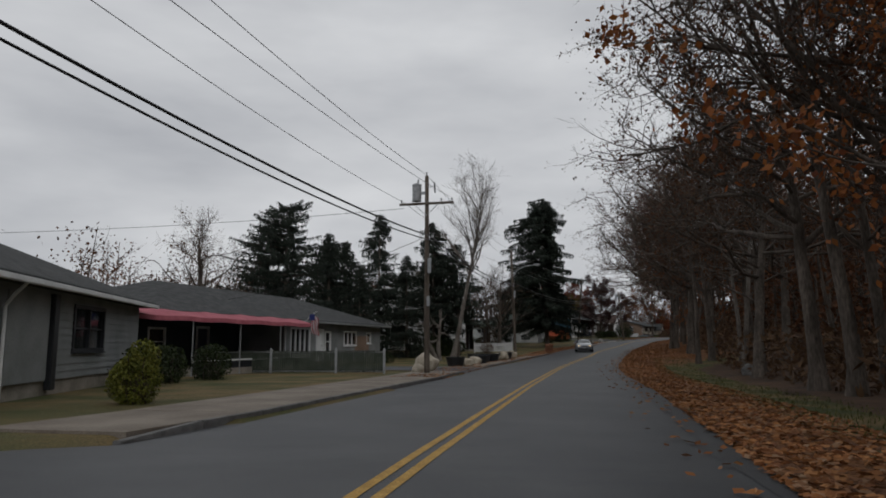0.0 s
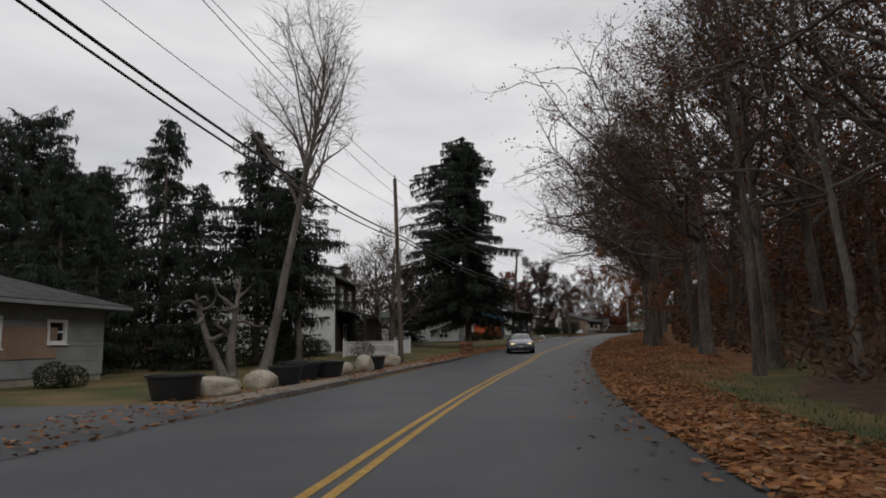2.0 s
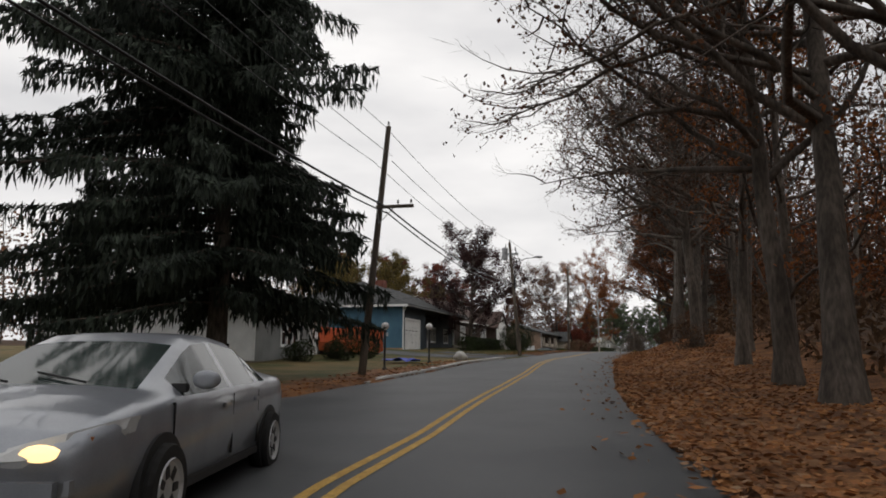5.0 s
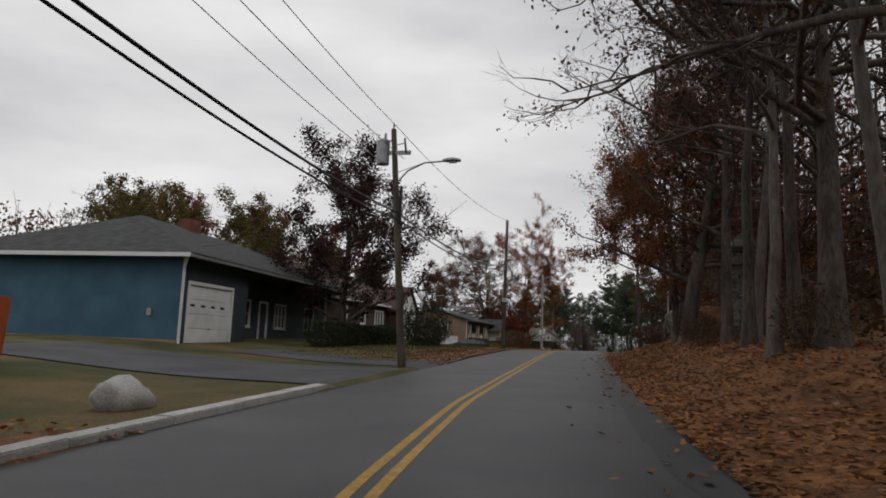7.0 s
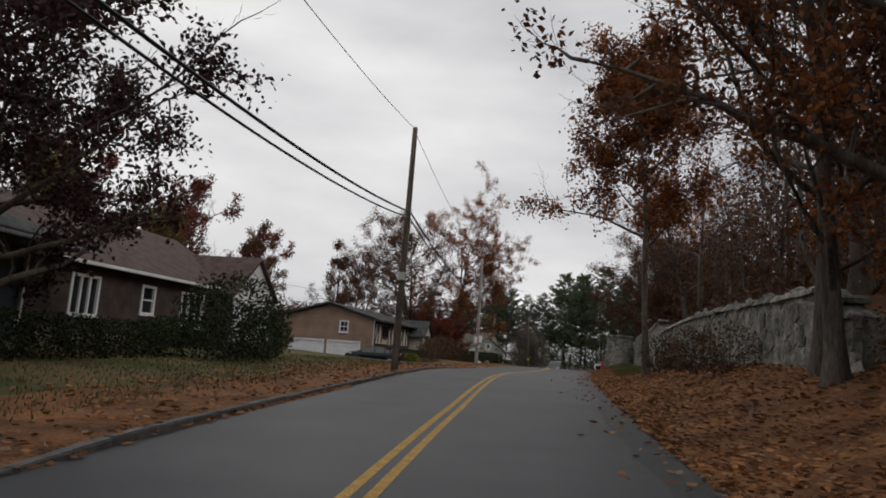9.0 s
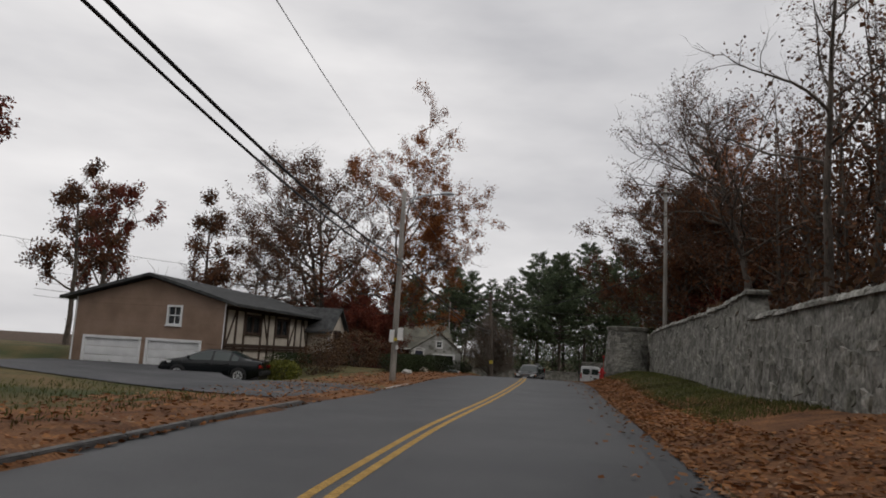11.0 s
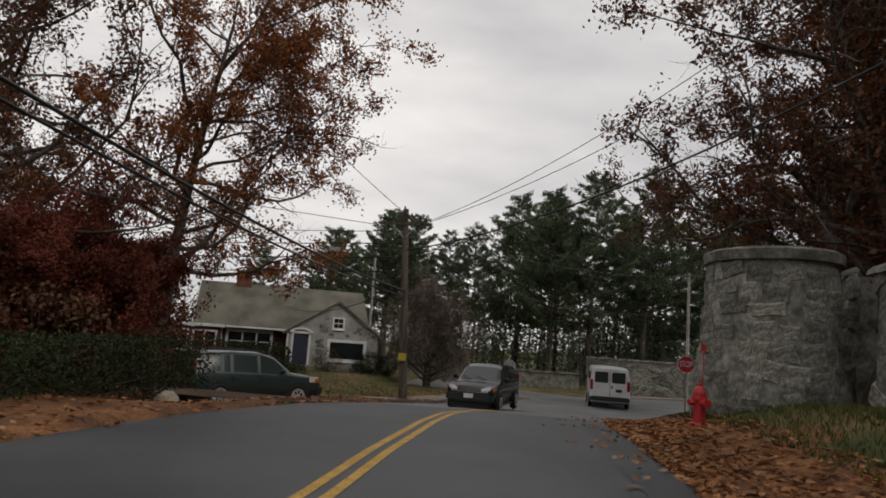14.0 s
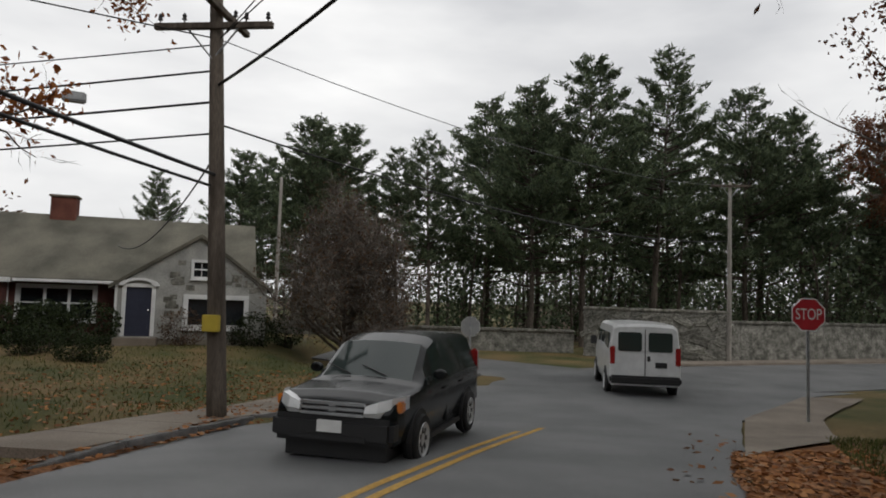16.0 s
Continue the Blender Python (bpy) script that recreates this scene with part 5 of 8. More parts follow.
put_copy(spire, 60.5, -26, 3.2, 0.85)
put_copy(spire, 57.5, -21.5, 3.2, 0.6)
put(deciduous("bare_tree", 41, 19.5, 0.24, first=0.52, spread=0.26, limbs=26, up=2.6, leaves=0, twig=(0.06, 0.014), wander=0.035, lean=(0.27, 0.0), bark=PALE_BARK, label="tall slim bare tree, branches in a narrow vase", subs=8, reach_top=0.72, round_top=0.25), 56.8, -12.7, -0.15)
put(deciduous("pollard_tree", 42, 6.0, 0.34, first=0.5, spread=0.32, limbs=6, up=1.0, leaves=0, subs=1, twigs=2, wander=0.16, bark=PALE_BARK, reach_top=0.75, stems=2, label="old tree cut back to bare stubs"), 55.2, -13.4, 0.2)
round_bare = deciduous("bare_tree", 43, 9.5, 0.3, first=0.2, spread=0.5, limbs=18, up=1.0, leaves=0.3, twig=(0.09, 0.014), leaf_mat=DRY_SHRUB, label="round-crowned bare tree behind a house", subs=8)
put(round_bare, 63, -42, 0, 1.7)
put_copy(round_bare, 80.0, -13.4, 1.0, 1.1, "bare garden tree beside a white house")
put_copy(round_bare, 83.5, -15.8, 4.0, 1.05, "bare garden tree beside a white house")
put_copy(spire, 93, -23, 0.4, 0.6, "dark spruce behind a low house")
put_copy(spire, 96.5, -17.5, 1.4, 0.55, "small dark spruce beside a taller one")
put_copy(round_bare, 89, -20.5, 2.0, 1.0, "bare garden tree beside a white house")
put(shrub("dark_hedge", 44, [(0, 0, 1.2, 2.2, 1.1, 1.6), (2.0, 1, 1.0, 1.6, 1.2, 1.3)], BOXWOOD, "tall dark evergreen hedge", 3000, 0.14, "hedge"), 62, -17.5, 0.3)

# trees behind the houses further on
oak = deciduous("oak_tree", 51, 13, 0.28, first=0.2, spread=0.44, limbs=18, subs=7, leaves=4.5, leaf=0.2, leaf_mat=OLIVE_LEAF, full=0.7, label="broad tree with olive and gold leaves behind a house")
for i, (s, la, sc) in enumerate(((137, -26, 0.72), (142, -29, 0.85), (148, -31, 0.95), (153, -29.5, 1.02), (159, -31, 1.08), (164, -33, 1.1), (151, -35, 1.05), (145, -34, 0.95), (169, -30, 0.9))):
    (put if i == 0 else put_copy)(oak, s, la, i * 1.3, sc)
put(deciduous("plum_tree", 52, 11.6, 0.3, first=0.14, spread=0.6, limbs=26, subs=10, twigs=14, leaves=9, leaf=0.16, clump=0.2, full=0.7, up=0.5, round_top=0.1, leaf_mat=PLUM_LEAF, label="spreading dark purple-leaved tree before a house"), 139.6, -13.0, 0.7)
maple = deciduous("maple_tree", 53, 12.5, 0.28, first=0.25, spread=0.44, limbs=18, subs=7, leaves=4.5, leaf=0.2, leaf_mat=RED_LEAF, label="maple with thin dark red leaves behind a house")
put(maple, 181, -35, 0.5, 1.3)
put_copy(maple, 169, -37, 1.9, 1.25)
put_copy(maple, 160, -39, 3.1, 1.2)
put_copy(maple, 174, -31, 2.5, 1.0)
thin = deciduous("young_tree", 54, 12.0, 0.18, first=0.3, spread=0.26, limbs=14, leaves=4.5, leaf=0.18, leaf_mat=OAK_LEAF, label="slim tree with thinning leaves behind a house")
dogwood = deciduous("dogwood_tree", 59, 6.0, 0.16, first=0.12, spread=0.62, limbs=22, subs=9, twigs=14, up=0.5, leaves=11, leaf=0.13, clump=0.16, full=0.85, leaf_mat=RED_LEAF, stems=2, round_top=0.3, label="low spreading dogwood with dark red leaves by a driveway")
put(dogwood, 205.6, -15.0, 0.4, 1.0)
put_copy(dogwood, 202.2, -15.8, 2.0, 0.9)
put_copy(dogwood, 209.5, -19.0, 4.0, 1.1)
put(thin, 195, -34, 1.0, 1.25)
put_copy(thin, 198.5, -26.0, 2.2, 1.15, "slim tree with thinning leaves beside a house")
put_copy(maple, 206, -40, 0.8, 1.3)
big_oak = deciduous("oak_tree", 55, 20.5, 0.36, first=0.26, spread=0.5, limbs=18, subs=10, twigs=14, up=0.6, wander=0.09, leaves=5.0, leaf=0.17, clump=0.2, full=0.5, leaf_mat=OAK_LEAF, label="large oak with clusters of brown leaves by a hedge", stems=2)
put(big_oak, 206.0, -18.8, 0.6, 1.0)
rust_oak = deciduous("oak_tree", 56, 19.5, 0.34, first=0.3, spread=0.36, round_top=0.8, limbs=24, subs=12, twigs=14, up=0.5, wander=0.09, leaves=14.0, leaf=0.145, clump=0.16, full=0.7, leaf_mat=RUST_LEAF, side=(-0.4, 0.25), label="large oak with clusters of rust-brown leaves by a driveway")
put(rust_oak, 208.6, -14.0, 0.0, 1.0)
put_copy(big_oak, 216, -30, 3.0, 0.8)
put(deciduous("crabapple_tree", 57, 5.2, 0.2, first=0.15, spread=0.6, limbs=26, subs=14, twigs=22, up=0.75, leaves=0.7, leaf=0.085, full=0.9, twig=(0.13, 0.016), twig_mat=PALE_BARK, leaf_mat=DRY_SHRUB, stems=2, round_top=0.35, label="low spreading bare crabapple at a street corner", category="tree"), 227.6, -6.9, 0.2, 1.2)

# right side beyond the retaining wall
put_copy(WOOD_KINDS[4], 163, 11.5, 1.0, 0.72)
put_copy(WOOD_KINDS[4], 172, 12.5, 2.2, 0.7)
put_copy(WOOD_KINDS[1], 180, 12.0, 3.2, 0.72)
put_copy(WOOD_KINDS[1], 189, 13.5, 4.6, 0.7)
put_copy(rust_oak, 206.0, 15.5, 2.5, 0.95, "oak with rust-brown leaves behind a stone tower")
put_copy(big_oak, 199, 14, 5.0, 0.7, "oak with brown leaves above a retaining wall")
put_copy(big_oak, 212.5, 15.2, 1.1, 0.9, "oak with brown leaves behind a stone wall")
put_copy(big_oak, 205.5, 10.5, 1.4, 0.85, "oak with brown leaves above a stone tower")
put_copy(big_oak, 218.0, 18.5, 4.1, 0.85, "oak with brown leaves behind a stone wall")
put_copy(dogwood, 203.5, 13.6, 1.0, 1.3, "low tree with dark red leaves behind a stone wall")
put_copy(dogwood, 209.0, 14.4, 3.0, 1.3, "low tree with dark red leaves behind a stone wall")
put_copy(WOOD_KINDS[5], 188, 10.0, 0.4, 0.75)
put_copy(WOOD_KINDS[4], 176, 9.0, 2.2, 0.85)
for i, (s, la) in enumerate(((150, 12), (157, 14), (166, 16), (175, 18), (184, 17))):
    put_copy(WOOD_KINDS[(0, 3, 2)[i % 3]], s, la, i * 1.7, 0.62)
slim = deciduous("young_oak", 58, 17.0, 0.17, first=0.42, spread=0.27, limbs=24, subs=10, leaves=10, leaf=0.16, clump=0.2, full=0.8, up=0.7, lean=(-0.05, 0.0), leaf_mat=RUST_LEAF, label="slender young oak with rust leaves at the road's edge")
put(slim, 157.0, 4.3, 0.3)
russet = deciduous("oak_tree", 61, 17.0, 0.42, first=0.2, spread=0.34, limbs=24, subs=11, twigs=13, up=0.55, wander=0.09, leaves=5.5, leaf=0.16, clump=0.2, full=0.6, leaf_mat=RUSSET_LEAF, label="thick-trunked oak hung with russet leaves on a leafy bank")
put(russet, 137.2, 5.9, 0.5)
over = deciduous("oak_tree", 62, 17.5, 0.4, first=0.36, spread=0.5, limbs=24, subs=12, twigs=14, up=0.5, wander=0.1, leaves=12, leaf=0.14, clump=0.16, full=0.75, leaf_mat=RUSSET_LEAF, side=(2.6, 0.3), label="large oak with russet leaves reaching over a stone wall")
put(over, 209.8, 9.3, 0.0)
put_copy(over, 214.6, 13.0, 3.4, 0.8, "oak with russet leaves beyond the end of a stone wall")
put_copy(over, 211.0, 15.5, 2.0, 0.8, "oak with russet leaves behind a stone wall")
for x, y, turn, size in ((121, 207, 1.0, 1.2), (128, 206, 2.2, 1.15)):
    edge_oak = copy_thing(over, Matrix.Translation((x, y, 0.8)) @ Matrix.Rotation(turn, 4, "Z") @ Matrix.Diagonal((size, size, size, 1)))
    edge_oak["label"] = "tall oak with russet leaves at the edge of a pine wood"

# pines beyond the junction
PINES = [white_pine("white_pine", 60 + k, 17.0 + 1.5 * k, 4.9, "tall white pine beyond a stone wall", bare=(0.30, 0.42, 0.36)[k]) for k in range(3)]
rp = random.Random(8)
spots = [(86, 226), (90, 224), (94, 221), (99, 220), (104, 218), (109, 217), (114, 215), (119, 214), (125, 213), (131, 212), (138, 211), (145, 210), (84, 234), (89, 232), (95, 230), (101, 228), (106, 227), (112, 226), (118, 224), (124, 223), (131, 222), (139, 220), (147, 219), (80, 242), (87, 240)]
for i, (x, y) in enumerate(spots):
    ob = PINES[i % 3] if i < 3 else copy_thing(PINES[i % 3], Matrix())
    k = rp.uniform(0.95, 1.05) * float(np.interp(x, [80, 86, 90, 94, 97, 99, 104, 109, 114, 119, 145], [12.5, 14.2, 14.3, 12.8, 14, 17, 18.8, 19, 18, 16.5, 16])) / (17.0 + 1.5 * (i % 3))
    ob.matrix_world = Matrix.Translation((x + rp.uniform(-1.5, 1.5), y + rp.uniform(-1.5, 1.5), 0.9)) @ Matrix.Rotation(rp.uniform(0, 6.28), 4, "Z") @ Matrix.Diagonal((k, k, k, 1))

# ---- houses ----


def wall_rows(bm, length, z0, z1, openings, board=0.2, proud=0.016, gable=None):
    """Boards on a wall that faces -y, from x = 0 to length, leaving the openings free. gable: (apex x, apex z)."""
    zs = {round(z0, 3)}
    z = z0
    top = gable[1] if gable else z1
    while z < top - 1e-4:
        z = min(top, z + board)
        zs.add(round(z, 3))
    for o in openings:
        zs |= {round(o[2], 3), round(o[3], 3)}
    if gable:
        zs.add(round(z1, 3))
    zs = sorted(q for q in zs if z0 - 1e-4 <= q <= top + 1e-4)

    def span_at(q):
        if not gable or q <= z1:
            return 0.0, length
        f = (q - z1) / (gable[1] - z1)
        return gable[0] * f, length + (gable[0] - length) * f

    cols = sorted({round(q, 4) for o in openings for q in o[:2]})
    for a, b in zip(zs, zs[1:]):
        if b - a < 0.004:
            continue
        cuts = [(o[0], o[1]) for o in openings if o[2] < b - 0.002 and o[3] > a + 0.002]
        la, ra = span_at(a)
        lb, rb = span_at(b)
        edges = [(la, lb)]
        for c0, c1 in sorted(cuts):
            edges += [(c0, c0), (c1, c1)]
        edges.append((ra, rb))
        for (a0, b0), (a1, b1) in zip(edges[::2], edges[1::2]):
            if a1 - a0 < 0.005:
                continue
            mid = [q for q in cols if max(a0, b0) + 0.003 < q < min(a1, b1) - 0.003]
            lo, hi = [a0, *mid, a1], [b0, *mid, b1]
            for k in range(len(lo) - 1):
                v = [bm.verts.new(p) for p in ((lo[k], -proud, a), (lo[k + 1], -proud, a), (hi[k + 1], 0, b), (hi[k], 0, b))]
                bm.faces.new(v)
                if proud:
                    w = [bm.verts.new(p) for p in ((lo[k], 0, a), (lo[k + 1], 0, a))]
                    bm.faces.new((w[0], w[1], v[1], v[0]))
    bmesh.ops.remove_doubles(bm, verts=bm.verts, dist=0.0008)


FACES = {"front": lambda x0, x1, y0, y1: (Matrix.Translation((x1, y0, 0)) @ Matrix.Rotation(math.pi / 2, 4, "Z"), y1 - y0), "south": lambda x0, x1, y0, y1: (Matrix.Translation((x0, y0, 0)), x1 - x0), "back": lambda x0, x1, y0, y1: (Matrix.Translation((x0, y1, 0)) @ Matrix.Rotation(-math.pi / 2, 4, "Z"), y1 - y0), "north": lambda x0, x1, y0, y1: (Matrix.Translation((x1, y1, 0)) @ Matrix.Rotation(math.pi, 4, "Z"), x1 - x0)}


def add_window(owner, m, o, panes=1, frame_mat=WHITE, shutters=None, rails=1, sill=True, grid=0, wide=0.09):
    """A window in an opening (u0, u1, z0, z1): frame, panes, bars and sill."""
    u0, u1, z0, z1 = o[:4]
    b = bmesh.new()
    w = wide
    for q in ((u0 - w, u0 + 0.02, z0 - w, z1 + w), (u1 - 0.02, u1 + w, z0 - w, z1 + w), (u0 + 0.02, u1 - 0.02, z1 - 0.02, z1 + w), (u0 + 0.02, u1 - 0.02, z0 - w, z0 + 0.02)):
        box(q[0], q[1], -0.055, 0.10, q[2], q[3], bm=b)
    win = part("window", b, frame_mat, owner, "white-framed window" if frame_mat is WHITE else "")
    win.matrix_local = m
    step = (u1 - u0) / panes
    for k in range(panes):
        a, c = u0 + k * step + 0.025, u0 + (k + 1) * step - 0.025
        part("pane", box(a, c, 0.045, 0.055, z0 + 0.02, z1 - 0.02), GLASS, win)
        if k:
            part("mullion", box(u0 + k * step - 0.045, u0 + k * step + 0.045, -0.04, 0.09, z0, z1), frame_mat, win)
        for r in range(rails):
            zz = z0 + (z1 - z0) * (r + 1) / (rails + 1)
            part("rail", box(a, c, 0.0, 0.06, zz - 0.028, zz + 0.028), frame_mat, win)
        for g in range(grid):
            uu = a + (c - a) * (g + 1) / (grid + 1)
            part("glazing_bar", box(uu - 0.014, uu + 0.014, 0.015, 0.06, z0, z1), frame_mat, win)
    if sill:
        part("sill", box(u0 - w - 0.04, u1 + w + 0.04, -0.11, 0.0, z0 - w - 0.05, z0 - w, 0.008), frame_mat, win)
    if shutters:
        for a in (u0 - w - 0.4, u1 + w + 0.02):
            s = bmesh.new()
            box(a, a + 0.38, -0.05, -0.02, z0 - 0.05, z1 + 0.05, bm=s)
            for j in range(12):
                zz = z0 + 0.02 + (z1 - z0 - 0.04) * j / 12
                box(a + 0.05, a + 0.33, -0.065, -0.05, zz, zz + 0.05, bm=s)
            ob = part("shutter", s, shutters, owner, "dark green louvred shutter")
            ob.matrix_local = m
    return win


def add_door(owner, m, o, leaf=DARK_DOOR, frame_mat=WHITE, lights=False, label="dark panelled door"):
    u0, u1, z0, z1 = o[:4]
    b = bmesh.new()
    for q in ((u0 - 0.12, u0 + 0.02, z0, z1 + 0.12), (u1 - 0.02, u1 + 0.12, z0, z1 + 0.12), (u0, u1, z1 - 0.02, z1 + 0.12)):
        box(q[0], q[1], -0.05, 0.1, q[2], q[3], bm=b)
    fr = part("door_frame", b, frame_mat, owner)
    fr.matrix_local = m
    d = bmesh.new()
    box(u0 + 0.02, u1 - 0.02, 0.03, 0.08, z0, z1 - 0.02, bm=d)
    for i in range(2):
        for j in range(3):
            a, c = u0 + 0.12 + i * (u1 - u0 - 0.16) / 2, z0 + 0.15 + j * (z1 - z0 - 0.25) / 3
            box(a, a + (u1 - u0) / 2 - 0.18, 0.018, 0.03, c, c + (z1 - z0) / 3 - 0.16, 0.006, bm=d)
    part("door", d, leaf, fr, label)
    part("handle", lathe([(0.02, 0), (0.02, 0.03), (0.035, 0.05), (0.02, 0.08)], 8, at=(u1 - 0.12, 0.0, z0 + 0.95)), CHROME, fr)


def add_garage(owner, m, o, rows=4, glazed=False, mat=WHITE, top_glass=False):
    u0, u1, z0, z1 = o[:4]
    b = bmesh.new()
    for q in ((u0 - 0.12, u0 + 0.02, z0, z1 + 0.12), (u1 - 0.02, u1 + 0.12, z0, z1 + 0.12), (u0, u1, z1 - 0.02, z1 + 0.12)):
        box(q[0], q[1], -0.05, 0.12, q[2], q[3], bm=b)
    fr = part("garage_frame", b, WHITE, owner)
    fr.matrix_local = m
    h = (z1 - z0) / rows
    n = max(2, round((u1 - u0) / 0.75))
    for r in range(rows):
        d = bmesh.new()
        box(u0 + 0.02, u1 - 0.02, 0.05, 0.09, z0 + r * h + 0.006, z0 + (r + 1) * h - 0.006, 0.008, bm=d)
        for k in range(n):
            a = u0 + 0.1 + k * (u1 - u0 - 0.1) / n
            box(a, a + (u1 - u0) / n - 0.18, 0.036, 0.05, z0 + r * h + 0.1, z0 + (r + 1) * h - 0.1, 0.006, bm=d)
        p = part("garage_panel", d, mat, fr, "white panelled garage door section")
        if glazed and r == rows - 2:
            for k in range(4):
                a = u0 + 0.25 + k * (u1 - u0 - 0.3) / 4
                part("garage_light", box(a, a + 0.34, 0.03, 0.045, z0 + r * h + 0.3, z0 + r * h + 0.4), GLASS, p)
    part("garage_handle", box((u0 + u1) / 2 - 0.08, (u0 + u1) / 2 + 0.08, 0.0, 0.04, z0 + 0.6, z0 + 0.64, 0.008), CHROME, fr)


def roof_solid(x0, x1, y0, y1, ze, zr, over, ridge="y", hip=0.0, thick=0.16):
    """A closed roof body: eaves at ze, ridge at zr; hip: how far the ridge stops short of each end."""
    b = bmesh.new()
    X0, X1, Y0, Y1 = x0 - over, x1 + over, y0 - over, y1 + over
    if ridge == "y":
        xm = (X0 + X1) / 2
        r = [(xm, Y0 + hip, zr), (xm, Y1 - hip, zr)]
    else:
        ym = (Y0 + Y1) / 2
        r = [(X0 + hip, ym, zr), (X1 - hip, ym, zr)]
    lo = [b.verts.new((x, y, ze)) for x, y in ((X0, Y0), (X1, Y0), (X1, Y1), (X0, Y1))]
    up = [b.verts.new((x, y, ze + thick)) for x, y in ((X0, Y0), (X1, Y0), (X1, Y1), (X0, Y1))]
    a, c = (b.verts.new((p[0], p[1], p[2] + thick)) for p in r)
    b.faces.new(lo[::-1])
    for k in range(4):
        b.faces.new((lo[k], lo[(k + 1) % 4], up[(k + 1) % 4], up[k]))
    if ridge == "y":
        b.faces.new((up[0], up[1], a))
        b.faces.new((up[1], up[2], c, a))
        b.faces.new((up[2], up[3], c))
        b.faces.new((up[3], up[0], a, c))
    else:
        b.faces.new((up[3], up[0], a))
        b.faces.new((up[0], up[1], c, a))
        b.faces.new((up[1], up[2], c))
        b.faces.new((up[2], up[3], a, c))
    return b


def gable_roof(x0, x1, y0, y1, ze, zr, over, ridge="y", thick=0.16, apex=None):
    """Two sloping slabs, open gables."""
    b = bmesh.new()
    if ridge == "y":
        xm = apex if apex is not None else (x0 + x1) / 2
        prof = [(x0 - over, ze - over * (zr - ze) / (xm - x0)), (xm, zr), (x1 + over, ze - over * (zr - ze) / (x1 - xm))]
        ends = (y0 - over * 0.6, y1 + over * 0.6)
        mk = lambda p, e, dz: (p[0], e, p[1] + dz)
    else:
        ym = apex if apex is not None else (y0 + y1) / 2
        prof = [(y0 - over, ze - over * (zr - ze) / (ym - y0)), (ym, zr), (y1 + over, ze - over * (zr - ze) / (y1 - ym))]
        ends = (x0 - over * 0.6, x1 + over * 0.6)
        mk = lambda p, e, dz: (e, p[0], p[1] + dz)
    v = [[[b.verts.new(mk(p, e, dz)) for dz in (0.01, thick)] for p in prof] for e in ends]
    for i in range(2):
        b.faces.new((v[0][i][1], v[0][i + 1][1], v[1][i + 1][1], v[1][i][1]))
        b.faces.new((v[0][i][0], v[1][i][0], v[1][i + 1][0], v[0][i + 1][0]))
        for e in range(2):
            b.faces.new((v[e][i][0], v[e][i + 1][0], v[e][i + 1][1], v[e][i][1]))
    for i in (0, 2):
        b.faces.new((v[0][i][0], v[0][i][1], v[1][i][1], v[1][i][0]))
    bmesh.ops.recalc_face_normals(b, faces=b.faces)
    return b


class House:
    """A house whose local +x points to the road and +y along it."""

    def __init__(self, name, label, s, lat, rot=0.0, sink=0.0, m=None):
        self.m = m or Matrix.Translation(W(s, lat, ground_h(s, lat) - sink)) @ Matrix.Rotation(radians(heading(s) + rot), 4, "Z")
        self.top = thing(name, self.m, label, "house")

    def block(self, x0, x1, y0, y1, z0, z1, faces, mat, board=0.2, proud=0.016, mats=None, gables=None, base=0.5, base_mat=FOUNDATION):
        """Four walls with openings. faces: {face: [(u0, u1, z0, z1, kind, options)]}; gables: {face: (u, z)}."""
        for f, place in FACES.items():
            m, ln = place(x0, x1, y0, y1)
            ops = faces.get(f, [])
            b = bmesh.new()
            wall_rows(b, ln, z0, z1, ops, board, proud, (gables or {}).get(f))
            w = part("wall", b, (mats or {}).get(f, mat), self.top)
            w.matrix_local = m
            for o in ops:
                kind, opt = o[4], (o[5] if len(o) > 5 else {})
                if kind == "window":
                    add_window(self.top, m, o, **opt)
                elif kind == "door":
                    add_door(self.top, m, o, **opt)
                elif kind == "garage":
                    add_garage(self.top, m, o, **opt)
        if base:
            part("foundation", box(x0 + 0.03, x1 - 0.03, y0 + 0.03, y1 - 0.03, z0 - base, z0, 0.0), base_mat, self.top)
        part("floor_slab", box(x0 + 0.06, x1 - 0.06, y0 + 0.06, y1 - 0.06, z0, z0 + 0.05), FOUNDATION, self.top)
        for k in (x0, x1):
            part("corner_board", box(k - 0.07 if k == x1 else k - 0.02, k + 0.02 if k == x1 else k + 0.07, y0 - 0.03, y0 + 0.06, z0, z1), WHITE if mat is not BRICK else mat, self.top)

    def roof(self, bm, mat, label="shingled roof"):
        return part("roof", bm, mat, self.top, label)

    def add(self, name, bm, mat, label="", smooth=False):
        return part(name, bm, mat, self.top, label, smooth)


WIN = {"rails": 1}

# the house with pale siding, near the start
h = House("house", "small grey house with pale siding and a dark hip roof", 0, 0, m=Matrix.Translation((-9.85, 12.6, -0.08)) @ Matrix.Rotation(radians(8.9), 4, "Z"))
h.block(-9, 0, -1, 13.4, 0.35, 2.7, {"front": [(7.6, 10.2, 1.15, 2.35, "window", {"panes": 2, "frame_mat": TUB, "rails": 1})], "north": [(3, 4.2, 1, 2.2, "window")]}, GREY_SIDING, 0.2, 0.024)
h.roof(roof_solid(-9, 0, -1, 13.4, 2.7, 4.85, 0.55, "y", 4.6), SHINGLE, "dark grey hip roof")
h.add("wall_panel", box(0.0, 0.06, 2.3, 4.7, 0.35, 2.55, 0.01), GREY_SIDING, "smooth pale wall panel")
h.add("corner_post", box(0.0, 0.16, 4.75, 5.1, 0.1, 2.6, 0.02), TUB, "dark corner post")
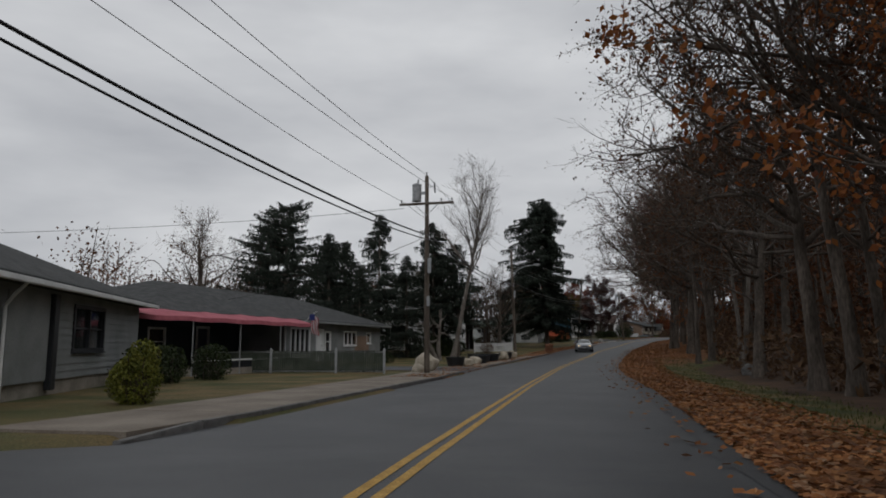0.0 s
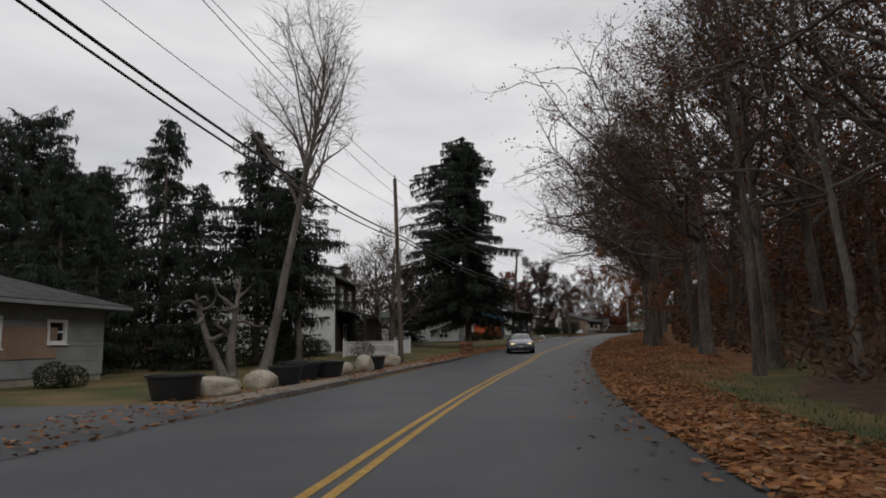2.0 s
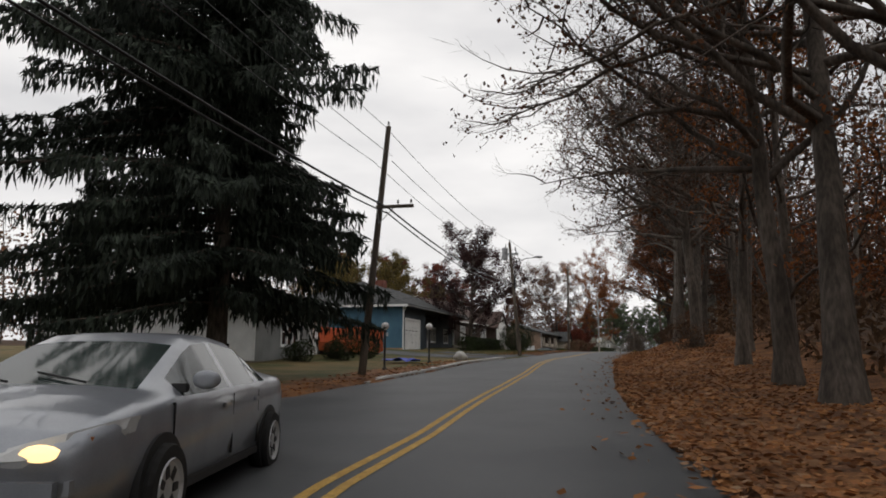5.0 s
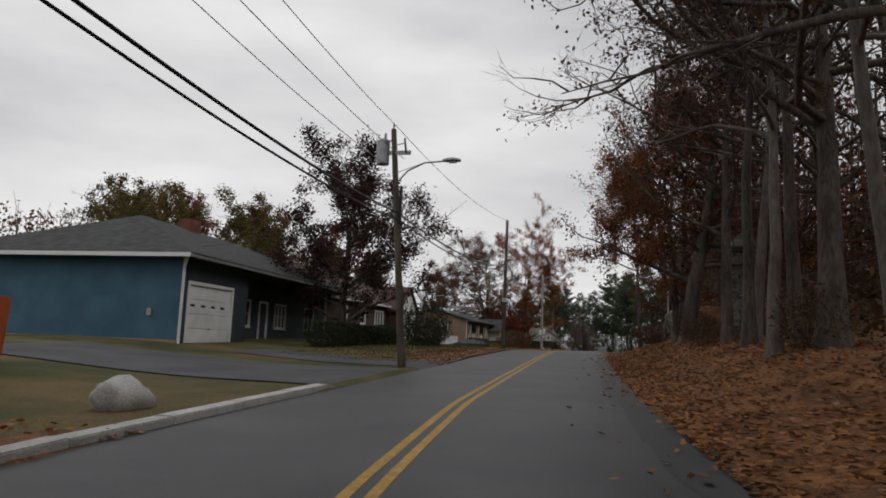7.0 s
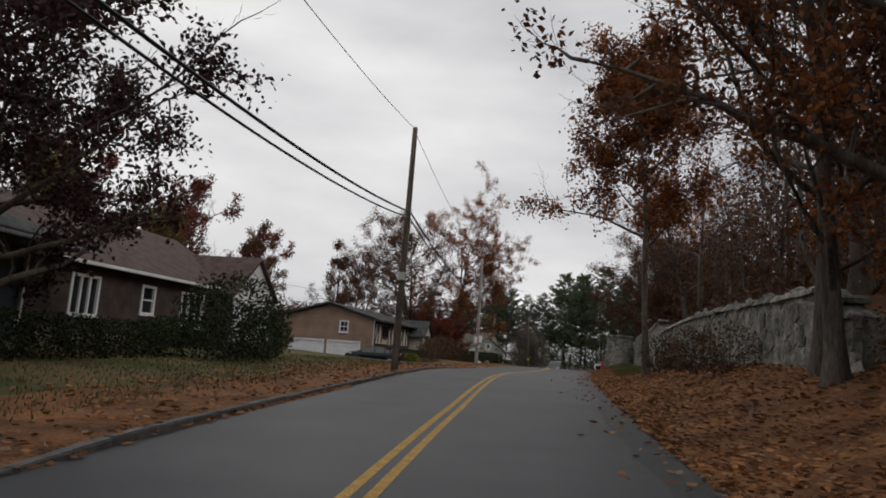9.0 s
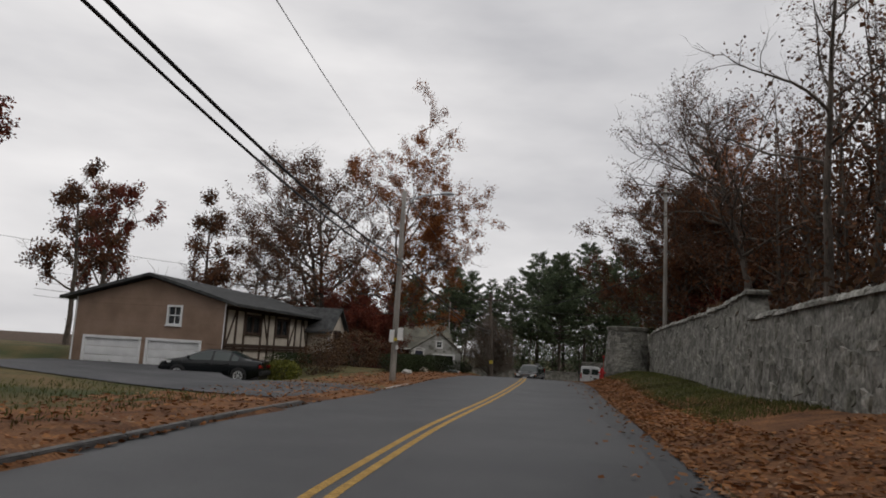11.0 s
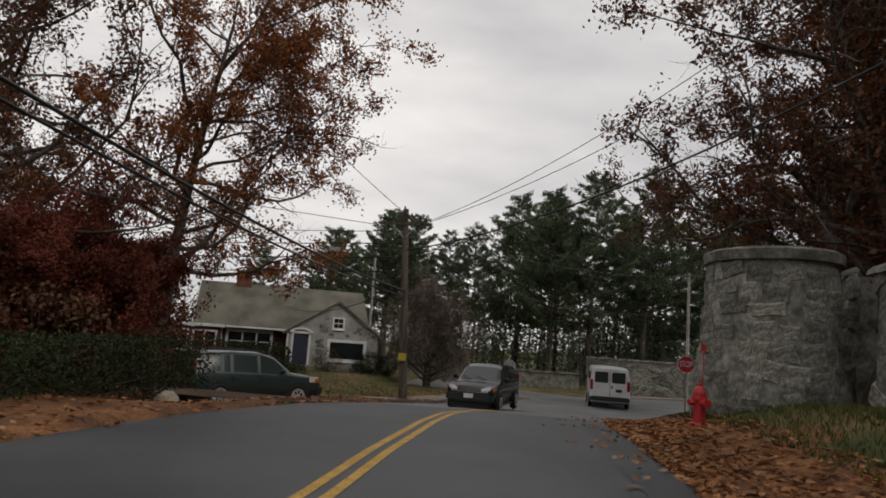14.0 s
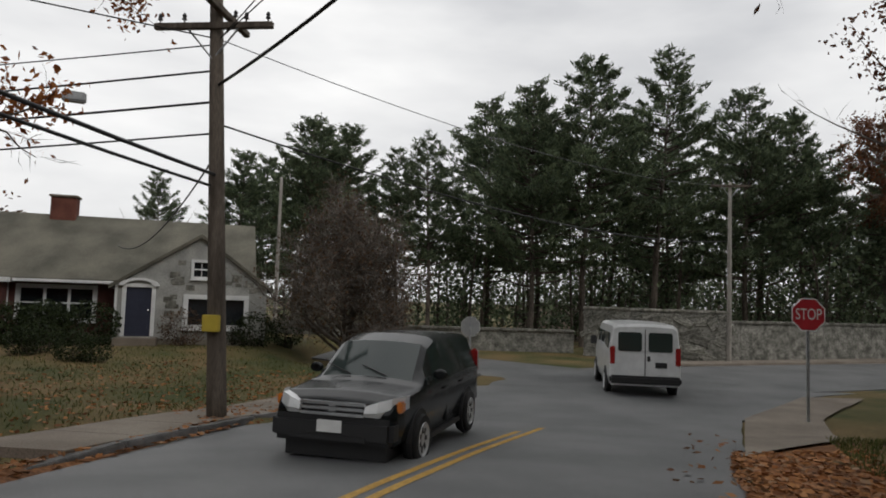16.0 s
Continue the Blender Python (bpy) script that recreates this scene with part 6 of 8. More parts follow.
h.add("gutter", box(0.5, 0.62, -1.5, 13.9, 2.66, 2.8, 0.02), WHITE, "white gutter")
h.add("downpipe", tube([(0.52, 2.1, 2.7), (0.25, 2.1, 2.4), (0.08, 2.1, 2.15), (0.08, 2.1, 0.1)], 0.045, 8), WHITE, "white downpipe")

# low house with the pink awning
h = House("house", "low grey ranch house with pink awning and dark roof", 27, -18.4, -3.0)
h.block(-10, 0, 11.6, 27.8, 0.25, 2.75, {"front": [(0.7, 3.2, 0.75, 2.35, "window", {"panes": 4, "rails": 0}), (4.3, 5.2, 0.3, 2.3, "door", {"leaf": WHITE, "label": "white door"}), (5.6, 6.4, 0.9, 2.2, "window"), (8.8, 11.0, 1.35, 2.25, "window", {"panes": 3, "rails": 0}), (13.2, 14.0, 1.5, 2.2, "window", {"panes": 1})], "south": []}, GREY_SIDING, 0.18, mats={"back": GREY_SIDING})
# recessed porch wall, the shade under the awning painted into its siding
h.block(-10, -3.2, 0.4, 11.6, 0.25, 2.75, {"front": [(3, 4.2, 0.9, 2.2, "window"), (7, 8, 0.3, 2.3, "door")]}, SHADED_BLUE, 0.2)
h.roof(roof_solid(-10, 0, 0, 27.8, 2.75, 4.75, 0.7, "y", 6.5), SHINGLE, "dark grey shingled hip roof")
h.add("gutter", box(0.7, 0.8, -0.7, 28.5, 2.72, 2.86, 0.02), GREY_SIDING, "pale gutter")
h.add("brick_panel", box(0.02, 0.05, 22.4, 25.2, 0.9, 2.0), TAN_SIDING, "faded brown facing panel")
ab = bmesh.new()
prev = None
for k in range(26):
    y = -4.4 + 15.8 * k / 25
    q = [ab.verts.new((x, y, z + 0.02 * math.sin(k * 1.3))) for x, z in ((0.62, 2.92), (1.78, 2.6), (1.8, 2.4), (1.78, 2.4), (1.76, 2.57), (0.62, 2.88))]
    if prev:
        for i in range(6):
            ab.faces.new((prev[i], prev[(i + 1) % 6], q[(i + 1) % 6], q[i]))
    prev = q
h.add("awning", ab, AWNING, "faded pink fabric awning with a valance")
for y in (0.2, 4.0, 8.0, 11.4):
    h.add("awning_post", tube([(1.65, y, -0.1), (1.65, y, 2.5)], 0.03, 8), GALV)
h.add("porch_deck", box(-3.2, 1.6, 0.4, 11.5, -0.3, 0.28, 0.02), FOUNDATION, "low porch floor")
h.add("porch_rail", box(1.5, 1.58, 0.4, 11.5, 0.62, 0.7, 0.01), WHITE, "white porch rail")
h.add("porch_panel", box(1.5, 1.55, 0.4, 11.5, 0.28, 0.6), TUB, "dark panel in a shaded porch")
h.add("door_step", box(0.0, 1.1, 15.8, 17.2, -0.1, 0.26, 0.02), CONCRETE)

# white two-storey house
h = House("house", "white two-storey clapboard house with green shutters", 75.4, -16.3, 9)
SH = {"shutters": GREEN_SHUTTER}
# brown siding on the front only: the shade on that side is painted in
h.block(-10.6, 0, 0, 8.5, 0.15, 5.6, {"south": [(6.7, 7.6, 1.1, 2.6, "window", SH), (6.9, 7.8, 3.7, 5.0, "window", SH), (1.9, 2.8, 1.1, 2.4, "window", SH), (2.2, 3.1, 3.7, 5.0, "window", SH)], "front": [(2.0, 2.9, 3.4, 4.8, "window"), (5.2, 6.1, 3.4, 4.8, "window"), (3.3, 4.3, 0.2, 2.2, "door")]}, WHITE, 0.3, 0.025, mats={"front": BROWN_SIDING}, gables={"south": (5.3, 8.6), "north": (5.3, 8.6)})
h.roof(gable_roof(-10.6, 0, 0, 8.5, 5.6, 8.6, 0.45, "y"), SHINGLE_GREEN, "dark green-grey shingled gable roof")
ch = h.add("chimney", box(-6.6, -5.7, 4.5, 5.5, 7.8, 9.5, 0.03), FOUNDATION, "grey chimney")
part("chimney_cap", box(-6.68, -5.62, 4.42, 5.58, 9.5, 9.62, 0.02), CONCRETE, ch)
pb = bmesh.new()
box(0, 2.3, 0.0, 8.3, 2.7, 2.86, 0.02, bm=pb)
for v in pb.verts:
    v.co.z += 0.55 * (1 - v.co.x / 2.3)
h.add("porch_roof", pb, SHINGLE_GREEN, "sloping shingled porch roof")
# fascia and posts in dark timber, coloured for the porch's shade
h.add("porch_fascia", box(2.3, 2.36, 0.0, 8.3, 2.62, 2.82), TIMBER)
for y in (0.2, 4.2, 8.1):
    h.add("porch_post", box(2.12, 2.24, y - 0.06, y + 0.06, 0.1, 2.7, 0.01), TIMBER)
# dark sheet behind the posts, added in place of the porch's shade
h.add("porch_screen", box(2.0, 2.05, 0.2, 8.1, 0.2, 2.65), TUB, "dark panel in a shaded porch")
h.add("porch_floor", box(0, 2.3, 0, 8.3, -0.2, 0.2, 0.02), FOUNDATION)

# low green-roofed house and the white-walled one beyond it
h = House("house", "low grey house with a green-grey hip roof", 87.5, -21.5, 4)
h.block(-9, 0, 0, 10.5, 0.2, 2.65, {"south": [(6.5, 8.2, 0.9, 2.2, "window", {"panes": 3, "grid": 1, "rails": 2})], "front": [(1.5, 3.4, 0.9, 2.2, "window", {"panes": 3, "grid": 1, "rails": 2}), (5.5, 6.4, 0.25, 2.25, "door", {"leaf": WHITE, "label": "white door"})]}, GREY_SIDING, 0.2)
h.roof(roof_solid(-9, 0, 0, 10.5, 2.65, 4.9, 0.6, "y", 4.2), SHINGLE_GREEN, "green-grey shingled hip roof")
h = House("house", "low white-walled house with a grey roof", 103.2, -14.2, 3)
h.block(-11, 0, 0, 10, 0.1, 2.75, {"south": [(1.5, 2.6, 1.6, 2.3, "window", {"panes": 2, "rails": 0}), (8.8, 9.8, 0.5, 0.9, "window", {"panes": 2, "rails": 0, "sill": False})], "front": [(3.0, 5.2, 0.9, 2.2, "window", {"panes": 3}), (7, 8, 0.2, 2.2, "door", {"leaf": WHITE, "label": "white door"})]}, WHITE, 0.2, mats={"front": GREY_SIDING}, gables=None)
h.roof(roof_solid(-11, 0, 0, 10, 2.75, 4.7, 0.7, "y", 4.5), SHINGLE_GREEN, "grey-green shingled hip roof")
h.add("chimney", box(-6.6, -5.7, 4, 4.9, 4.0, 5.6, 0.03), BRICK, "brick chimney")

# blue house with the garage
h = House("house", "blue-sided house with a white garage door and dark hip roof", 127.3, -15.3, 0, 0.0)
# front and wing get the darker siding, porch shade included in the colour
h.block(-12, 0, 0, 5.6, 0.0, 3.55, {"front": [(0.45, 4.05, 0.02, 2.5, "garage", {"rows": 4, "glazed": True})], "south": []}, BLUE_SIDING, 0.16, mats={"front": SHADED_BLUE}, base=0.9, base_mat=BUFF)
h.add("brick_skirt", box(-12, 0.02, -0.035, -0.018, -0.6, 0.14), BUFF, "buff brick lower wall")
h.add("fascia", box(-12.6, 0.62, -0.68, -0.63, 3.5, 3.68, 0.01), WHITE, "white fascia board")
h.add("gutter", box(0.625, 0.72, -0.6, 20.6, 3.5, 3.62, 0.02), GALV, "grey gutter")
h.add("downpipe", tube([(0.5, -0.62, 3.6), (0.25, -0.3, 3.35), (0.05, -0.09, 3.1), (0.05, -0.09, 0.0), (0.1, -0.25, -0.15)], 0.05, 8), WHITE, "white downpipe")
h.add("meter_box", box(-1.5, -1.3, -0.14, -0.02, 1.1, 1.4, 0.01), GALV)
h.block(-11, -1.6, 5.6, 20, 0.2, 3.5, {"front": [(2.0, 3.4, 1.0, 2.3, "window", {"panes": 3}), (4.6, 5.5, 0.25, 2.3, "door"), (6.6, 8.0, 1.0, 2.3, "window", {"panes": 3}), (11.0, 12.4, 1.0, 2.3, "window", {"panes": 2})]}, SHADED_BLUE, 0.2)
h.roof(roof_solid(-12, 0, 0, 20, 3.55, 6.2, 0.62, "y", 5.8), SHINGLE, "long dark shingled hip roof")
h.add("chimney", box(-6.4, -5.5, 9, 10, 5.5, 6.9, 0.03), BRICK, "brick chimney")

# brown house
h = House("house", "brown-shingled house with a white gable and brown roof", 146.5, -17.2, -2)
h.block(-8.5, 0, 0, 14.5, 0.3, 3.1, {"front": [(2.2, 3.6, 1.0, 2.4, "window", {"panes": 3, "rails": 0}), (6.4, 7.2, 1.3, 2.4, "window"), (9.4, 11.2, 0.9, 2.4, "window", {"panes": 3, "rails": 0})]}, BROWN_SIDING, 0.22, gables={"south": (4.25, 5.6), "north": (4.25, 5.6)}, mats={"south": WHITE, "north": WHITE})
h.roof(gable_roof(-8.5, 0, 0, 14.5, 3.1, 5.6, 0.5, "y"), SHINGLE_BROWN, "brown shingled gable roof")
h.add("gutter", box(0.42, 0.54, -0.3, 14.8, 2.82, 2.96, 0.02), WHITE, "white gutter")
h.block(-3.4, 1.3, 12.0, 16.2, 0.3, 2.9, {"south": [], "front": [(1.4, 2.8, 0.9, 2.2, "window", {"panes": 2})]}, BROWN_SIDING, 0.22, gables={"front": (2.1, 4.7), "back": (2.1, 4.7)}, mats={"front": WHITE})
h.roof(gable_roof(-3.4, 1.3, 12.0, 16.2, 2.9, 4.7, 0.4, "x"), SHINGLE_BROWN, "brown shingled cross gable")

# tan split-level house with half-timbering
h = House("house", "tan-sided split-level house with cream half-timbered front", 184.2, -16.9, 0, 0.95)
h.block(-8.6, 0, 0, 15, 0.0, 4.7, {"south": [(0.75, 3.9, 0.8, 2.6, "garage", {"rows": 4}), (4.4, 7.3, 0.8, 2.6, "garage", {"rows": 4}), (5.4, 6.1, 3.5, 4.4, "window", {"grid": 1})], "front": [(2.4, 4.2, 3.3, 4.2, "window", {"panes": 2, "rails": 0, "frame_mat": TIMBER}), (6.6, 8.4, 3.3, 4.2, "window", {"panes": 2, "rails": 0, "frame_mat": TIMBER}), (2.4, 4.0, 0.8, 1.8, "window", {"panes": 2, "rails": 0, "frame_mat": TIMBER}), (8.5, 9.5, 0.3, 2.3, "door")]}, TAN_SIDING, 0.17, mats={"front": STUCCO}, gables={"south": (4.3, 5.85), "north": (4.3, 5.85)}, base=0.6)
h.roof(gable_roof(-8.6, 0, 0, 15, 4.75, 5.95, 0.75, "y"), SHINGLE, "dark shingled gable roof with dark eaves")
for y in (0.05, 1.2, 2.2, 4.4, 5.4, 6.4, 8.6, 9.7, 10.8, 12.0, 13.2, 14.9):
    h.add("timber_post", box(0.0, 0.05, y - 0.09, y + 0.09, 0.0, 4.55), TIMBER)
for z in (2.55, 4.5):
    h.add("timber_rail", box(0.0, 0.055, 0.0, 15, z - 0.1, z + 0.1), TIMBER)
for y, d in ((0.65, 0.9), (5.0, -0.9), (9.2, 0.9), (11.4, -0.9), (14, 0.8)):
    h.add("timber_brace", tube([(0.03, y - d / 2, 2.65), (0.03, y + d / 2, 4.4)], 0.06, 4), TIMBER)
h.add("jetty", box(-0.3, 0.12, 0.0, 15, 2.3, 2.42), TIMBER, "dark timber ledge")
h.block(-3, 1.6, 12, 15.2, 0.0, 4.0, {"front": [(0.9, 2.3, 2.9, 3.8, "window", {"panes": 3, "rails": 0, "frame_mat": TIMBER}), (0.5, 2.7, 0.6, 1.9, "window", {"panes": 3, "rails": 0})]}, STUCCO, 2.0, 0.0, gables={"front": (1.6, 5.3), "back": (1.6, 5.3)}, base=0.4)
h.roof(gable_roof(-3, 1.6, 12, 15.2, 4.0, 5.3, 0.5, "x"), SHINGLE, "dark shingled cross gable")

# cape house with stone gable at the junction
cm = Matrix.Translation((66.3, 212.8, 1.45)) @ Matrix.Rotation(radians(-98), 4, "Z")
h = House("house", "maroon-shingled cape house with a grey stone gable", 0, 0, m=cm)
h.block(-8.8, -1.2, 4.7, 10.6, 0.45, 2.55, {"front": [(2.0, 4.55, 1.0, 2.15, "window", {"panes": 3, "wide": 0.14})], "south": [(2.8, 3.6, 3.2, 4.1, "window")]}, MAROON, 0.2, base=1.0, gables={"south": (3.8, 5.1)})
h.block(-6.0, -0.4, 2.8, 6.3, 0.35, 2.3, {"front": [(0.35, 1.6, 0.95, 2.05, "window", {"panes": 2}), (1.95, 3.2, 0.95, 2.05, "window", {"panes": 2})], "south": [(2.6, 5.2, 0.95, 2.05, "window", {"panes": 3})]}, MAROON, 0.2, base=1.0)
h.add("porch_roof", box(-6.2, -0.15, 2.55, 6.5, 2.32, 2.5, 0.02), WHITE, "flat porch roof with white fascia")
h.roof(gable_roof(-8.8, -1.0, 4.8, 15.2, 2.6, 5.2, 0.35, "y"), SHINGLE_OLD, "mossy grey shingled roof")
h.add("rake_board", tube([(-8.9, 4.6, 2.5), (-4.9, 4.6, 5.22), (-0.9, 4.6, 2.5)], 0.07, 4), WHITE, "white rake board")
h.block(-8.6, 0, 10.2, 15.8, 0.3, 2.35, {"front": [(0.35, 1.3, 0.4, 2.3, "door"), (2.6, 4.75, 0.85, 1.9, "window", {"panes": 1, "rails": 0, "wide": 0.16}), (2.75, 3.35, 2.75, 3.35, "window", {"grid": 1})], "north": []}, RENDER_GREY, 3.0, 0.0, gables={"front": (3.0, 4.3), "back": (2.6, 4.3)}, base=0.8)
h.roof(gable_roof(-8.6, 0.0, 10.2, 15.8, 2.35, 4.3, 0.25, "x", apex=13.2), SHINGLE_OLD, "mossy shingled front gable")
h.add("end_wall", box(-8.5, -1.3, 15.14, 15.26, 0.3, 2.6), RENDER_GREY)
eb = bmesh.new()
ev = [eb.verts.new(p) for p in ((-8.6, 15.2, 2.6), (-1.2, 15.2, 2.6), (-4.9, 15.2, 5.1), (-8.6, 15.26, 2.6), (-1.2, 15.26, 2.6), (-4.9, 15.26, 5.1))]
for f in ((0, 1, 2), (5, 4, 3), (0, 3, 4, 1), (1, 4, 5, 2), (2, 5, 3, 0)):
    eb.faces.new([ev[k] for k in f])
h.add("end_gable", eb, RENDER_GREY, "grey rendered end gable")
sb = bmesh.new()
rs = random.Random(3)
for i in range(110):
    y, z = rs.uniform(0.2, 5.2), rs.uniform(0.4, 3.9)
    if z > 2.35 + 1.9 * (1 - abs(y - 3.0) / 2.8) - 0.35 or 0.1 < y < 1.7 and z < 2.75 or 2.2 < y < 5.2 and 0.5 < z < 2.1 or 2.4 < y < 3.7 and 2.5 < z < 3.6:
        continue
    q = rs.uniform(0.1, 0.26)
    box(0.0, 0.02 + 0.015 * rs.random(), 10.2 + y, 10.2 + y + q * 1.6, z, z + q, 0.008, bm=sb)
tagged(h.add("stone_facing", sb, MORTAR, "grey facing stones set in render"), kind="stuff")
pt = bmesh.new()
arch = []
for k in range(13):
    a = math.pi * k / 12
    arch.append([pt.verts.new((x, 10.2 + 0.825 + r * math.cos(a), 2.34 + r * 0.42 * math.sin(a))) for x, r in ((0.0, 0.72), (0.14, 0.72), (0.14, 0.5), (0.0, 0.5))])
for q, w in zip(arch, arch[1:]):
    for k in range(4):
        pt.faces.new((q[k], q[(k + 1) % 4], w[(k + 1) % 4], w[k]))
pt.faces.new(arch[0])
pt.faces.new(arch[-1][::-1])
bmesh.ops.recalc_face_normals(pt, faces=pt.faces)
h.add("door_hood", pt, WHITE, "white arched door surround")
c2 = h.add("chimney", box(-5.3, -4.5, 6.8, 7.8, 4.4, 6.1, 0.03), BRICK, "red brick chimney")
part("chimney_cap", box(-5.37, -4.43, 6.73, 7.87, 6.1, 6.2, 0.02), CONCRETE, c2)
h.add("gutter", box(-0.72, -0.6, 6.55, 10.3, 2.36, 2.48, 0.02), WHITE, "white gutter")
h.add("downpipe", tube([(-1.1, 6.3, 2.4), (-1.1, 6.3, 0.1)], 0.045, 8), WHITE, "white downpipe")
h.add("steps", box(0, 1.0, 10.3, 11.8, -0.4, 0.38, 0.03), CONCRETE)

# ---- poles and lines ----


def utility_pole(s, lat, high, top_shift=(0.0, 0.0), mat=POLE_WOOD, label="", lamp=None, transformer=None, arm=None, pins=(), boxes=(), rad=0.15, sink=0.3):
    """A wooden pole; top_shift leans it (to the right, ahead). Heights are over its foot."""
    base = on_ground(s, lat, 0)
    turn = Matrix.Rotation(radians(heading(s)), 4, "Z")
    top = thing("utility_pole", Matrix.Translation(base) @ turn, label, "utility pole", "poles along the road")
    lx, ly = top_shift

    def at(z):
        return Vector((lx * z / high, ly * z / high, z))

    zs = [-sink, 0.5, high * 0.35, high * 0.7, high - 0.05, high]
    part("pole", tube([at(z) for z in zs], [rad, rad * 0.97, rad * 0.87, rad * 0.75, rad * 0.66, rad * 0.45], 12), mat, top, smooth=True)
    if arm:
        z, a, c = arm
        o = at(z)
        b = box(a, c, -0.19, -0.08, -0.06, 0.06, 0.012)
        bmesh.ops.translate(b, verts=b.verts, vec=o)
        ca = part("crossarm", b, POLE_WOOD, top, "weathered wooden crossarm")
        for x in (a * 0.45, c * 0.45):
            tb = tube([o + Vector((x, -0.14, -0.02)), o + Vector((0, -0.1, -0.62))], 0.018, 5)
            part("brace", tb, GALV, ca)
        for x in (a + 0.1, a * 0.5, c * 0.55, c - 0.1):
            part("insulator", lathe([(0.012, 0.05), (0.015, 0.12), (0.05, 0.13), (0.03, 0.18), (0.045, 0.2), (0.02, 0.25)], 8, at=o + Vector((x, -0.135, 0))), TRIM_BLACK, ca)
    for z in pins:
        part("insulator", lathe([(0.015, 0), (0.015, 0.16), (0.05, 0.17), (0.03, 0.22), (0.04, 0.24), (0.015, 0.3)], 8, at=at(z)), TRIM_BLACK, top)
    if transformer:
        z, x = transformer
        o = at(z) + Vector((x, -0.05, 0))
        can = part("transformer", lathe([(0.2, -0.46), (0.235, -0.44), (0.235, 0.36), (0.25, 0.37), (0.25, 0.42), (0.12, 0.5), (0.03, 0.51)], 16, at=o), GALV, top, "grey steel transformer can", smooth=False)
        part("bushing", lathe([(0.03, 0.48), (0.05, 0.55), (0.03, 0.6), (0.05, 0.64), (0.02, 0.74)], 8, at=o + Vector((0.07, 0, 0))), GALV, can)
        part("bracket", box(o.x if x < 0 else 0.05, 0.0 if x < 0 else o.x, -0.08, -0.02, z - 0.1, z + 0.05), GALV, can)
        part("cutout", tube([at(z + 0.25) + Vector((0.1, -0.1, 0)), at(z + 0.3) + Vector((0.42, -0.15, 0.0)), at(z + 0.05) + Vector((0.44, -0.15, 0))], 0.022, 6), GALV, top)
        part("cutout_fuse", tube([at(z + 0.5) + Vector((0.44, -0.15, 0)), at(z - 0.05) + Vector((0.47, -0.15, 0))], 0.035, 6), TRIM_BLACK, top)
    if lamp:
        z, x, rise = lamp
        p0 = at(z)
        pts = [p0 + Vector((0.08, 0, 0)), p0 + Vector((x * 0.25, 0, rise * 0.55)), p0 + Vector((x * 0.6, 0, rise * 0.93)), p0 + Vector((x, 0, rise))]
        la = part("lamp_arm", tube(pts, 0.032, 8), GALV, top, "curved steel lamp arm", smooth=True)
        part("arm_stay", tube([p0 + Vector((0.08, 0, rise * 0.35 + 0.1)), p0 + Vector((x * 0.55, 0, rise * 0.9))], 0.014, 5), GALV, la)
        b = bmesh.new()
        bmesh.ops.create_uvsphere(b, u_segments=14, v_segments=8, radius=1)
        for v in b.verts:
            k = 1 - 0.35 * max(0, -v.co.x)
            v.co = Vector((v.co.x * 0.36, v.co.y * 0.15 * k, max(v.co.z, -0.35) * 0.11)) + p0 + Vector((x + 0.28, 0, rise + 0.02))
        part("lamp_head", b, GALV, la, "grey cobra-head lamp", smooth=True)
        b = box(-0.16, 0.14, -0.09, 0.09, -0.05, 0.0, 0.02)
        bmesh.ops.translate(b, verts=b.verts, vec=p0 + Vector((x + 0.33, 0, rise - 0.02)))
        part("lens", b, GLOBE, la)
    for z, x, w, h, m, nm in boxes:
        b = box(x - w / 2, x + w / 2, -rad - 0.1, -rad + 0.02, -h / 2, h / 2, 0.012)
        bmesh.ops.translate(b, verts=b.verts, vec=at(z))
        part(nm, b, m, top)
    return top


utility_pole(33.4, -7.8, 10.1, label="wooden utility pole with crossarm and transformer", arm=(8.6, -1.42, 1.45), transformer=(9.2, -0.52), pins=(10.0,), boxes=[(5.4, 0.18, 0.16, 0.75, GALV, "cable_box"), (3.6, 0.12, 0.14, 0.5, GALV, "conduit_box")])
utility_pole(65.6, -8.75, 10.2, (-0.15, -0.5), label="wooden utility pole with a street lamp arm", lamp=(7.75, 2.1, 0.95), pins=(10.1,), boxes=[(5.9, 0.2, 0.13, 0.7, GALV, "cable_box")], arm=None)
utility_pole(98.2, -7.1, 9.4, (0.85, 0.0), label="leaning wooden utility pole", arm=(6.2, -0.1, 1.35), pins=(9.3,))
utility_pole(125.1, -5.25, 8.6, (-0.7, 0.0), label="wooden utility pole with transformer and street lamp", transformer=(7.7, -0.42), lamp=(6.6, 1.75, 0.75), pins=(8.5,), boxes=[(5.7, 0.2, 0.1, 1.4, TRIM_BLACK, "riser")])
utility_pole(151.4, -5.4, 9.5, (0.1, 0.0), label="dark wooden utility pole with a pale band", boxes=[(3.55, 0.0, 0.3, 0.3, PALE_STONE, "band")])
utility_pole(181.2, -7.2, 8.7, (0.0, 0.0), mat=GREY_POLE, label="pale weathered utility pole with lamp and notices", lamp=(8.0, 1.75, 0.55), boxes=[(2.1, 0.28, 0.24, 0.55, SIGN_WHITE, "notice"), (2.0, -0.1, 0.22, 0.55, SIGN_WHITE, "notice"), (1.85, 0, 0.3, 0.13, MARK_YELLOW, "band"), (1.5, 0.16, 0.1, 0.18, SIGN_WHITE, "tag")])
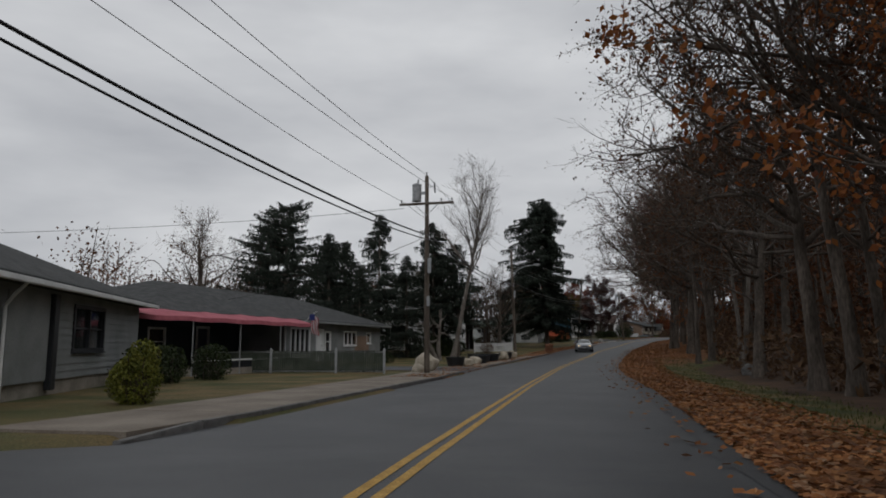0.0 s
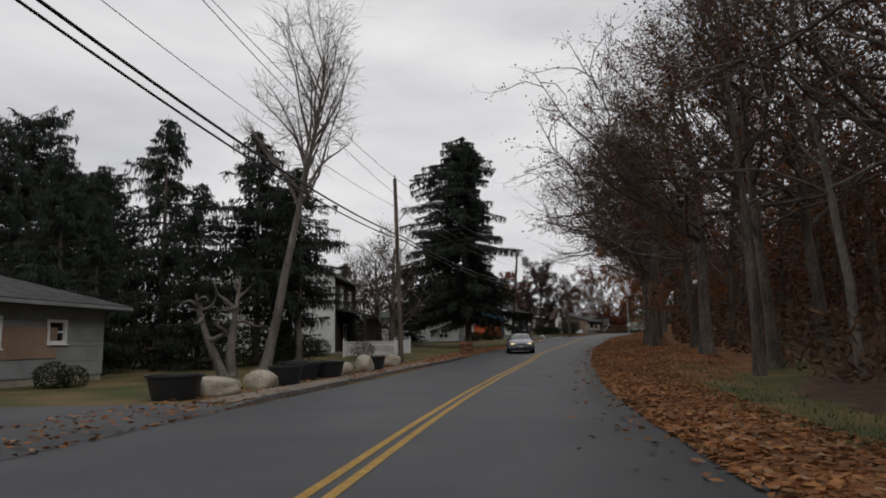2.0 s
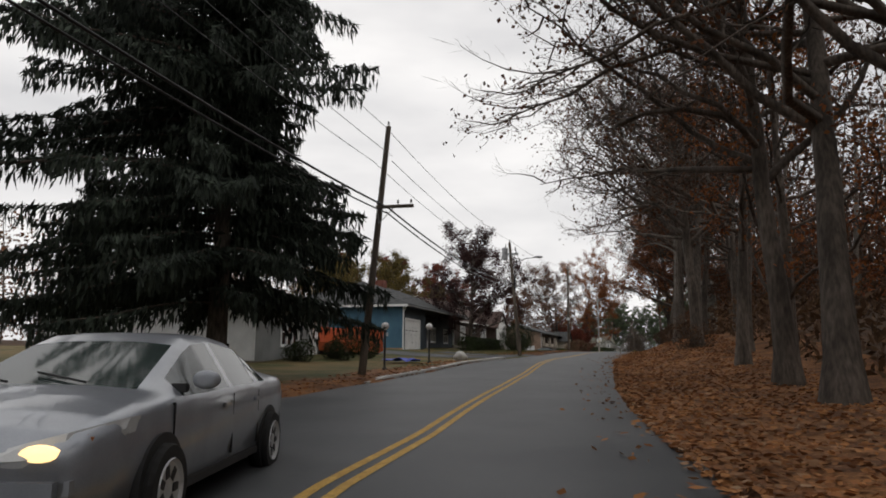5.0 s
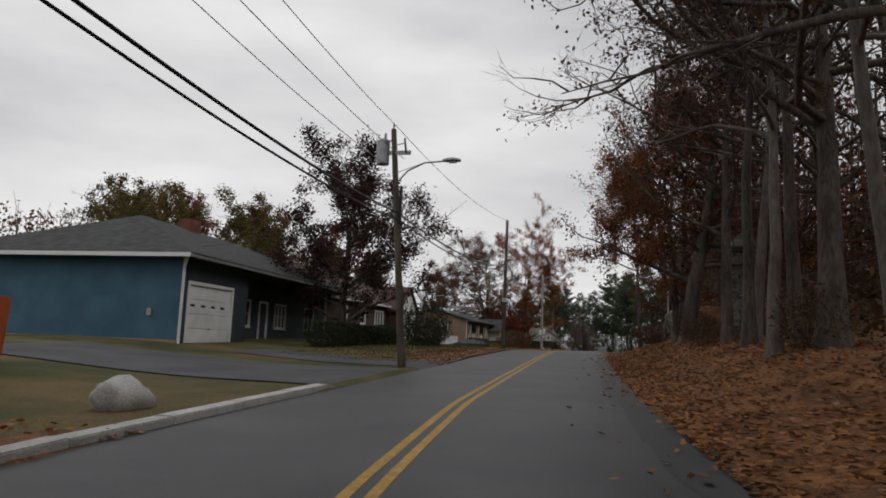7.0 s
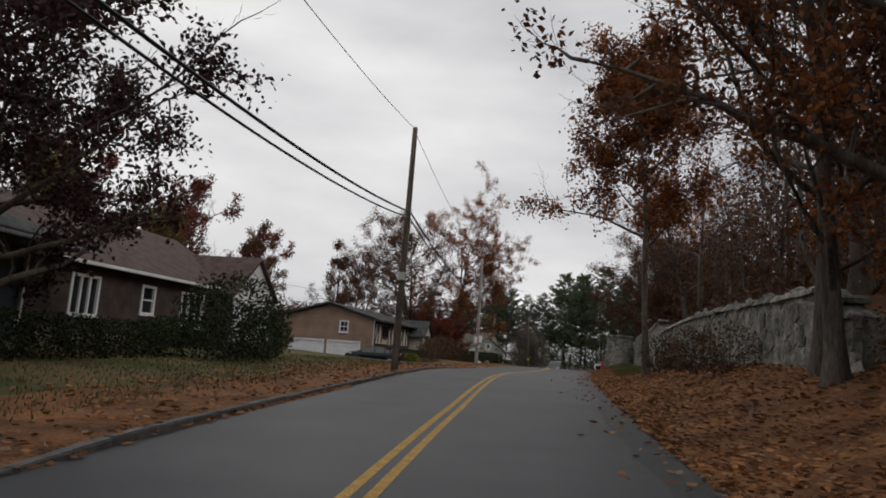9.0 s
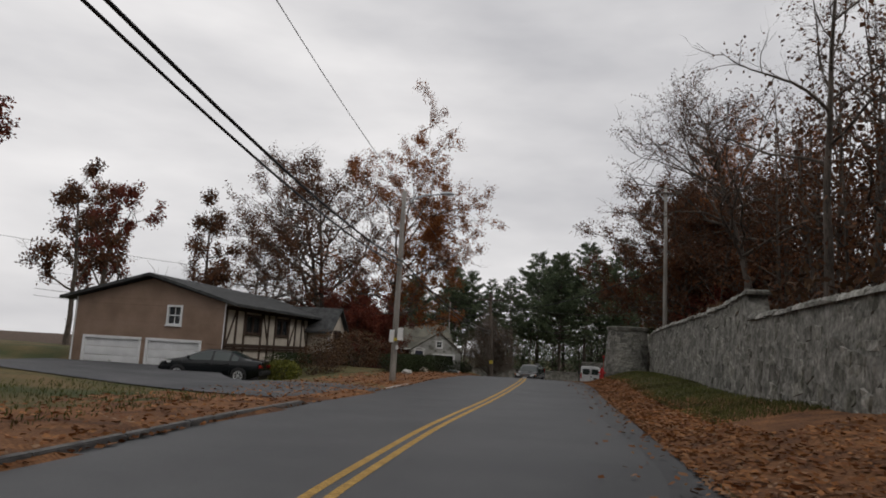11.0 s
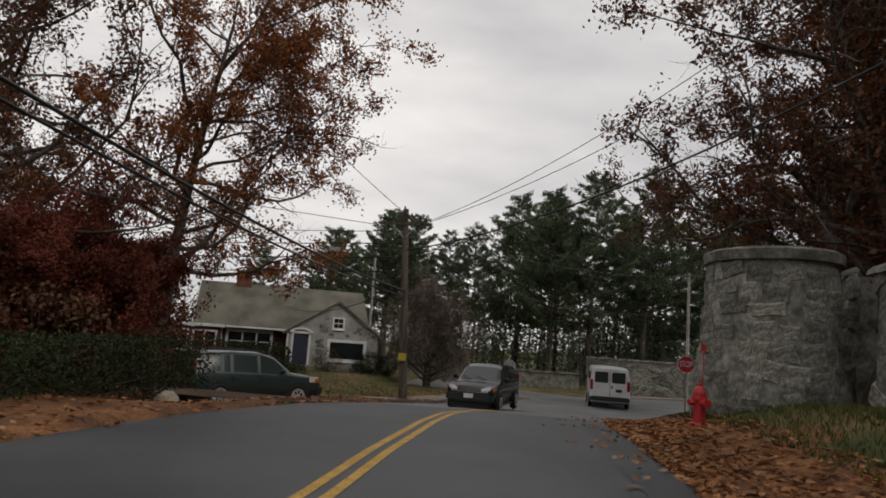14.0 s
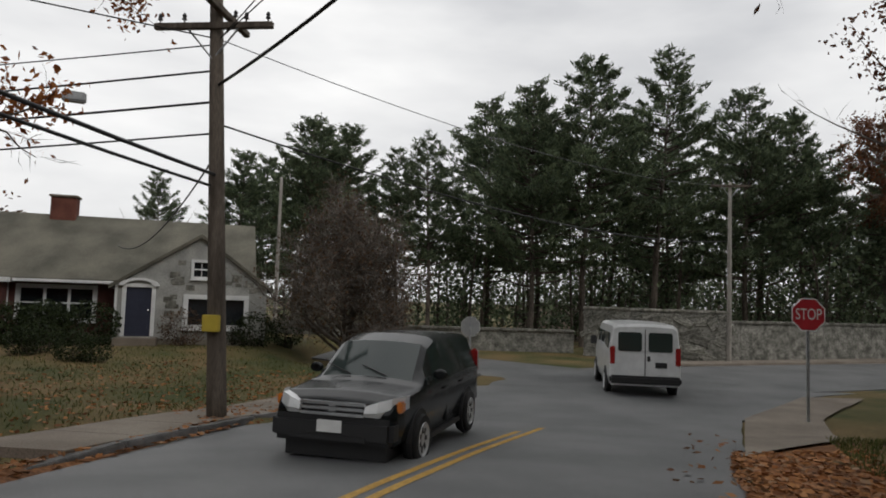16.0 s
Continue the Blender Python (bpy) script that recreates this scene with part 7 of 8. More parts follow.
corner = utility_pole(212.3, -5.35, 7.85, (-0.45, 0.0), label="dark wooden corner pole with two crossarms", arm=(7.2, -1.15, 1.15), boxes=[(1.7, 0.0, 0.3, 0.3, MARK_YELLOW, "band")], rad=0.18)
cab = box(-0.06, 0.06, -1.1, 1.1, 7.45, 7.57, 0.012)
bmesh.ops.translate(cab, verts=cab.verts, vec=(-0.28, 0.0, 0.0))
arm2 = part("crossarm", cab, POLE_WOOD, corner, "weathered wooden crossarm")
for y in (-1.0, -0.5, 0.5, 1.0):
    part("insulator", lathe([(0.012, 0.05), (0.015, 0.12), (0.05, 0.13), (0.03, 0.18), (0.045, 0.2), (0.02, 0.25)], 8, at=(-0.28, y, 7.52)), TRIM_BLACK, arm2)
utility_pole(199.2, 7.3, 11.2, (0.0, 0.0), mat=GREY_POLE, label="pale weathered utility pole behind a stone wall", arm=(10.6, -1.1, 1.1), sink=2.0)
utility_pole(235.4, 10.3, 9.0, (0.05, 0.0), mat=GREY_POLE, label="pale utility pole beside a gate wall", arm=(8.8, -0.95, 0.95), rad=0.13)
utility_pole(236, -13.0, 8.5, (0.0, 0.0), mat=GREY_POLE, label="pale utility pole behind a house", rad=0.12)


def span(name, a, c, sag, r, mat, label, sub=20):
    """A line hanging between two places."""
    a, c = Vector(a), Vector(c)
    pts = [a.lerp(c, k / sub) - Vector((0, 0, sag * 4 * (k / sub) * (1 - k / sub))) for k in range(sub + 1)]
    lone(name, tube(pts, r, 5), mat, Matrix(), label, "overhead line", "lines along the road", smooth=True)


POLES = [(-2, -8.6, 9.3, 0), (33.4, -7.8, 10.1, 0), (65.6, -8.85, 10.2, -0.15), (98.2, -6.4, 9.4, 0.8), (125.1, -5.8, 8.6, -0.7), (151.4, -5.4, 9.5, 0.1), (181.2, -7.2, 8.7, 0), (212.3, -5.75, 7.6, -0.4)]


LOWER = (0, 0, 0, 0, 0, 0.25, 0.15, 0)


def hang(i, off, drop):
    s, la, h, k = POLES[i]
    drop += LOWER[i] if drop > 2 else 0
    return W(s, la + off, h + 0.1 - drop)


for i in range(len(POLES) - 1):
    near = i < 6
    span("power_line", hang(i, 0, 0), hang(i + 1, 0, 0), 0.5, 0.012, THIN_WIRE if i else CABLE, "thin overhead power line")
    if i < 4:
        span("power_line", hang(i, -1.2 if i == 1 else -0.4, 1.4), hang(i + 1, -1.2 if i == 0 else -0.4, 1.4), 0.5, 0.011, THIN_WIRE, "thin overhead power line")
        span("power_line", hang(i, 1.2 if i == 1 else 0.3, 1.4), hang(i + 1, 1.2 if i == 0 else 0.3, 1.2), 0.45, 0.011, THIN_WIRE, "thin overhead power line")
    span("telephone_cable", hang(i, 0.17, 3.2), hang(i + 1, 0.17, 3.2), 0.55, 0.035, CABLE, "thick black overhead cable")
    span("telephone_cable", hang(i, 0.1, 3.36), hang(i + 1, 0.1, 3.4), 0.6, 0.028, CABLE, "thick black overhead cable")
P8 = W(212.3, -5.7, 0.1)
for z, e, r, m in ((6.1, W(199.2, 7.3, 8.2), 0.03, CABLE), (7.0, W(199.2, 6.6, 10.4), 0.012, CABLE), (7.0, W(199.2, 8.0, 10.4), 0.012, CABLE), (7.0, W(235.4, 10.3, 8.8), 0.01, THIN_WIRE), (5.4, W(235.4, 10.3, 6.0), 0.02, CABLE), (6.9, W(222, -60, 9.5), 0.014, CABLE), (6.4, W(222, -60, 8.2), 0.022, CABLE), (5.8, W(222, -60, 7.4), 0.026, CABLE), (5.2, W(222, -60, 6.6), 0.02, CABLE), (4.7, W(226, -16, 4.4), 0.018, CABLE), (7.0, W(180, -50, 9), 0.014, CABLE)):
    span("overhead_cable", P8 + Vector((0, 0, z)), e, 0.7, r, m, "overhead cable from a corner pole")
cl = bmesh.new()
box(-0.22, 0.22, -0.12, 0.12, -0.1, 0.1, 0.03, bm=cl)
lone("splice_case", cl, GALV, Matrix.Translation(P8.lerp(W(222, -60, 7.4), 0.06) + Vector((0, 0, 5.65))), "grey splice case on an overhead cable", "splice case")
span("service_drop", W(33.4, -7.8, 7.0), W(36, -22, 4.0), 0.5, 0.014, CABLE, "service cable from pole to house")
span("service_drop", W(33.4, -9.0, 8.5), W(24, -60, 8.0), 1.0, 0.012, CABLE, "service cable from pole to a far roof")
span("service_drop", W(65.6, -8.8, 7.0), W(73, -19, 5.4), 0.5, 0.012, CABLE, "service cable from pole to house")
span("service_drop", W(125.1, -5.4, 6.0), W(132, -20, 5.0), 0.5, 0.012, CABLE, "service cable from pole to house")

# ---- vehicles ----


def loft(stations, ring):
    """A body through rings of points, closed at both ends."""
    b = bmesh.new()
    rs = [[b.verts.new(p) for p in ring(*st)] for st in stations]
    n = len(rs[0])
    for q, w in zip(rs, rs[1:]):
        for k in range(n):
            b.faces.new((q[k], q[(k + 1) % n], w[(k + 1) % n], w[k]))
    b.faces.new(rs[0][::-1])
    b.faces.new(rs[-1])
    bmesh.ops.recalc_face_normals(b, faces=b.faces)
    return b


def add_wheel(owner, x, y, r, wide=0.2, spokes=7):
    side = 1 if x > 0 else -1
    w = part("wheel", lathe([(r * 0.6, 0.0), (r * 0.66, -wide / 2), (r * 0.95, -wide / 2), (r, -wide * 0.35), (r, wide * 0.35), (r * 0.95, wide / 2), (r * 0.66, wide / 2), (r * 0.6, 0.004)], 24), RUBBER, owner, "black tyre", smooth=False)
    w.matrix_local = Matrix.Translation((x, y, r)) @ Matrix.Rotation(side * math.pi / 2, 4, "Y")
    b = lathe([(0.01, wide * 0.1), (r * 0.6, wide * 0.1), (r * 0.68, wide * 0.5), (r * 0.66, wide * 0.55), (r * 0.6, wide * 0.44), (r * 0.2, wide * 0.4), (0.01, wide * 0.46)], 24)
    part("rim", b, RIM, w, "alloy rim")
    for k in range(spokes):
        a = (k + 0.5) * math.tau / spokes
        q = box(-r * 0.1, r * 0.1, r * 0.24, r * 0.54, wide * 0.4, wide * 0.445, 0.004)
        bmesh.ops.rotate(q, verts=q.verts, cent=(0, 0, 0), matrix=Matrix.Rotation(a, 3, "Z"))
        part("rim_opening", q, TRIM_BLACK, w)


def half_ring(w, lo, hb, ht, wt):
    f = min(1.0, max(0.0, (ht - hb - 0.06) / 0.2))
    return [(0.0, lo), (0.82 * w, lo), (0.96 * w, lo + 0.09), (w, lo + 0.5 * (hb - lo)), (0.99 * w, hb - 0.06), (0.955 * w, hb), (wt + 0.025, (hb + 0.5 * (ht - hb)) * (1 - f) + (ht - 0.085) * f), (wt * 0.9, ht - 0.02), (wt * 0.5, ht + 0.006), (0.0, ht + 0.014)]


def car(name, label, m, paint, prof, wheels, r, front, rear, w, seams, cabin, lit=False, trim=TRIM_BLACK, rails=False):
    """A motor car whose front points to local +y. prof: (y, half width, underside, belt, top, half width of the top)."""
    top = thing(name, m, label, "car")
    keys = np.array(prof)
    ys = np.unique(np.concatenate([np.linspace(keys[0, 0], keys[-1, 0], 64), keys[:, 0], [q + e for q in seams for e in (-0.05, 0.05)]]))
    ring = []
    for y in ys:
        hr = half_ring(*[float(np.interp(y, keys[:, 0], keys[:, k])) for k in range(1, 6)])
        ring.append([Vector((x, y, z)) for x, z in hr])
    cells = {}
    for a in range(len(ys) - 1):
        y = (ys[a] + ys[a + 1]) / 2
        ht, hb = np.interp(y, keys[:, 0], keys[:, 4]), np.interp(y, keys[:, 0], keys[:, 3])
        steep = abs(np.interp(ys[a + 1], keys[:, 0], keys[:, 4]) - np.interp(ys[a], keys[:, 0], keys[:, 4])) / (ys[a + 1] - ys[a]) > 0.33
        for k in range(9):
            for sx in (1, -1):
                where = "body"
                if k == 5 and cabin[0] + 0.12 < y < cabin[1] - 0.3 and ht - hb > 0.24 and not any(abs(y - q) < 0.05 for q in seams):
                    where = ("side_window", sx, sum(y > q for q in seams))
                if k >= 7 and steep and ht - hb > 0.09 and cabin[0] < y < cabin[1]:
                    where = "windscreen" if y > 0 else "rear_window"
                q = [ring[a][k], ring[a][k + 1], ring[a + 1][k + 1], ring[a + 1][k]]
                cells.setdefault(where, []).append([Vector((v.x * sx, v.y, v.z)) for v in q])
    for e in (0, -1):
        for k in range(9):
            q = [ring[e][k], ring[e][k + 1], Vector((0, ring[e][0].y, ring[e][k + 1].z)), Vector((0, ring[e][0].y, ring[e][k].z))]
            for sx in (1, -1):
                cells["body"].append([Vector((v.x * sx, v.y, v.z)) for v in q])
    body = None
    for where in sorted(cells, key=str):
        b = bmesh.new()
        for q in cells[where]:
            u = []
            for v in q:
                if not u or all((v - o).length > 1e-5 for o in u):
                    u.append(v)
            if len(u) > 2:
                b.faces.new([b.verts.new(v) for v in u])
        bmesh.ops.remove_doubles(b, verts=b.verts, dist=0.0005)
        bmesh.ops.recalc_face_normals(b, faces=b.faces)
        if where == "body":
            body = part("body", b, paint, top, smooth=True)
        else:
            part(where if isinstance(where, str) else "side_window", b, CAR_GLASS, top, "tinted glass", smooth=True)
    part("underbody", box(-w * 0.8, w * 0.8, keys[1, 0], keys[-2, 0], 0.17, 0.4), TRIM_BLACK, top)
    part("cabin_lining", box(-w * 0.66, w * 0.66, cabin[0] + 0.5, cabin[1] - 0.75, 0.5, keys[5, 3] + 0.1, 0.05), TRIM_BLACK, top, "dark seats and trim")
    belt = keys[5, 3]
    for sx in (-1, 1):
        for y in (0.12, -0.85):
            part("door_handle", box(sx * w - 0.02, sx * w + 0.03, y - 0.09, y + 0.09, belt - 0.17, belt - 0.13, 0.008), paint, body)
        for y in (*seams[-2:], cabin[1] - 0.12):
            part("door_seam", box(sx * w * 0.985 - 0.01, sx * w * 0.985 + 0.016, y - 0.006, y + 0.006, 0.36, belt - 0.06), TRIM_BLACK, body)
        part("sill_trim", box(sx * w * 0.97 - 0.02, sx * w * 0.97 + 0.02, wheels[0] + r + 0.08, wheels[1] - r - 0.08, 0.24, 0.32, 0.01), trim, top)
        mb = bmesh.new()
        bmesh.ops.create_uvsphere(mb, u_segments=12, v_segments=8, radius=1)
        for v in mb.verts:
            v.co = Vector((v.co.x * 0.11 + sx * (w + 0.1), min(v.co.y, 0.4) * 0.08 + cabin[1] - 0.42, v.co.z * 0.075 + belt + 0.1))
        part("mirror", mb, paint, top, "door mirror", smooth=True)
        part("mirror_foot", box(sx * w * 0.9 - 0.06, sx * w * 0.9 + 0.1, cabin[1] - 0.44, cabin[1] - 0.38, belt, belt + 0.07, 0.01), TRIM_BLACK, top)
        if rails:
            part("roof_rail", tube([(sx * 0.56, -1.6, keys[5, 4] + 0.05), (sx * 0.55, 0.1, keys[5, 4] + 0.06)], 0.02, 6), TRIM_BLACK, top)
    for sx in (-0.3, 0.25):
        part("wiper", tube([(sx, cabin[1] - 0.02, float(np.interp(cabin[1] - 0.02, keys[:, 0], keys[:, 4])) + 0.03), (sx + 0.42, cabin[1] - 0.16, float(np.interp(cabin[1] - 0.16, keys[:, 0], keys[:, 4])) + 0.04)], 0.01, 5), TRIM_BLACK, top)
    for wy in wheels:
        for sx in (-1, 1):
            ww = float(np.interp(wy, keys[:, 0], keys[:, 1]))
            ar = lathe([(0.01, -0.05), (r + 0.055, -0.05), (r + 0.055, 0.012), (0.01, 0.012)], 24)
            o = part("arch_lining", ar, TRIM_BLACK, top)
            o.matrix_local = Matrix.Translation((sx * ww, wy, r + 0.02)) @ Matrix.Rotation(sx * math.pi / 2, 4, "Y")
            add_wheel(top, sx * (ww - 0.03), wy, r)
    front(top, lit)
    rear(top)
    return top


def lamp_shape(sx, st):
    return loft(st, lambda x, y, lo, hi: [(sx * x, y - 0.03, lo), (sx * x, y, lo + (hi - lo) * 0.35), (sx * x, y - 0.05, hi), (sx * x, y - 0.2, hi), (sx * x, y - 0.2, lo)])


def sedan_front(top, lit):
    for sx in (-1, 1):
        part("headlight", lamp_shape(sx, [(0.36, 2.44, 0.62, 0.70), (0.52, 2.425, 0.605, 0.75), (0.70, 2.36, 0.62, 0.80), (0.82, 2.16, 0.68, 0.84), (0.875, 1.98, 0.76, 0.86)]), LAMP_CLEAR, top, "clear headlight")
        if lit:
            lb = lathe([(0.06, -0.03), (0.055, 0.0), (0.01, 0.01)], 14)
            ob = part("headlight_bulb", lb, LAMP_ON, top, "headlight, lit")
            ob.matrix_local = Matrix.Translation((sx * 0.6, 2.41, 0.69)) @ Matrix.Rotation(-math.pi / 2, 4, "X") @ Matrix.Diagonal((1.9, 0.85, 1, 1))
        part("indicator", box(sx * 0.76 - 0.05, sx * 0.76 + 0.05, 2.16, 2.27, 0.7, 0.79, 0.02), AMBER, top, "amber indicator")
        part("fog_recess", box(sx * 0.6 - 0.09, sx * 0.6 + 0.09, 2.36, 2.44, 0.33, 0.41, 0.02), TRIM_BLACK, top)
    part("grille", box(-0.34, 0.34, 2.36, 2.43, 0.62, 0.7, 0.02), TRIM_BLACK, top, "black grille")
    part("grille_bar", box(-0.34, 0.34, 2.39, 2.445, 0.65, 0.67, 0.008), CHROME, top)
    part("lower_intake", box(-0.42, 0.42, 2.38, 2.42, 0.33, 0.42, 0.01), TRIM_BLACK, top)
    part("bumper", box(-0.78, 0.78, 2.26, 2.46, 0.4, 0.6, 0.06), SILVER if lit else BLACK_PAINT, top)
    part("number_plate", box(-0.16, 0.16, 2.46, 2.472, 0.44, 0.55), PLATE, top, "pale plate with unreadable bars")


def sedan_rear(top):
    for sx in (-1, 1):
        part("tail_light", box(sx * 0.66 - 0.16, sx * 0.66 + 0.12, -2.4, -2.26, 0.7, 0.86, 0.03), TAIL_RED, top, "red tail light")
    part("rear_bumper", box(-0.8, 0.8, -2.44, -2.25, 0.35, 0.6, 0.06), TRIM_BLACK, top)


SEDAN = [(-2.36, 0.74, 0.45, 0.9, 0.95, 0.62), (-2.28, 0.83, 0.32, 0.98, 1.04, 0.72), (-1.9, 0.89, 0.22, 1.0, 1.08, 0.74), (-1.6, 0.90, 0.2, 1.0, 1.13, 0.70), (-0.85, 0.91, 0.19, 0.98, 1.42, 0.60), (-0.25, 0.91, 0.19, 0.97, 1.47, 0.59), (0.3, 0.91, 0.19, 0.96, 1.45, 0.60), (0.55, 0.91, 0.19, 0.95, 1.37, 0.62), (1.38, 0.90, 0.19, 0.94, 1.03, 0.73), (1.7, 0.89, 0.2, 0.91, 0.98, 0.74), (2.05, 0.87, 0.22, 0.85, 0.91, 0.71), (2.28, 0.82, 0.26, 0.78, 0.82, 0.67), (2.4, 0.75, 0.3, 0.69, 0.71, 0.6)]


def face_way(s, lat, way, h=0.0):
    """A pose on the road, turned by way degrees from the road's own way."""
    return Matrix.Translation(W(s, lat, h)) @ Matrix.Rotation(radians(heading(s) + way), 4, "Z")


car("sedan", "silver saloon car with lit headlights on the road", face_way(79.9, -3.6, 188, 0.01) @ Matrix.Diagonal((1, 1, 0.95, 1)), SILVER, SEDAN, (-1.4, 1.45), 0.32, sedan_front, sedan_rear, 0.91, (-0.95, -0.1), (-1.6, 1.4), lit=True)


def suv_front(top, lit):
    for sx in (-1, 1):
        part("headlight", lamp_shape(sx, [(0.45, 2.27, 0.74, 0.87), (0.62, 2.25, 0.73, 0.93), (0.77, 2.16, 0.75, 0.97), (0.875, 1.93, 0.81, 0.98)]), LAMP_CLEAR, top, "clear headlight")
        part("indicator", box(sx * 0.845 - 0.05, sx * 0.845 + 0.035, 1.92, 2.08, 0.79, 0.93, 0.02), AMBER, top, "amber indicator")
    part("grille", box(-0.43, 0.43, 2.14, 2.22, 0.76, 0.87, 0.02), TRIM_BLACK, top)
    for z in (0.75, 0.82, 0.885):
        part("grille_bar", box(-0.45, 0.45, 2.19, 2.26, z - 0.02, z + 0.02, 0.008), CHROME, top, "chrome grille bar")
    part("badge", box(-0.07, 0.07, 2.2, 2.25, 0.78, 0.86, 0.02), CHROME, top)
    part("bumper", box(-0.85, 0.85, 1.98, 2.29, 0.38, 0.72, 0.07), TRIM_BLACK, top, "black plastic bumper")
    part("lower_intake", box(-0.5, 0.5, 2.27, 2.3, 0.42, 0.5, 0.01), TRIM_BLACK, top)
    part("number_plate", box(-0.17, 0.17, 2.29, 2.31, 0.53, 0.68), PLATE, top, "pale plate with unreadable bars")


def suv_rear(top):
    for sx in (-1, 1):
        part("tail_light", box(sx * 0.8 - 0.07, sx * 0.8 + 0.06, -2.22, -2.06, 0.95, 1.35, 0.03), TAIL_RED, top, "red tail light")
    part("rear_bumper", box(-0.84, 0.84, -2.3, -2.05, 0.38, 0.68, 0.06), TRIM_BLACK, top)
    part("rear_plate", box(-0.17, 0.17, -2.31, -2.29, 0.5, 0.62), PLATE, top, "pale plate with unreadable bars")


SUV = [(-2.24, 0.8, 0.42, 1.0, 1.06, 0.72), (-2.16, 0.86, 0.32, 1.07, 1.16, 0.74), (-2.08, 0.88, 0.28, 1.09, 1.45, 0.7), (-1.92, 0.89, 0.27, 1.1, 1.64, 0.67), (-0.8, 0.89, 0.26, 1.08, 1.69, 0.65), (0.1, 0.89, 0.26, 1.06, 1.68, 0.65), (0.5, 0.89, 0.26, 1.05, 1.58, 0.67), (1.12, 0.89, 0.26, 1.03, 1.11, 0.76), (1.3, 0.89, 0.27, 1.01, 1.06, 0.77), (1.9, 0.87, 0.3, 0.96, 1.0, 0.74), (2.1, 0.84, 0.36, 0.89, 0.92, 0.7), (2.2, 0.8, 0.4, 0.8, 0.83, 0.66)]
car("suv", "black compact SUV driving on the road", face_way(211.2, -1.95, 170, 0.03), BLACK_PAINT, SUV, (-1.3, 1.32), 0.34, suv_front, suv_rear, 0.89, (-1.25, -0.95, -0.05), (-2.15, 1.14))
big = Matrix.Diagonal((1.04, 1.05, 1.05, 1))
car("parked_suv", "dark green SUV parked on a leafy verge", Matrix.Translation((71.6, 193.3, on_ground(206.3, -9.3).z + 0.01)) @ Matrix.Rotation(radians(-74), 4, "Z") @ big, GREEN_CAR, SUV, (-1.3, 1.32), 0.36, suv_front, suv_rear, 0.89, (-1.25, -0.95, -0.05), (-2.15, 1.14), rails=True)
car("parked_car", "black saloon car parked before a double garage", Matrix.Translation(on_ground(181.6, -15.9, -0.02)) @ Matrix.Rotation(radians(heading(180) + 98), 4, "Z"), BLACK_PAINT, SEDAN, (-1.4, 1.45), 0.32, sedan_front, sedan_rear, 0.91, (-0.95, -0.1), (-1.6, 1.4))


def van_front(top, lit):
    for sx in (-1, 1):
        part("headlight", box(sx * 0.78 - 0.13, sx * 0.78 + 0.13, 2.7, 2.86, 0.75, 0.95, 0.02), LAMP_CLEAR, top)
    part("grille", box(-0.6, 0.6, 2.75, 2.87, 0.72, 0.98, 0.02), TRIM_BLACK, top)
    part("bumper", box(-0.98, 0.98, 2.65, 2.95, 0.4, 0.65, 0.05), TRIM_BLACK, top)


def van_rear(top):
    for sx in (-1, 1):
        part("tail_light", box(sx * 0.9 - 0.07, sx * 0.9 + 0.07, -2.88, -2.74, 0.95, 1.45, 0.02), TAIL_RED, top, "tall red tail light")
        part("rear_window", box(sx * 0.42 - 0.33, sx * 0.42 + 0.33, -2.875, -2.84, 1.32, 1.86, 0.03), CAR_GLASS, top, "dark rear door window")
        part("side_window", box(sx * 0.955 - 0.02, sx * 0.955 + 0.02, -2.4, -1.25, 1.32, 1.82, 0.01), CAR_GLASS, top)
        part("side_window", box(sx * 0.955 - 0.02, sx * 0.955 + 0.02, -1.05, 0.0, 1.32, 1.82, 0.01), CAR_GLASS, top)
        part("side_window", box(sx * 0.955 - 0.02, sx * 0.955 + 0.02, 0.35, 1.25, 1.32, 1.82, 0.01), CAR_GLASS, top)
        part("mirror", box(sx * 1.12 - 0.1, sx * 1.12 + 0.1, 1.4, 1.5, 1.25, 1.55, 0.03), TRIM_BLACK, top)
    part("door_seam", box(-0.01, 0.01, -2.87, -2.83, 0.6, 1.95), TRIM_BLACK, top)
    part("door_handle", box(0.06, 0.14, -2.9, -2.85, 1.05, 1.2, 0.01), TRIM_BLACK, top)
    part("rear_bumper", box(-0.98, 0.98, -3.02, -2.75, 0.42, 0.64, 0.05), TRIM_BLACK, top, "grey rear bumper")
    part("rear_plate", box(0.28, 0.6, -2.875, -2.85, 0.88, 1.03), TRIM_BLACK, top, "plate with unreadable bars")


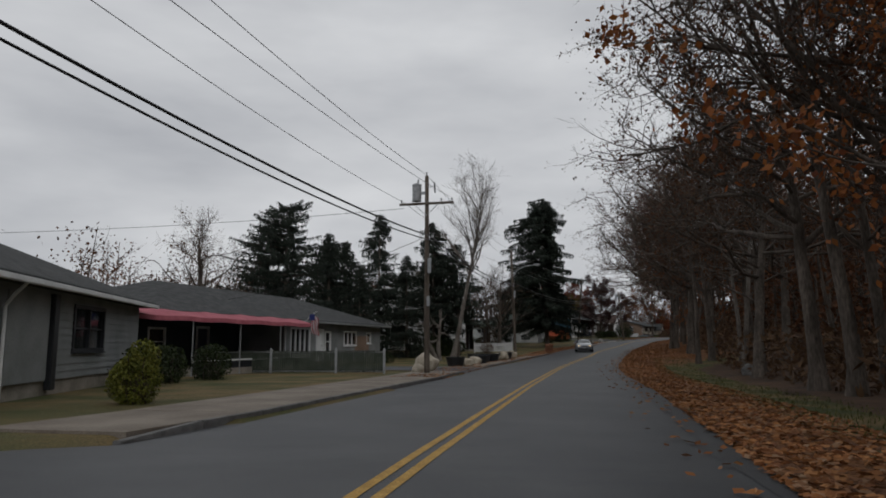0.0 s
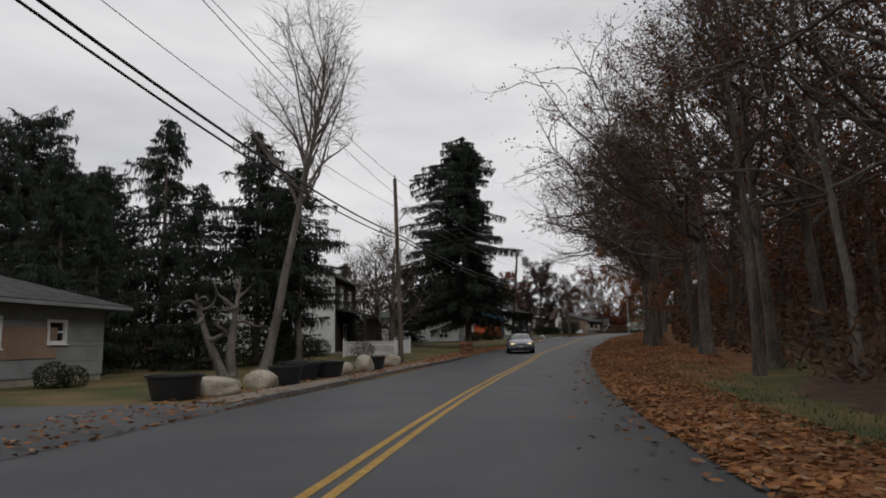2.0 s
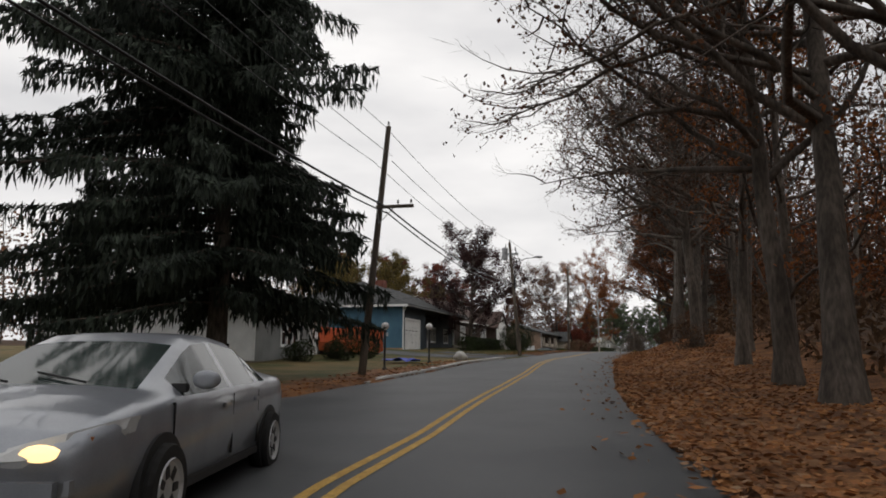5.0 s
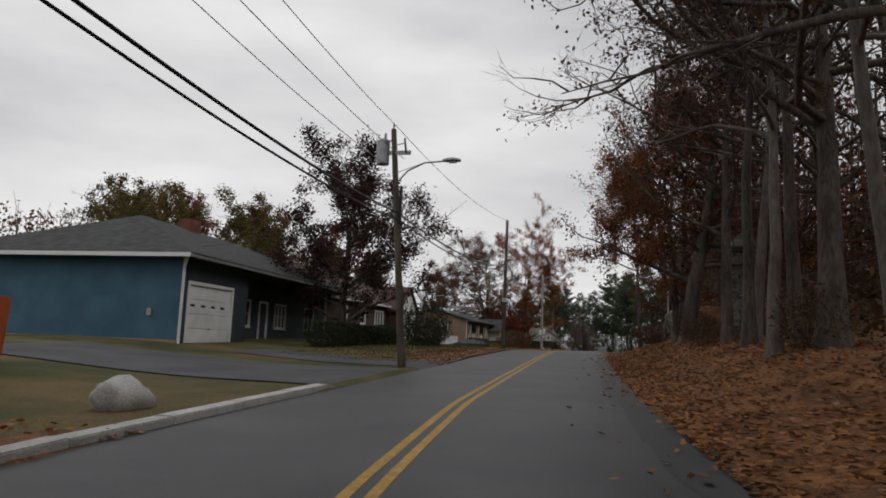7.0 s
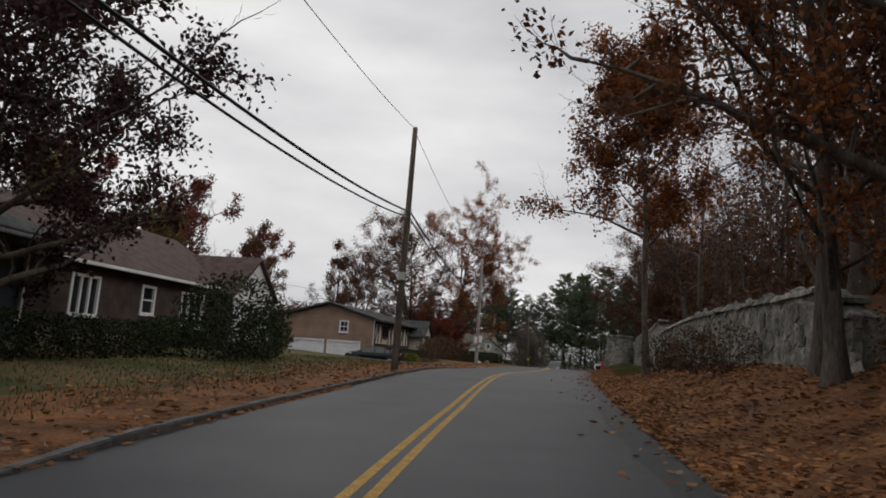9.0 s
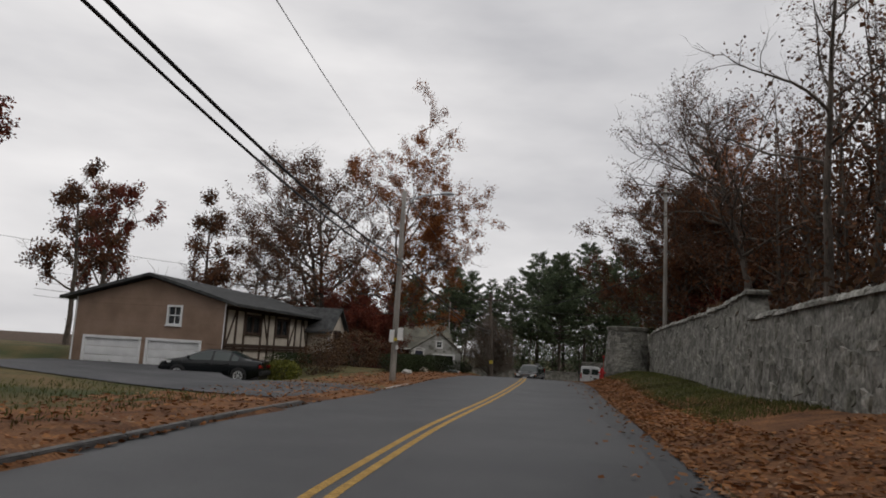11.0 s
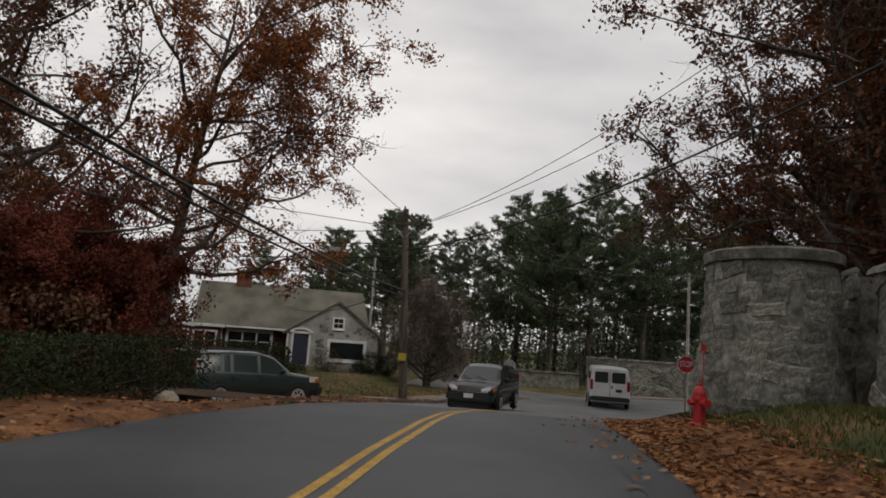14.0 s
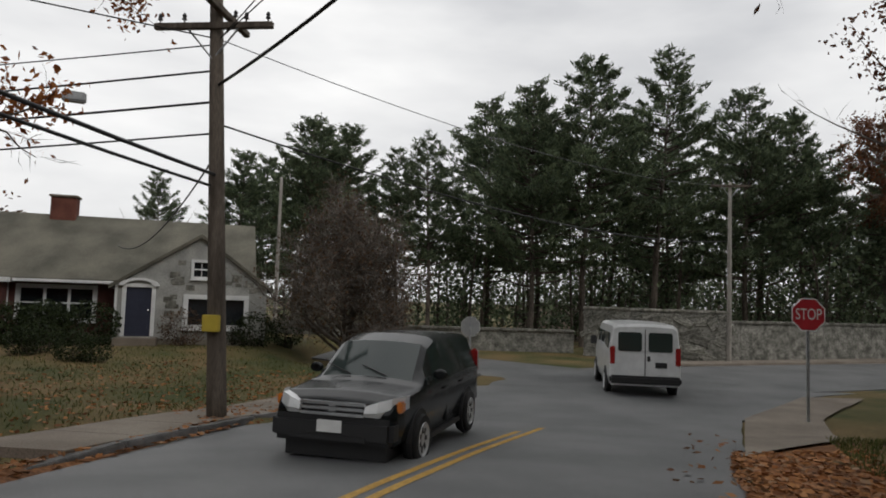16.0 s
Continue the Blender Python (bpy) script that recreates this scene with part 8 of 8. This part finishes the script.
def van():
    top = thing("van", face_way(223.2, 3.7, -2), "white passenger van seen on the road", "van")
    st = [(-2.85, 0.95, 0.45, 2.0), (-2.8, 0.98, 0.35, 2.08), (-1.0, 1.0, 0.32, 2.1), (0.8, 1.0, 0.32, 2.1), (1.4, 0.99, 0.32, 2.0), (1.95, 0.98, 0.32, 1.3), (2.7, 0.95, 0.34, 1.12), (2.85, 0.88, 0.4, 1.0)]
    b = loft(st, lambda y, w, lo, hi: [(-w * 0.94, y, lo), (-w, y, lo + 0.25), (-w, y, min(hi - 0.05, 1.25)), (-w * 0.9, y, hi - 0.08), (-w * 0.8, y, hi), (0, y, hi + 0.03), (w * 0.8, y, hi), (w * 0.9, y, hi - 0.08), (w, y, min(hi - 0.05, 1.25)), (w, y, lo + 0.25), (w * 0.94, y, lo)])
    part("body", b, WHITE_CAR, top)
    part("windscreen", tube([(-0.7, 1.72, 1.62), (0.7, 1.72, 1.62)], 0.2, 6), CAR_GLASS, top)
    van_front(top, False)
    van_rear(top)
    for wy in (-1.75, 1.75):
        for sx in (-1, 1):
            ar = lathe([(0.01, -0.02), (0.44, -0.02), (0.44, 0.02), (0.01, 0.02)], 20)
            o = part("arch_lining", ar, TRIM_BLACK, top)
            o.matrix_local = Matrix.Translation((sx * 0.99, wy, 0.37)) @ Matrix.Rotation(math.pi / 2, 4, "Y")
            add_wheel(top, sx * 0.93, wy, 0.36)


van()

# ---- signs, hydrant, bags and other street things ----


def octagon(r, t):
    b = bmesh.new()
    vs = [[b.verts.new((r * math.cos(math.pi / 8 + k * math.pi / 4), y, r * math.sin(math.pi / 8 + k * math.pi / 4))) for k in range(8)] for y in (-t, t)]
    b.faces.new(vs[0])
    b.faces.new(vs[1][::-1])
    for k in range(8):
        b.faces.new((vs[0][k], vs[1][k], vs[1][(k + 1) % 8], vs[0][(k + 1) % 8]))
    bmesh.ops.recalc_face_normals(b, faces=b.faces)
    return b


def text_mesh(words, size):
    cu = bpy.data.curves.new("words", "FONT")
    cu.body, cu.size, cu.extrude, cu.align_x, cu.align_y = words, size, 0.002, "CENTER", "CENTER"
    tmp = bpy.data.objects.new("words", cu)
    me = bpy.data.meshes.new_from_object(tmp)
    bpy.data.objects.remove(tmp)
    bpy.data.curves.remove(cu)
    return me


def stop_sign(m, label, size=0.4, high=2.45):
    top = thing("stop_sign", m, label, "road sign")
    part("post", box(-0.03, 0.03, 0.015, 0.05, -0.3, high + 0.35, 0.004), GALV, top, "green-grey steel post")
    pl = part("sign_plate", octagon(size, 0.004), SIGN_WHITE, top, "red octagonal plate with white border")
    pl.matrix_local = Matrix.Translation((0, 0, high))
    f = part("sign_face", octagon(size * 0.93, 0.003), SIGN_RED, pl)
    f.matrix_local = Matrix.Translation((0, -0.006, 0))
    t = text_mesh("STOP", size * 0.78)
    t.materials.append(SIGN_WHITE)
    w = part("lettering", t, None, pl, "white letters STOP")
    w.matrix_local = Matrix.Translation((0, -0.013, 0)) @ Matrix.Rotation(math.pi / 2, 4, "X") @ Matrix.Diagonal((0.78, 1.15, 1, 1))
    bk = part("sign_back", octagon(size * 0.98, 0.003), SIGN_BACK, pl, "grey metal back")
    bk.matrix_local = Matrix.Translation((0, 0.006, 0))


stop_sign(Matrix.Translation(W(216.6, 6.5, 0.02)) @ Matrix.Rotation(radians(heading(216) + 4), 4, "Z"), "red octagonal stop sign on a steel post")
stop_sign(Matrix.Translation((87.4, 203.2, 0.98)) @ Matrix.Rotation(radians(heading(216) + 172), 4, "Z"), "stop sign seen from its grey back", size=0.36, high=1.75)


def hydrant(m, label):
    top = thing("fire_hydrant", m, label, "fire hydrant")
    part("barrel", lathe([(0.17, -0.1), (0.17, 0.03), (0.12, 0.05), (0.115, 0.45), (0.15, 0.47), (0.15, 0.52), (0.13, 0.53), (0.125, 0.62), (0.09, 0.7), (0.04, 0.74), (0.035, 0.79), (0.02, 0.8)], 18), HYDRANT_RED, top, "red painted iron barrel", smooth=False)
    for a, r, ln in ((0, 0.055, 0.2), (math.pi, 0.055, 0.2), (-math.pi / 2, 0.075, 0.22)):
        d = Vector((math.cos(a), math.sin(a), 0))
        n = part("nozzle", tube([d * 0.08 + Vector((0, 0, 0.42)), d * ln + Vector((0, 0, 0.42))], r, 10), HYDRANT_RED, top)
        part("nozzle_cap", tube([d * (ln - 0.03) + Vector((0, 0, 0.42)), d * (ln + 0.03) + Vector((0, 0, 0.42))], r * 1.2, 6), HYDRANT_RED, n)
    for k in range(6):
        a = k * math.tau / 6
        part("bolt", lathe([(0.015, 0.46), (0.015, 0.55), (0.01, 0.555)], 6, at=(0.138 * math.cos(a), 0.138 * math.sin(a), 0)), HYDRANT_RED, top)
    part("marker_rod", tube([(0.12, 0.1, 0.3), (0.14, 0.1, 1.55)], 0.012, 5), HYDRANT_RED, top)
    part("marker_flag", box(0.08, 0.2, 0.095, 0.105, 1.42, 1.55), HYDRANT_RED, top)


hydrant(Matrix.Translation(on_ground(198.7, 3.2)) @ Matrix.Rotation(radians(heading(200) + 20), 4, "Z") @ Matrix.Diagonal((1.0, 1.0, 1.0, 1)), "red fire hydrant in grass before a stone tower")


def paper_bag(seed):
    b = box(-0.22, 0.22, -0.16, 0.16, 0, 0.85)
    bmesh.ops.subdivide_edges(b, edges=b.edges[:], cuts=4, use_grid_fill=True)
    for v in b.verts:
        k = noise.noise(v.co * 5 + Vector((seed, 0, 0)))
        v.co += Vector((k, noise.noise(v.co * 5 + Vector((0, seed, 4))), 0)) * 0.11 * (0.5 + v.co.z)
        if v.co.z > 0.7:
            v.co.y *= 0.6
    return b


for i, (ds, dl, tilt) in enumerate(((0, 0.5, 0), (0.45, 0.75, 10))):
    lone("leaf_bag", paper_bag(i * 3.3), PAPER_BAG, Matrix.Translation(on_ground(76.8 + ds, -7.75 + dl, -0.02 if i < 2 else -0.16)) @ Matrix.Rotation(radians(30 * i), 4, "Z") @ Matrix.Rotation(radians(tilt), 4, "Y"), "crumpled brown paper leaf bag at the kerb", "bag", "leaf bags")


def boulder(s, lat, rx, ry, rz, seed, mat=BOULDER, label="rounded pale boulder on the verge"):
    lone("boulder", blob(rx, ry, rz, 0.28, seed), mat, Matrix.Translation(on_ground(s, lat, 0.06)) @ Matrix.Rotation(seed * 1.1, 4, "Z"), label, "boulder", "verge boulders", smooth=True)


boulder(36.3, -8.6, 0.72, 0.6, 0.6, 1)
boulder(34.4, -8.5, 0.35, 0.3, 0.3, 3, BOULDER, "small brown boulder by a utility pole")
boulder(45.9, -8.6, 0.8, 0.5, 0.32, 4)
boulder(48.4, -8.6, 0.5, 0.45, 0.38, 5)
boulder(55.7, -8.9, 0.62, 0.45, 0.36, 6)
boulder(57.2, -8.2, 0.4, 0.35, 0.5, 7, BOULDER, "upright pale boulder on the verge")
boulder(63.0, -8.6, 0.5, 0.4, 0.4, 8)
boulder(61.5, -9.6, 0.4, 0.35, 0.36, 9)
boulder(189.8, -8.3, 0.35, 0.3, 0.18, 10, PALE_STONE, "flat pale stone under a hedge")
boulder(193.5, -8.0, 0.3, 0.25, 0.2, 11)
boulder(197.5, -7.2, 0.25, 0.2, 0.2, 12)
boulder(200.5, -6.6, 0.6, 0.35, 0.12, 13, PALE_STONE, "pale stone beside a parked car")
boulder(41.7, 8.7, 0.5, 0.4, 0.4, 14, GRANITE, "grey stone at the wood's edge")
boulder(111.5, -6.3, 0.5, 0.35, 0.3, 15, PALE_STONE, "white stone on a lawn corner")


def tub(s, lat, r=0.5, high=0.6):
    top = thing("planter_tub", Matrix.Translation(on_ground(s, lat)), "dark plastic planter tub on the verge", "planter", "verge planters")
    part("tub", lathe([(r * 0.78, 0), (r * 0.98, high * 0.9), (r * 1.06, high * 0.92), (r * 1.06, high), (r * 0.96, high), (r * 0.92, high * 0.8), (0.01, high * 0.78)], 20), TUB, top)
    part("soil", lathe([(r * 0.9, high * 0.8), (0.01, high * 0.84)], 16), FLOOR_WOOD, top)


for s, la, r in ((44.6, -9.0, 0.66), (49.9, -8.5, 0.55), (52.2, -8.9, 0.6), (53.6, -8.5, 0.62), (54.0, -9.9, 0.7), (59.2, -8.5, 0.62)):
    tub(s, la, r)


def fence_run(name, pts, high, mat, label, picket=False):
    top = thing(name, Matrix(), label, "fence")
    for (s0, l0), (s1, l1) in zip(pts, pts[1:]):
        a, c = on_ground(s0, l0), on_ground(s1, l1)
        d = c - a
        ln = math.hypot(d.x, d.y)
        m = Matrix.Translation(a) @ Matrix.Rotation(math.atan2(d.y, d.x), 4, "Z")
        slope = d.z / ln
        for z in ((0.22, high - 0.22) if picket else (0.1, high - 0.06)):
            r = part("rail", box(0, ln, -0.02, 0.02, z - 0.04, z + 0.04), mat if picket else GALV, top)
            r.matrix_local = m @ Matrix.Rotation(-math.atan(slope), 4, "Y")
        n = int(ln / (0.135 if picket else 0.11))
        for k in range(n):
            x = (k + 0.5) * ln / n
            b = bmesh.new()
            w = 0.042 if picket else 0.05
            box(x - w, x + w, -0.045 if picket else -0.02, -0.022 if picket else -0.012, 0.06, high, bm=b)
            if picket:
                for v in b.verts:
                    if v.co.z > high - 0.01:
                        v.co.z += 0.0
                t = b.verts.new((x, -0.033, high + 0.06))
                up = [v for v in b.verts if abs(v.co.z - high) < 1e-4]
                up.sort(key=lambda v: math.atan2(v.co.y + 0.033, v.co.x - x))
                for i in range(4):
                    b.faces.new((up[i], up[(i + 1) % 4], t))
            q = part("slat", b, mat, top)
            q.matrix_local = m @ Matrix.Translation((0, 0, slope * x))
    for s0, l0 in pts:
        a = on_ground(s0, l0)
        q = part("post", box(-0.06, 0.06, -0.06, 0.06, -0.2, high + 0.1, 0.012), mat if picket else GALV, top)
        q.matrix_local = Matrix.Translation(a)
        k = part("post_cap", lathe([(0.075, high + 0.1), (0.075, high + 0.13), (0.03, high + 0.16), (0.06, high + 0.22), (0.02, high + 0.27)] if picket else [(0.05, high + 0.1), (0.02, high + 0.14)], 10), mat if picket else GALV, q)


fence_run("slat_fence", [(31.8, -19.0), (32.1, -15.6), (32.6, -12.3), (33.0, -9.9)], 1.12, GREEN_SLAT, "green slatted wire fence by a footway")
fence_run("picket_fence", [(72.2, -14.4), (75.2, -11.8), (78.1, -11.5)], 1.0, WHITE, "white picket fence before a garden", picket=True)

# flag by the awning
fl = thing("flag", Matrix.Translation(W(38.7, -16.3, 3.0)) @ Matrix.Rotation(radians(heading(37)), 4, "Z"), "striped flag hanging from a short staff", "flag")
part("staff", tube([(-1.2, 0, -0.5), (0.1, 0.0, 0.55)], 0.015, 6), WHITE, fl)
for k in range(9):
    b = bmesh.new()
    prev = None
    for j in range(9):
        z = 0.35 - 1.15 * j / 8
        x0 = -0.32 + 0.055 * k + 0.05 * math.sin(j * 0.9) + 0.1 * j / 8
        q = [b.verts.new((x0 + e * 0.055, 0.05 * math.sin(k * 1.4 + j * 0.5) + y, z - 0.02 * k)) for e, y in ((0, 0), (1, 0), (1, 0.006), (0, 0.006))]
        if prev:
            for i in range(4):
                b.faces.new((prev[i], prev[(i + 1) % 4], q[(i + 1) % 4], q[i]))
        prev = q
    part("stripe", b, (FLAG_RED, FLAG_WHITE)[k % 2] if k < 9 else FLAG_BLUE, fl)
b = box(-0.33, 0.0, -0.07, -0.055, 0.0, 0.36)
part("canton", b, FLAG_BLUE, fl)

# skip, globe lamps, tarpaulin by the blue house
sk = thing("skip_container", Matrix.Translation(on_ground(113.5, -13.6)) @ Matrix.Rotation(radians(heading(113) - 4), 4, "Z"), "orange steel skip on a driveway", "skip")
b = loft([(-2.6, 0.95, 0.2, 1.55), (-1.9, 1.05, 0.12, 1.6), (1.9, 1.05, 0.12, 1.6), (2.6, 0.95, 0.2, 1.55)], lambda y, w, lo, hi: [(-w * 0.9, y, lo), (-w, y, hi), (-w + 0.05, y, hi), (-w * 0.9 + 0.05, y, lo + 0.5), (w * 0.9 - 0.05, y, lo + 0.5), (w - 0.05, y, hi), (w, y, hi), (w * 0.9, y, lo)])
part("shell", b, ORANGE, sk, "scuffed orange steel shell")
for y in np.linspace(-2.2, 2.2, 7):
    for sx in (-1, 1):
        part("rib", box(sx * 1.02 - 0.05, sx * 1.02 + 0.05, y - 0.04, y + 0.04, 0.2, 1.5, 0.01), ORANGE, sk)
for y in (-1.8, 1.8):
    part("skid", box(-0.95, 0.95, y - 0.1, y + 0.1, 0.0, 0.14, 0.01), TRIM_BLACK, sk)


def globe_lamp(s, lat):
    top = thing("post_lamp", Matrix.Translation(on_ground(s, lat)), "garden post lamp with a white globe", "post lamp", "garden lamps")
    part("post", lathe([(0.09, -0.1), (0.09, 0.06), (0.045, 0.12), (0.038, 1.55), (0.075, 1.6), (0.06, 1.66)], 12), TRIM_BLACK, top, "black post")
    b = bmesh.new()
    bmesh.ops.create_uvsphere(b, u_segments=16, v_segments=10, radius=0.165)
    bmesh.ops.translate(b, verts=b.verts, vec=(0, 0, 1.81))
    part("globe", b, GLOBE, top, "white glass globe", smooth=True)


globe_lamp(101.8, -7.4)
globe_lamp(107.5, -7.0)
tb = bmesh.new()
bmesh.ops.create_grid(tb, x_segments=10, y_segments=8, size=0.5)
for v in tb.verts:
    v.co = Vector((v.co.x * 1.8, v.co.y * 1.1, 0.18 + 0.16 * noise.noise(v.co * 4)))
bmesh.ops.solidify(tb, geom=tb.faces[:], thickness=0.02)
lone("tarpaulin", tb, TARP, Matrix.Translation(on_ground(107.3, -8.4, 0.0)), "crumpled blue tarpaulin on the lawn", "tarpaulin")

# hedges and garden shrubs


def hedge(name, s0, l0, s1, l1, wide, high, mat, label, seed, dens=520, leaf=0.11):
    a, c = on_ground(s0, l0), on_ground(s1, l1)
    d = c - a
    ln = d.length
    n = max(1, round(ln / (wide * 1.1)))
    lumps = [((k + 0.5) * ln / n, 0, high * 0.5, ln / n * 0.62, wide / 2, high * 0.52) for k in range(n)]
    shrub(name, seed, lumps, mat, label, int(dens * ln * (wide + 2 * high) / 2), leaf, "hedge", True, Matrix.Translation(a) @ Matrix.Rotation(math.atan2(d.y, d.x), 4, "Z"), square=True)


put(shrub("golden_shrub", 71, [(0, 0, 0.55, 0.55, 0.55, 0.62), (0.1, 0.1, 1.0, 0.36, 0.36, 0.45), (-0.25, 0.1, 0.5, 0.4, 0.4, 0.5)], GOLD_SHRUB, "rounded golden-green shrub on a lawn", 3600, 0.085), 13.6, -9.6)
sh = shrub("dark_shrub", 72, [(0, 0, 0.6, 0.9, 0.7, 0.7), (0.8, 0.2, 0.5, 0.7, 0.6, 0.6)], BOXWOOD, "clipped dark evergreen shrub by a wall", 2600, 0.1)
put(sh, 20.5, -14.2, 1.8, 1.15)
put_copy(sh, 22.2, -14.6, 1.6, 1.1)
put_copy(sh, 25.2, -14.6, 1.7, 1.15)
put_copy(sh, 35.5, -15.5, 0.2, 0.6)
put_copy(sh, 48.5, -15.8, 0.2, 0.7)
put_copy(sh, 72.0, -16.9, 0.3, 1.15, "square dark shrub before a white house")
put_copy(sh, 72.6, -19.0, 0.3, 1.2, "square dark shrub before a white house")
put_copy(sh, 66.0, -16.0, 1.3, 1.5)
put_copy(sh, 88.5, -19.5, 1.0, 1.0)
put_copy(sh, 91, -19.0, 2.0, 1.1)
put_copy(sh, 105.5, -12.9, 2.0, 0.9)
put_copy(sh, 108.0, -12.4, 1.0, 0.8)
rnd = shrub("round_shrub", 73, [(0, 0, 0.75, 0.75, 0.75, 0.75)], BOXWOOD, "round clipped dark shrub on a short stem", 2200, 0.09)
put(rnd, 107.6, -11.6)
put_copy(rnd, 110.3, -11.3, 1, 0.9)
put_copy(rnd, 228.5, -9.7, 1, 1.0, "round dark shrub beside a house")
hedge("dark_hedge", 134, -12.2, 148.5, -12.6, 1.4, 1.35, BOXWOOD, "dark evergreen hedge before a house", 74)
put(shrub("yew_bush", 75, [(0, 0, 1.2, 1.7, 1.6, 1.35), (2.2, 0.4, 0.9, 1.5, 1.3, 1.0), (3.8, 0.6, 0.7, 1.0, 1.0, 0.8)], BOXWOOD, "large rounded dark evergreen bushes on a lawn", 8200, 0.11), 148.6, -10.6, 1.1, 1.25)
hedge("dark_hedge", 150, -14.6, 155, -14.8, 1.2, 1.2, BOXWOOD, "dark evergreen hedge before a house", 76)
hedge("dark_hedge", 186, -14.6, 199, -14.2, 1.6, 1.3, BOXWOOD, "dark hedge before a half-timbered house", 77)
hedge("clipped_hedge", 189.5, -9.2, 199.0, -7.7, 1.7, 1.05, BOXWOOD, "broad clipped hedge along the road", 78, 1250, 0.07)
put(shrub("golden_shrub", 79, [(0, 0, 0.5, 0.9, 0.8, 0.6)], GOLD_SHRUB, "yellow-green low shrub by a driveway", 2000, 0.12), 183.6, -13.3)
dry = shrub("dry_shrub", 80, [(0, 0, 0.8, 1.1, 1.0, 0.9), (0.9, 0.3, 0.6, 0.8, 0.8, 0.7)], DRY_SHRUB, "twiggy brown shrub in a garden", 1700, 0.1)
put(dry, 186.5, -12.6)
put_copy(dry, 190, -13.0, 1, 1.3)
put_copy(dry, 194, -12.6, 2, 1.5)
put_copy(dry, 197.5, -13.5, 2, 1.7)
put_copy(dry, 201, -13.0, 3, 1.8)
put_copy(dry, 205, -12.0, 4, 1.5)
put_copy(dry, 225.5, -12.8, 1, 0.9, "dark bare shrub under a window")
put_copy(dry, 71.5, -12.9, 1, 0.8)
put_copy(dry, 81.5, -15, 2, 1.3)
ev2 = [(224.2, -15.8, 1.3), (223.6, -17.2, 1.3), (222.2, -18.8, 1.4), (226.8, -10.5, 1.1), (220.5, -15.0, 0.85), (219.6, -13.2, 0.75)]
for s, la, k in ev2:
    put_copy(sh, s, la, la, k, "dark evergreen shrub before a house")
for s, la, k in ((112, 5.5, 0.9), (120, 6.4, 1.0), (131, 5.6, 0.8), (147, 5.4, 0.9), (153, 5.3, 1.0), (158, 5.5, 0.8), (137, 6.0, 0.9)):
    put_copy(dry, s, la, s, k, "brown undergrowth at the foot of a bank")

# fallen leaves and grass along the verges


def scatter_leaves():
    rng = np.random.default_rng(4)
    pos = []
    for n, s0, s1, reach, side in ((22000, -6, 62, 3.0, 1), (42000, 60, 165, 6.0, 1), (14000, 165, 212, 2.0, 1), (4200, 28, 110, 2.2, -1), (6500, 128, 212, 4.0, -1), (3600, 198, 222, 9.0, -1), (1500, 0, 215, 0.5, 0)):
        s = rng.uniform(s0, s1, n)
        d = rng.uniform(0, 1, n) ** 1.5 * reach - 0.12
        for a, b in zip(s, d):
            if side > 0:
                la = edge_right(a) + b
            elif side < 0:
                la = edge_left(a) - b
            else:
                la = edge_right(a) - abs(rng.normal()) * 0.6
            g = ground_h(a, la) if side else 0.01
            v = W(a, la, max(g, 0.0 if b < 0 else -5) + 0.025 + 0.03 * rng.random())
            pos.append(v)
    c = np.array(pos)
    v, f = cards(c, 0.15, 0.11, rng, along=np.array([[0, 0, 0]]), loose=1.0)
    q = v.reshape(-1, 4, 3)
    q[:, :, 2] = c[:, None, 2] + (q[:, :, 2] - c[:, None, 2]) * 0.35
    lone("fallen_leaves", mesh_np("fallen_leaves", q.reshape(-1, 3), f, FALLEN), None, Matrix(), "brown and orange leaves fallen along the verges", "leaves", kind="stuff")
    gp = []
    for n, s0, s1, a, b in ((4500, -4, 62, 2.2, 5.0), (26000, 168, 214, 1.5, 4.4)):
        for _ in range(n):
            s = rng.uniform(s0, s1)
            la = edge_right(s) + rng.uniform(a, b)
            gp.append(on_ground(s, la) + Vector((0, 0, 0.05)))
    for _ in range(9000):
        s = rng.uniform(128, 168)
        la = edge_left(s) - rng.uniform(1.5, 7)
        gp.append(on_ground(s, la) + Vector((0, 0, 0.03)))
    for _ in range(9000):
        s = rng.uniform(206, 226)
        gp.append(on_ground(s, edge_left(min(s, 221)) - 1.8 - rng.uniform(0, 10)) + Vector((0, 0, 0.03)))
    v, f = cards(np.array(gp), 0.13, 0.022, rng, along=np.array([[0, 0, 2.0]]), loose=0.6)
    lone("grass", mesh_np("grass", v, f, BLADE), None, Matrix(), "rough grass along the verges", "grass", kind="stuff")


scatter_leaves()
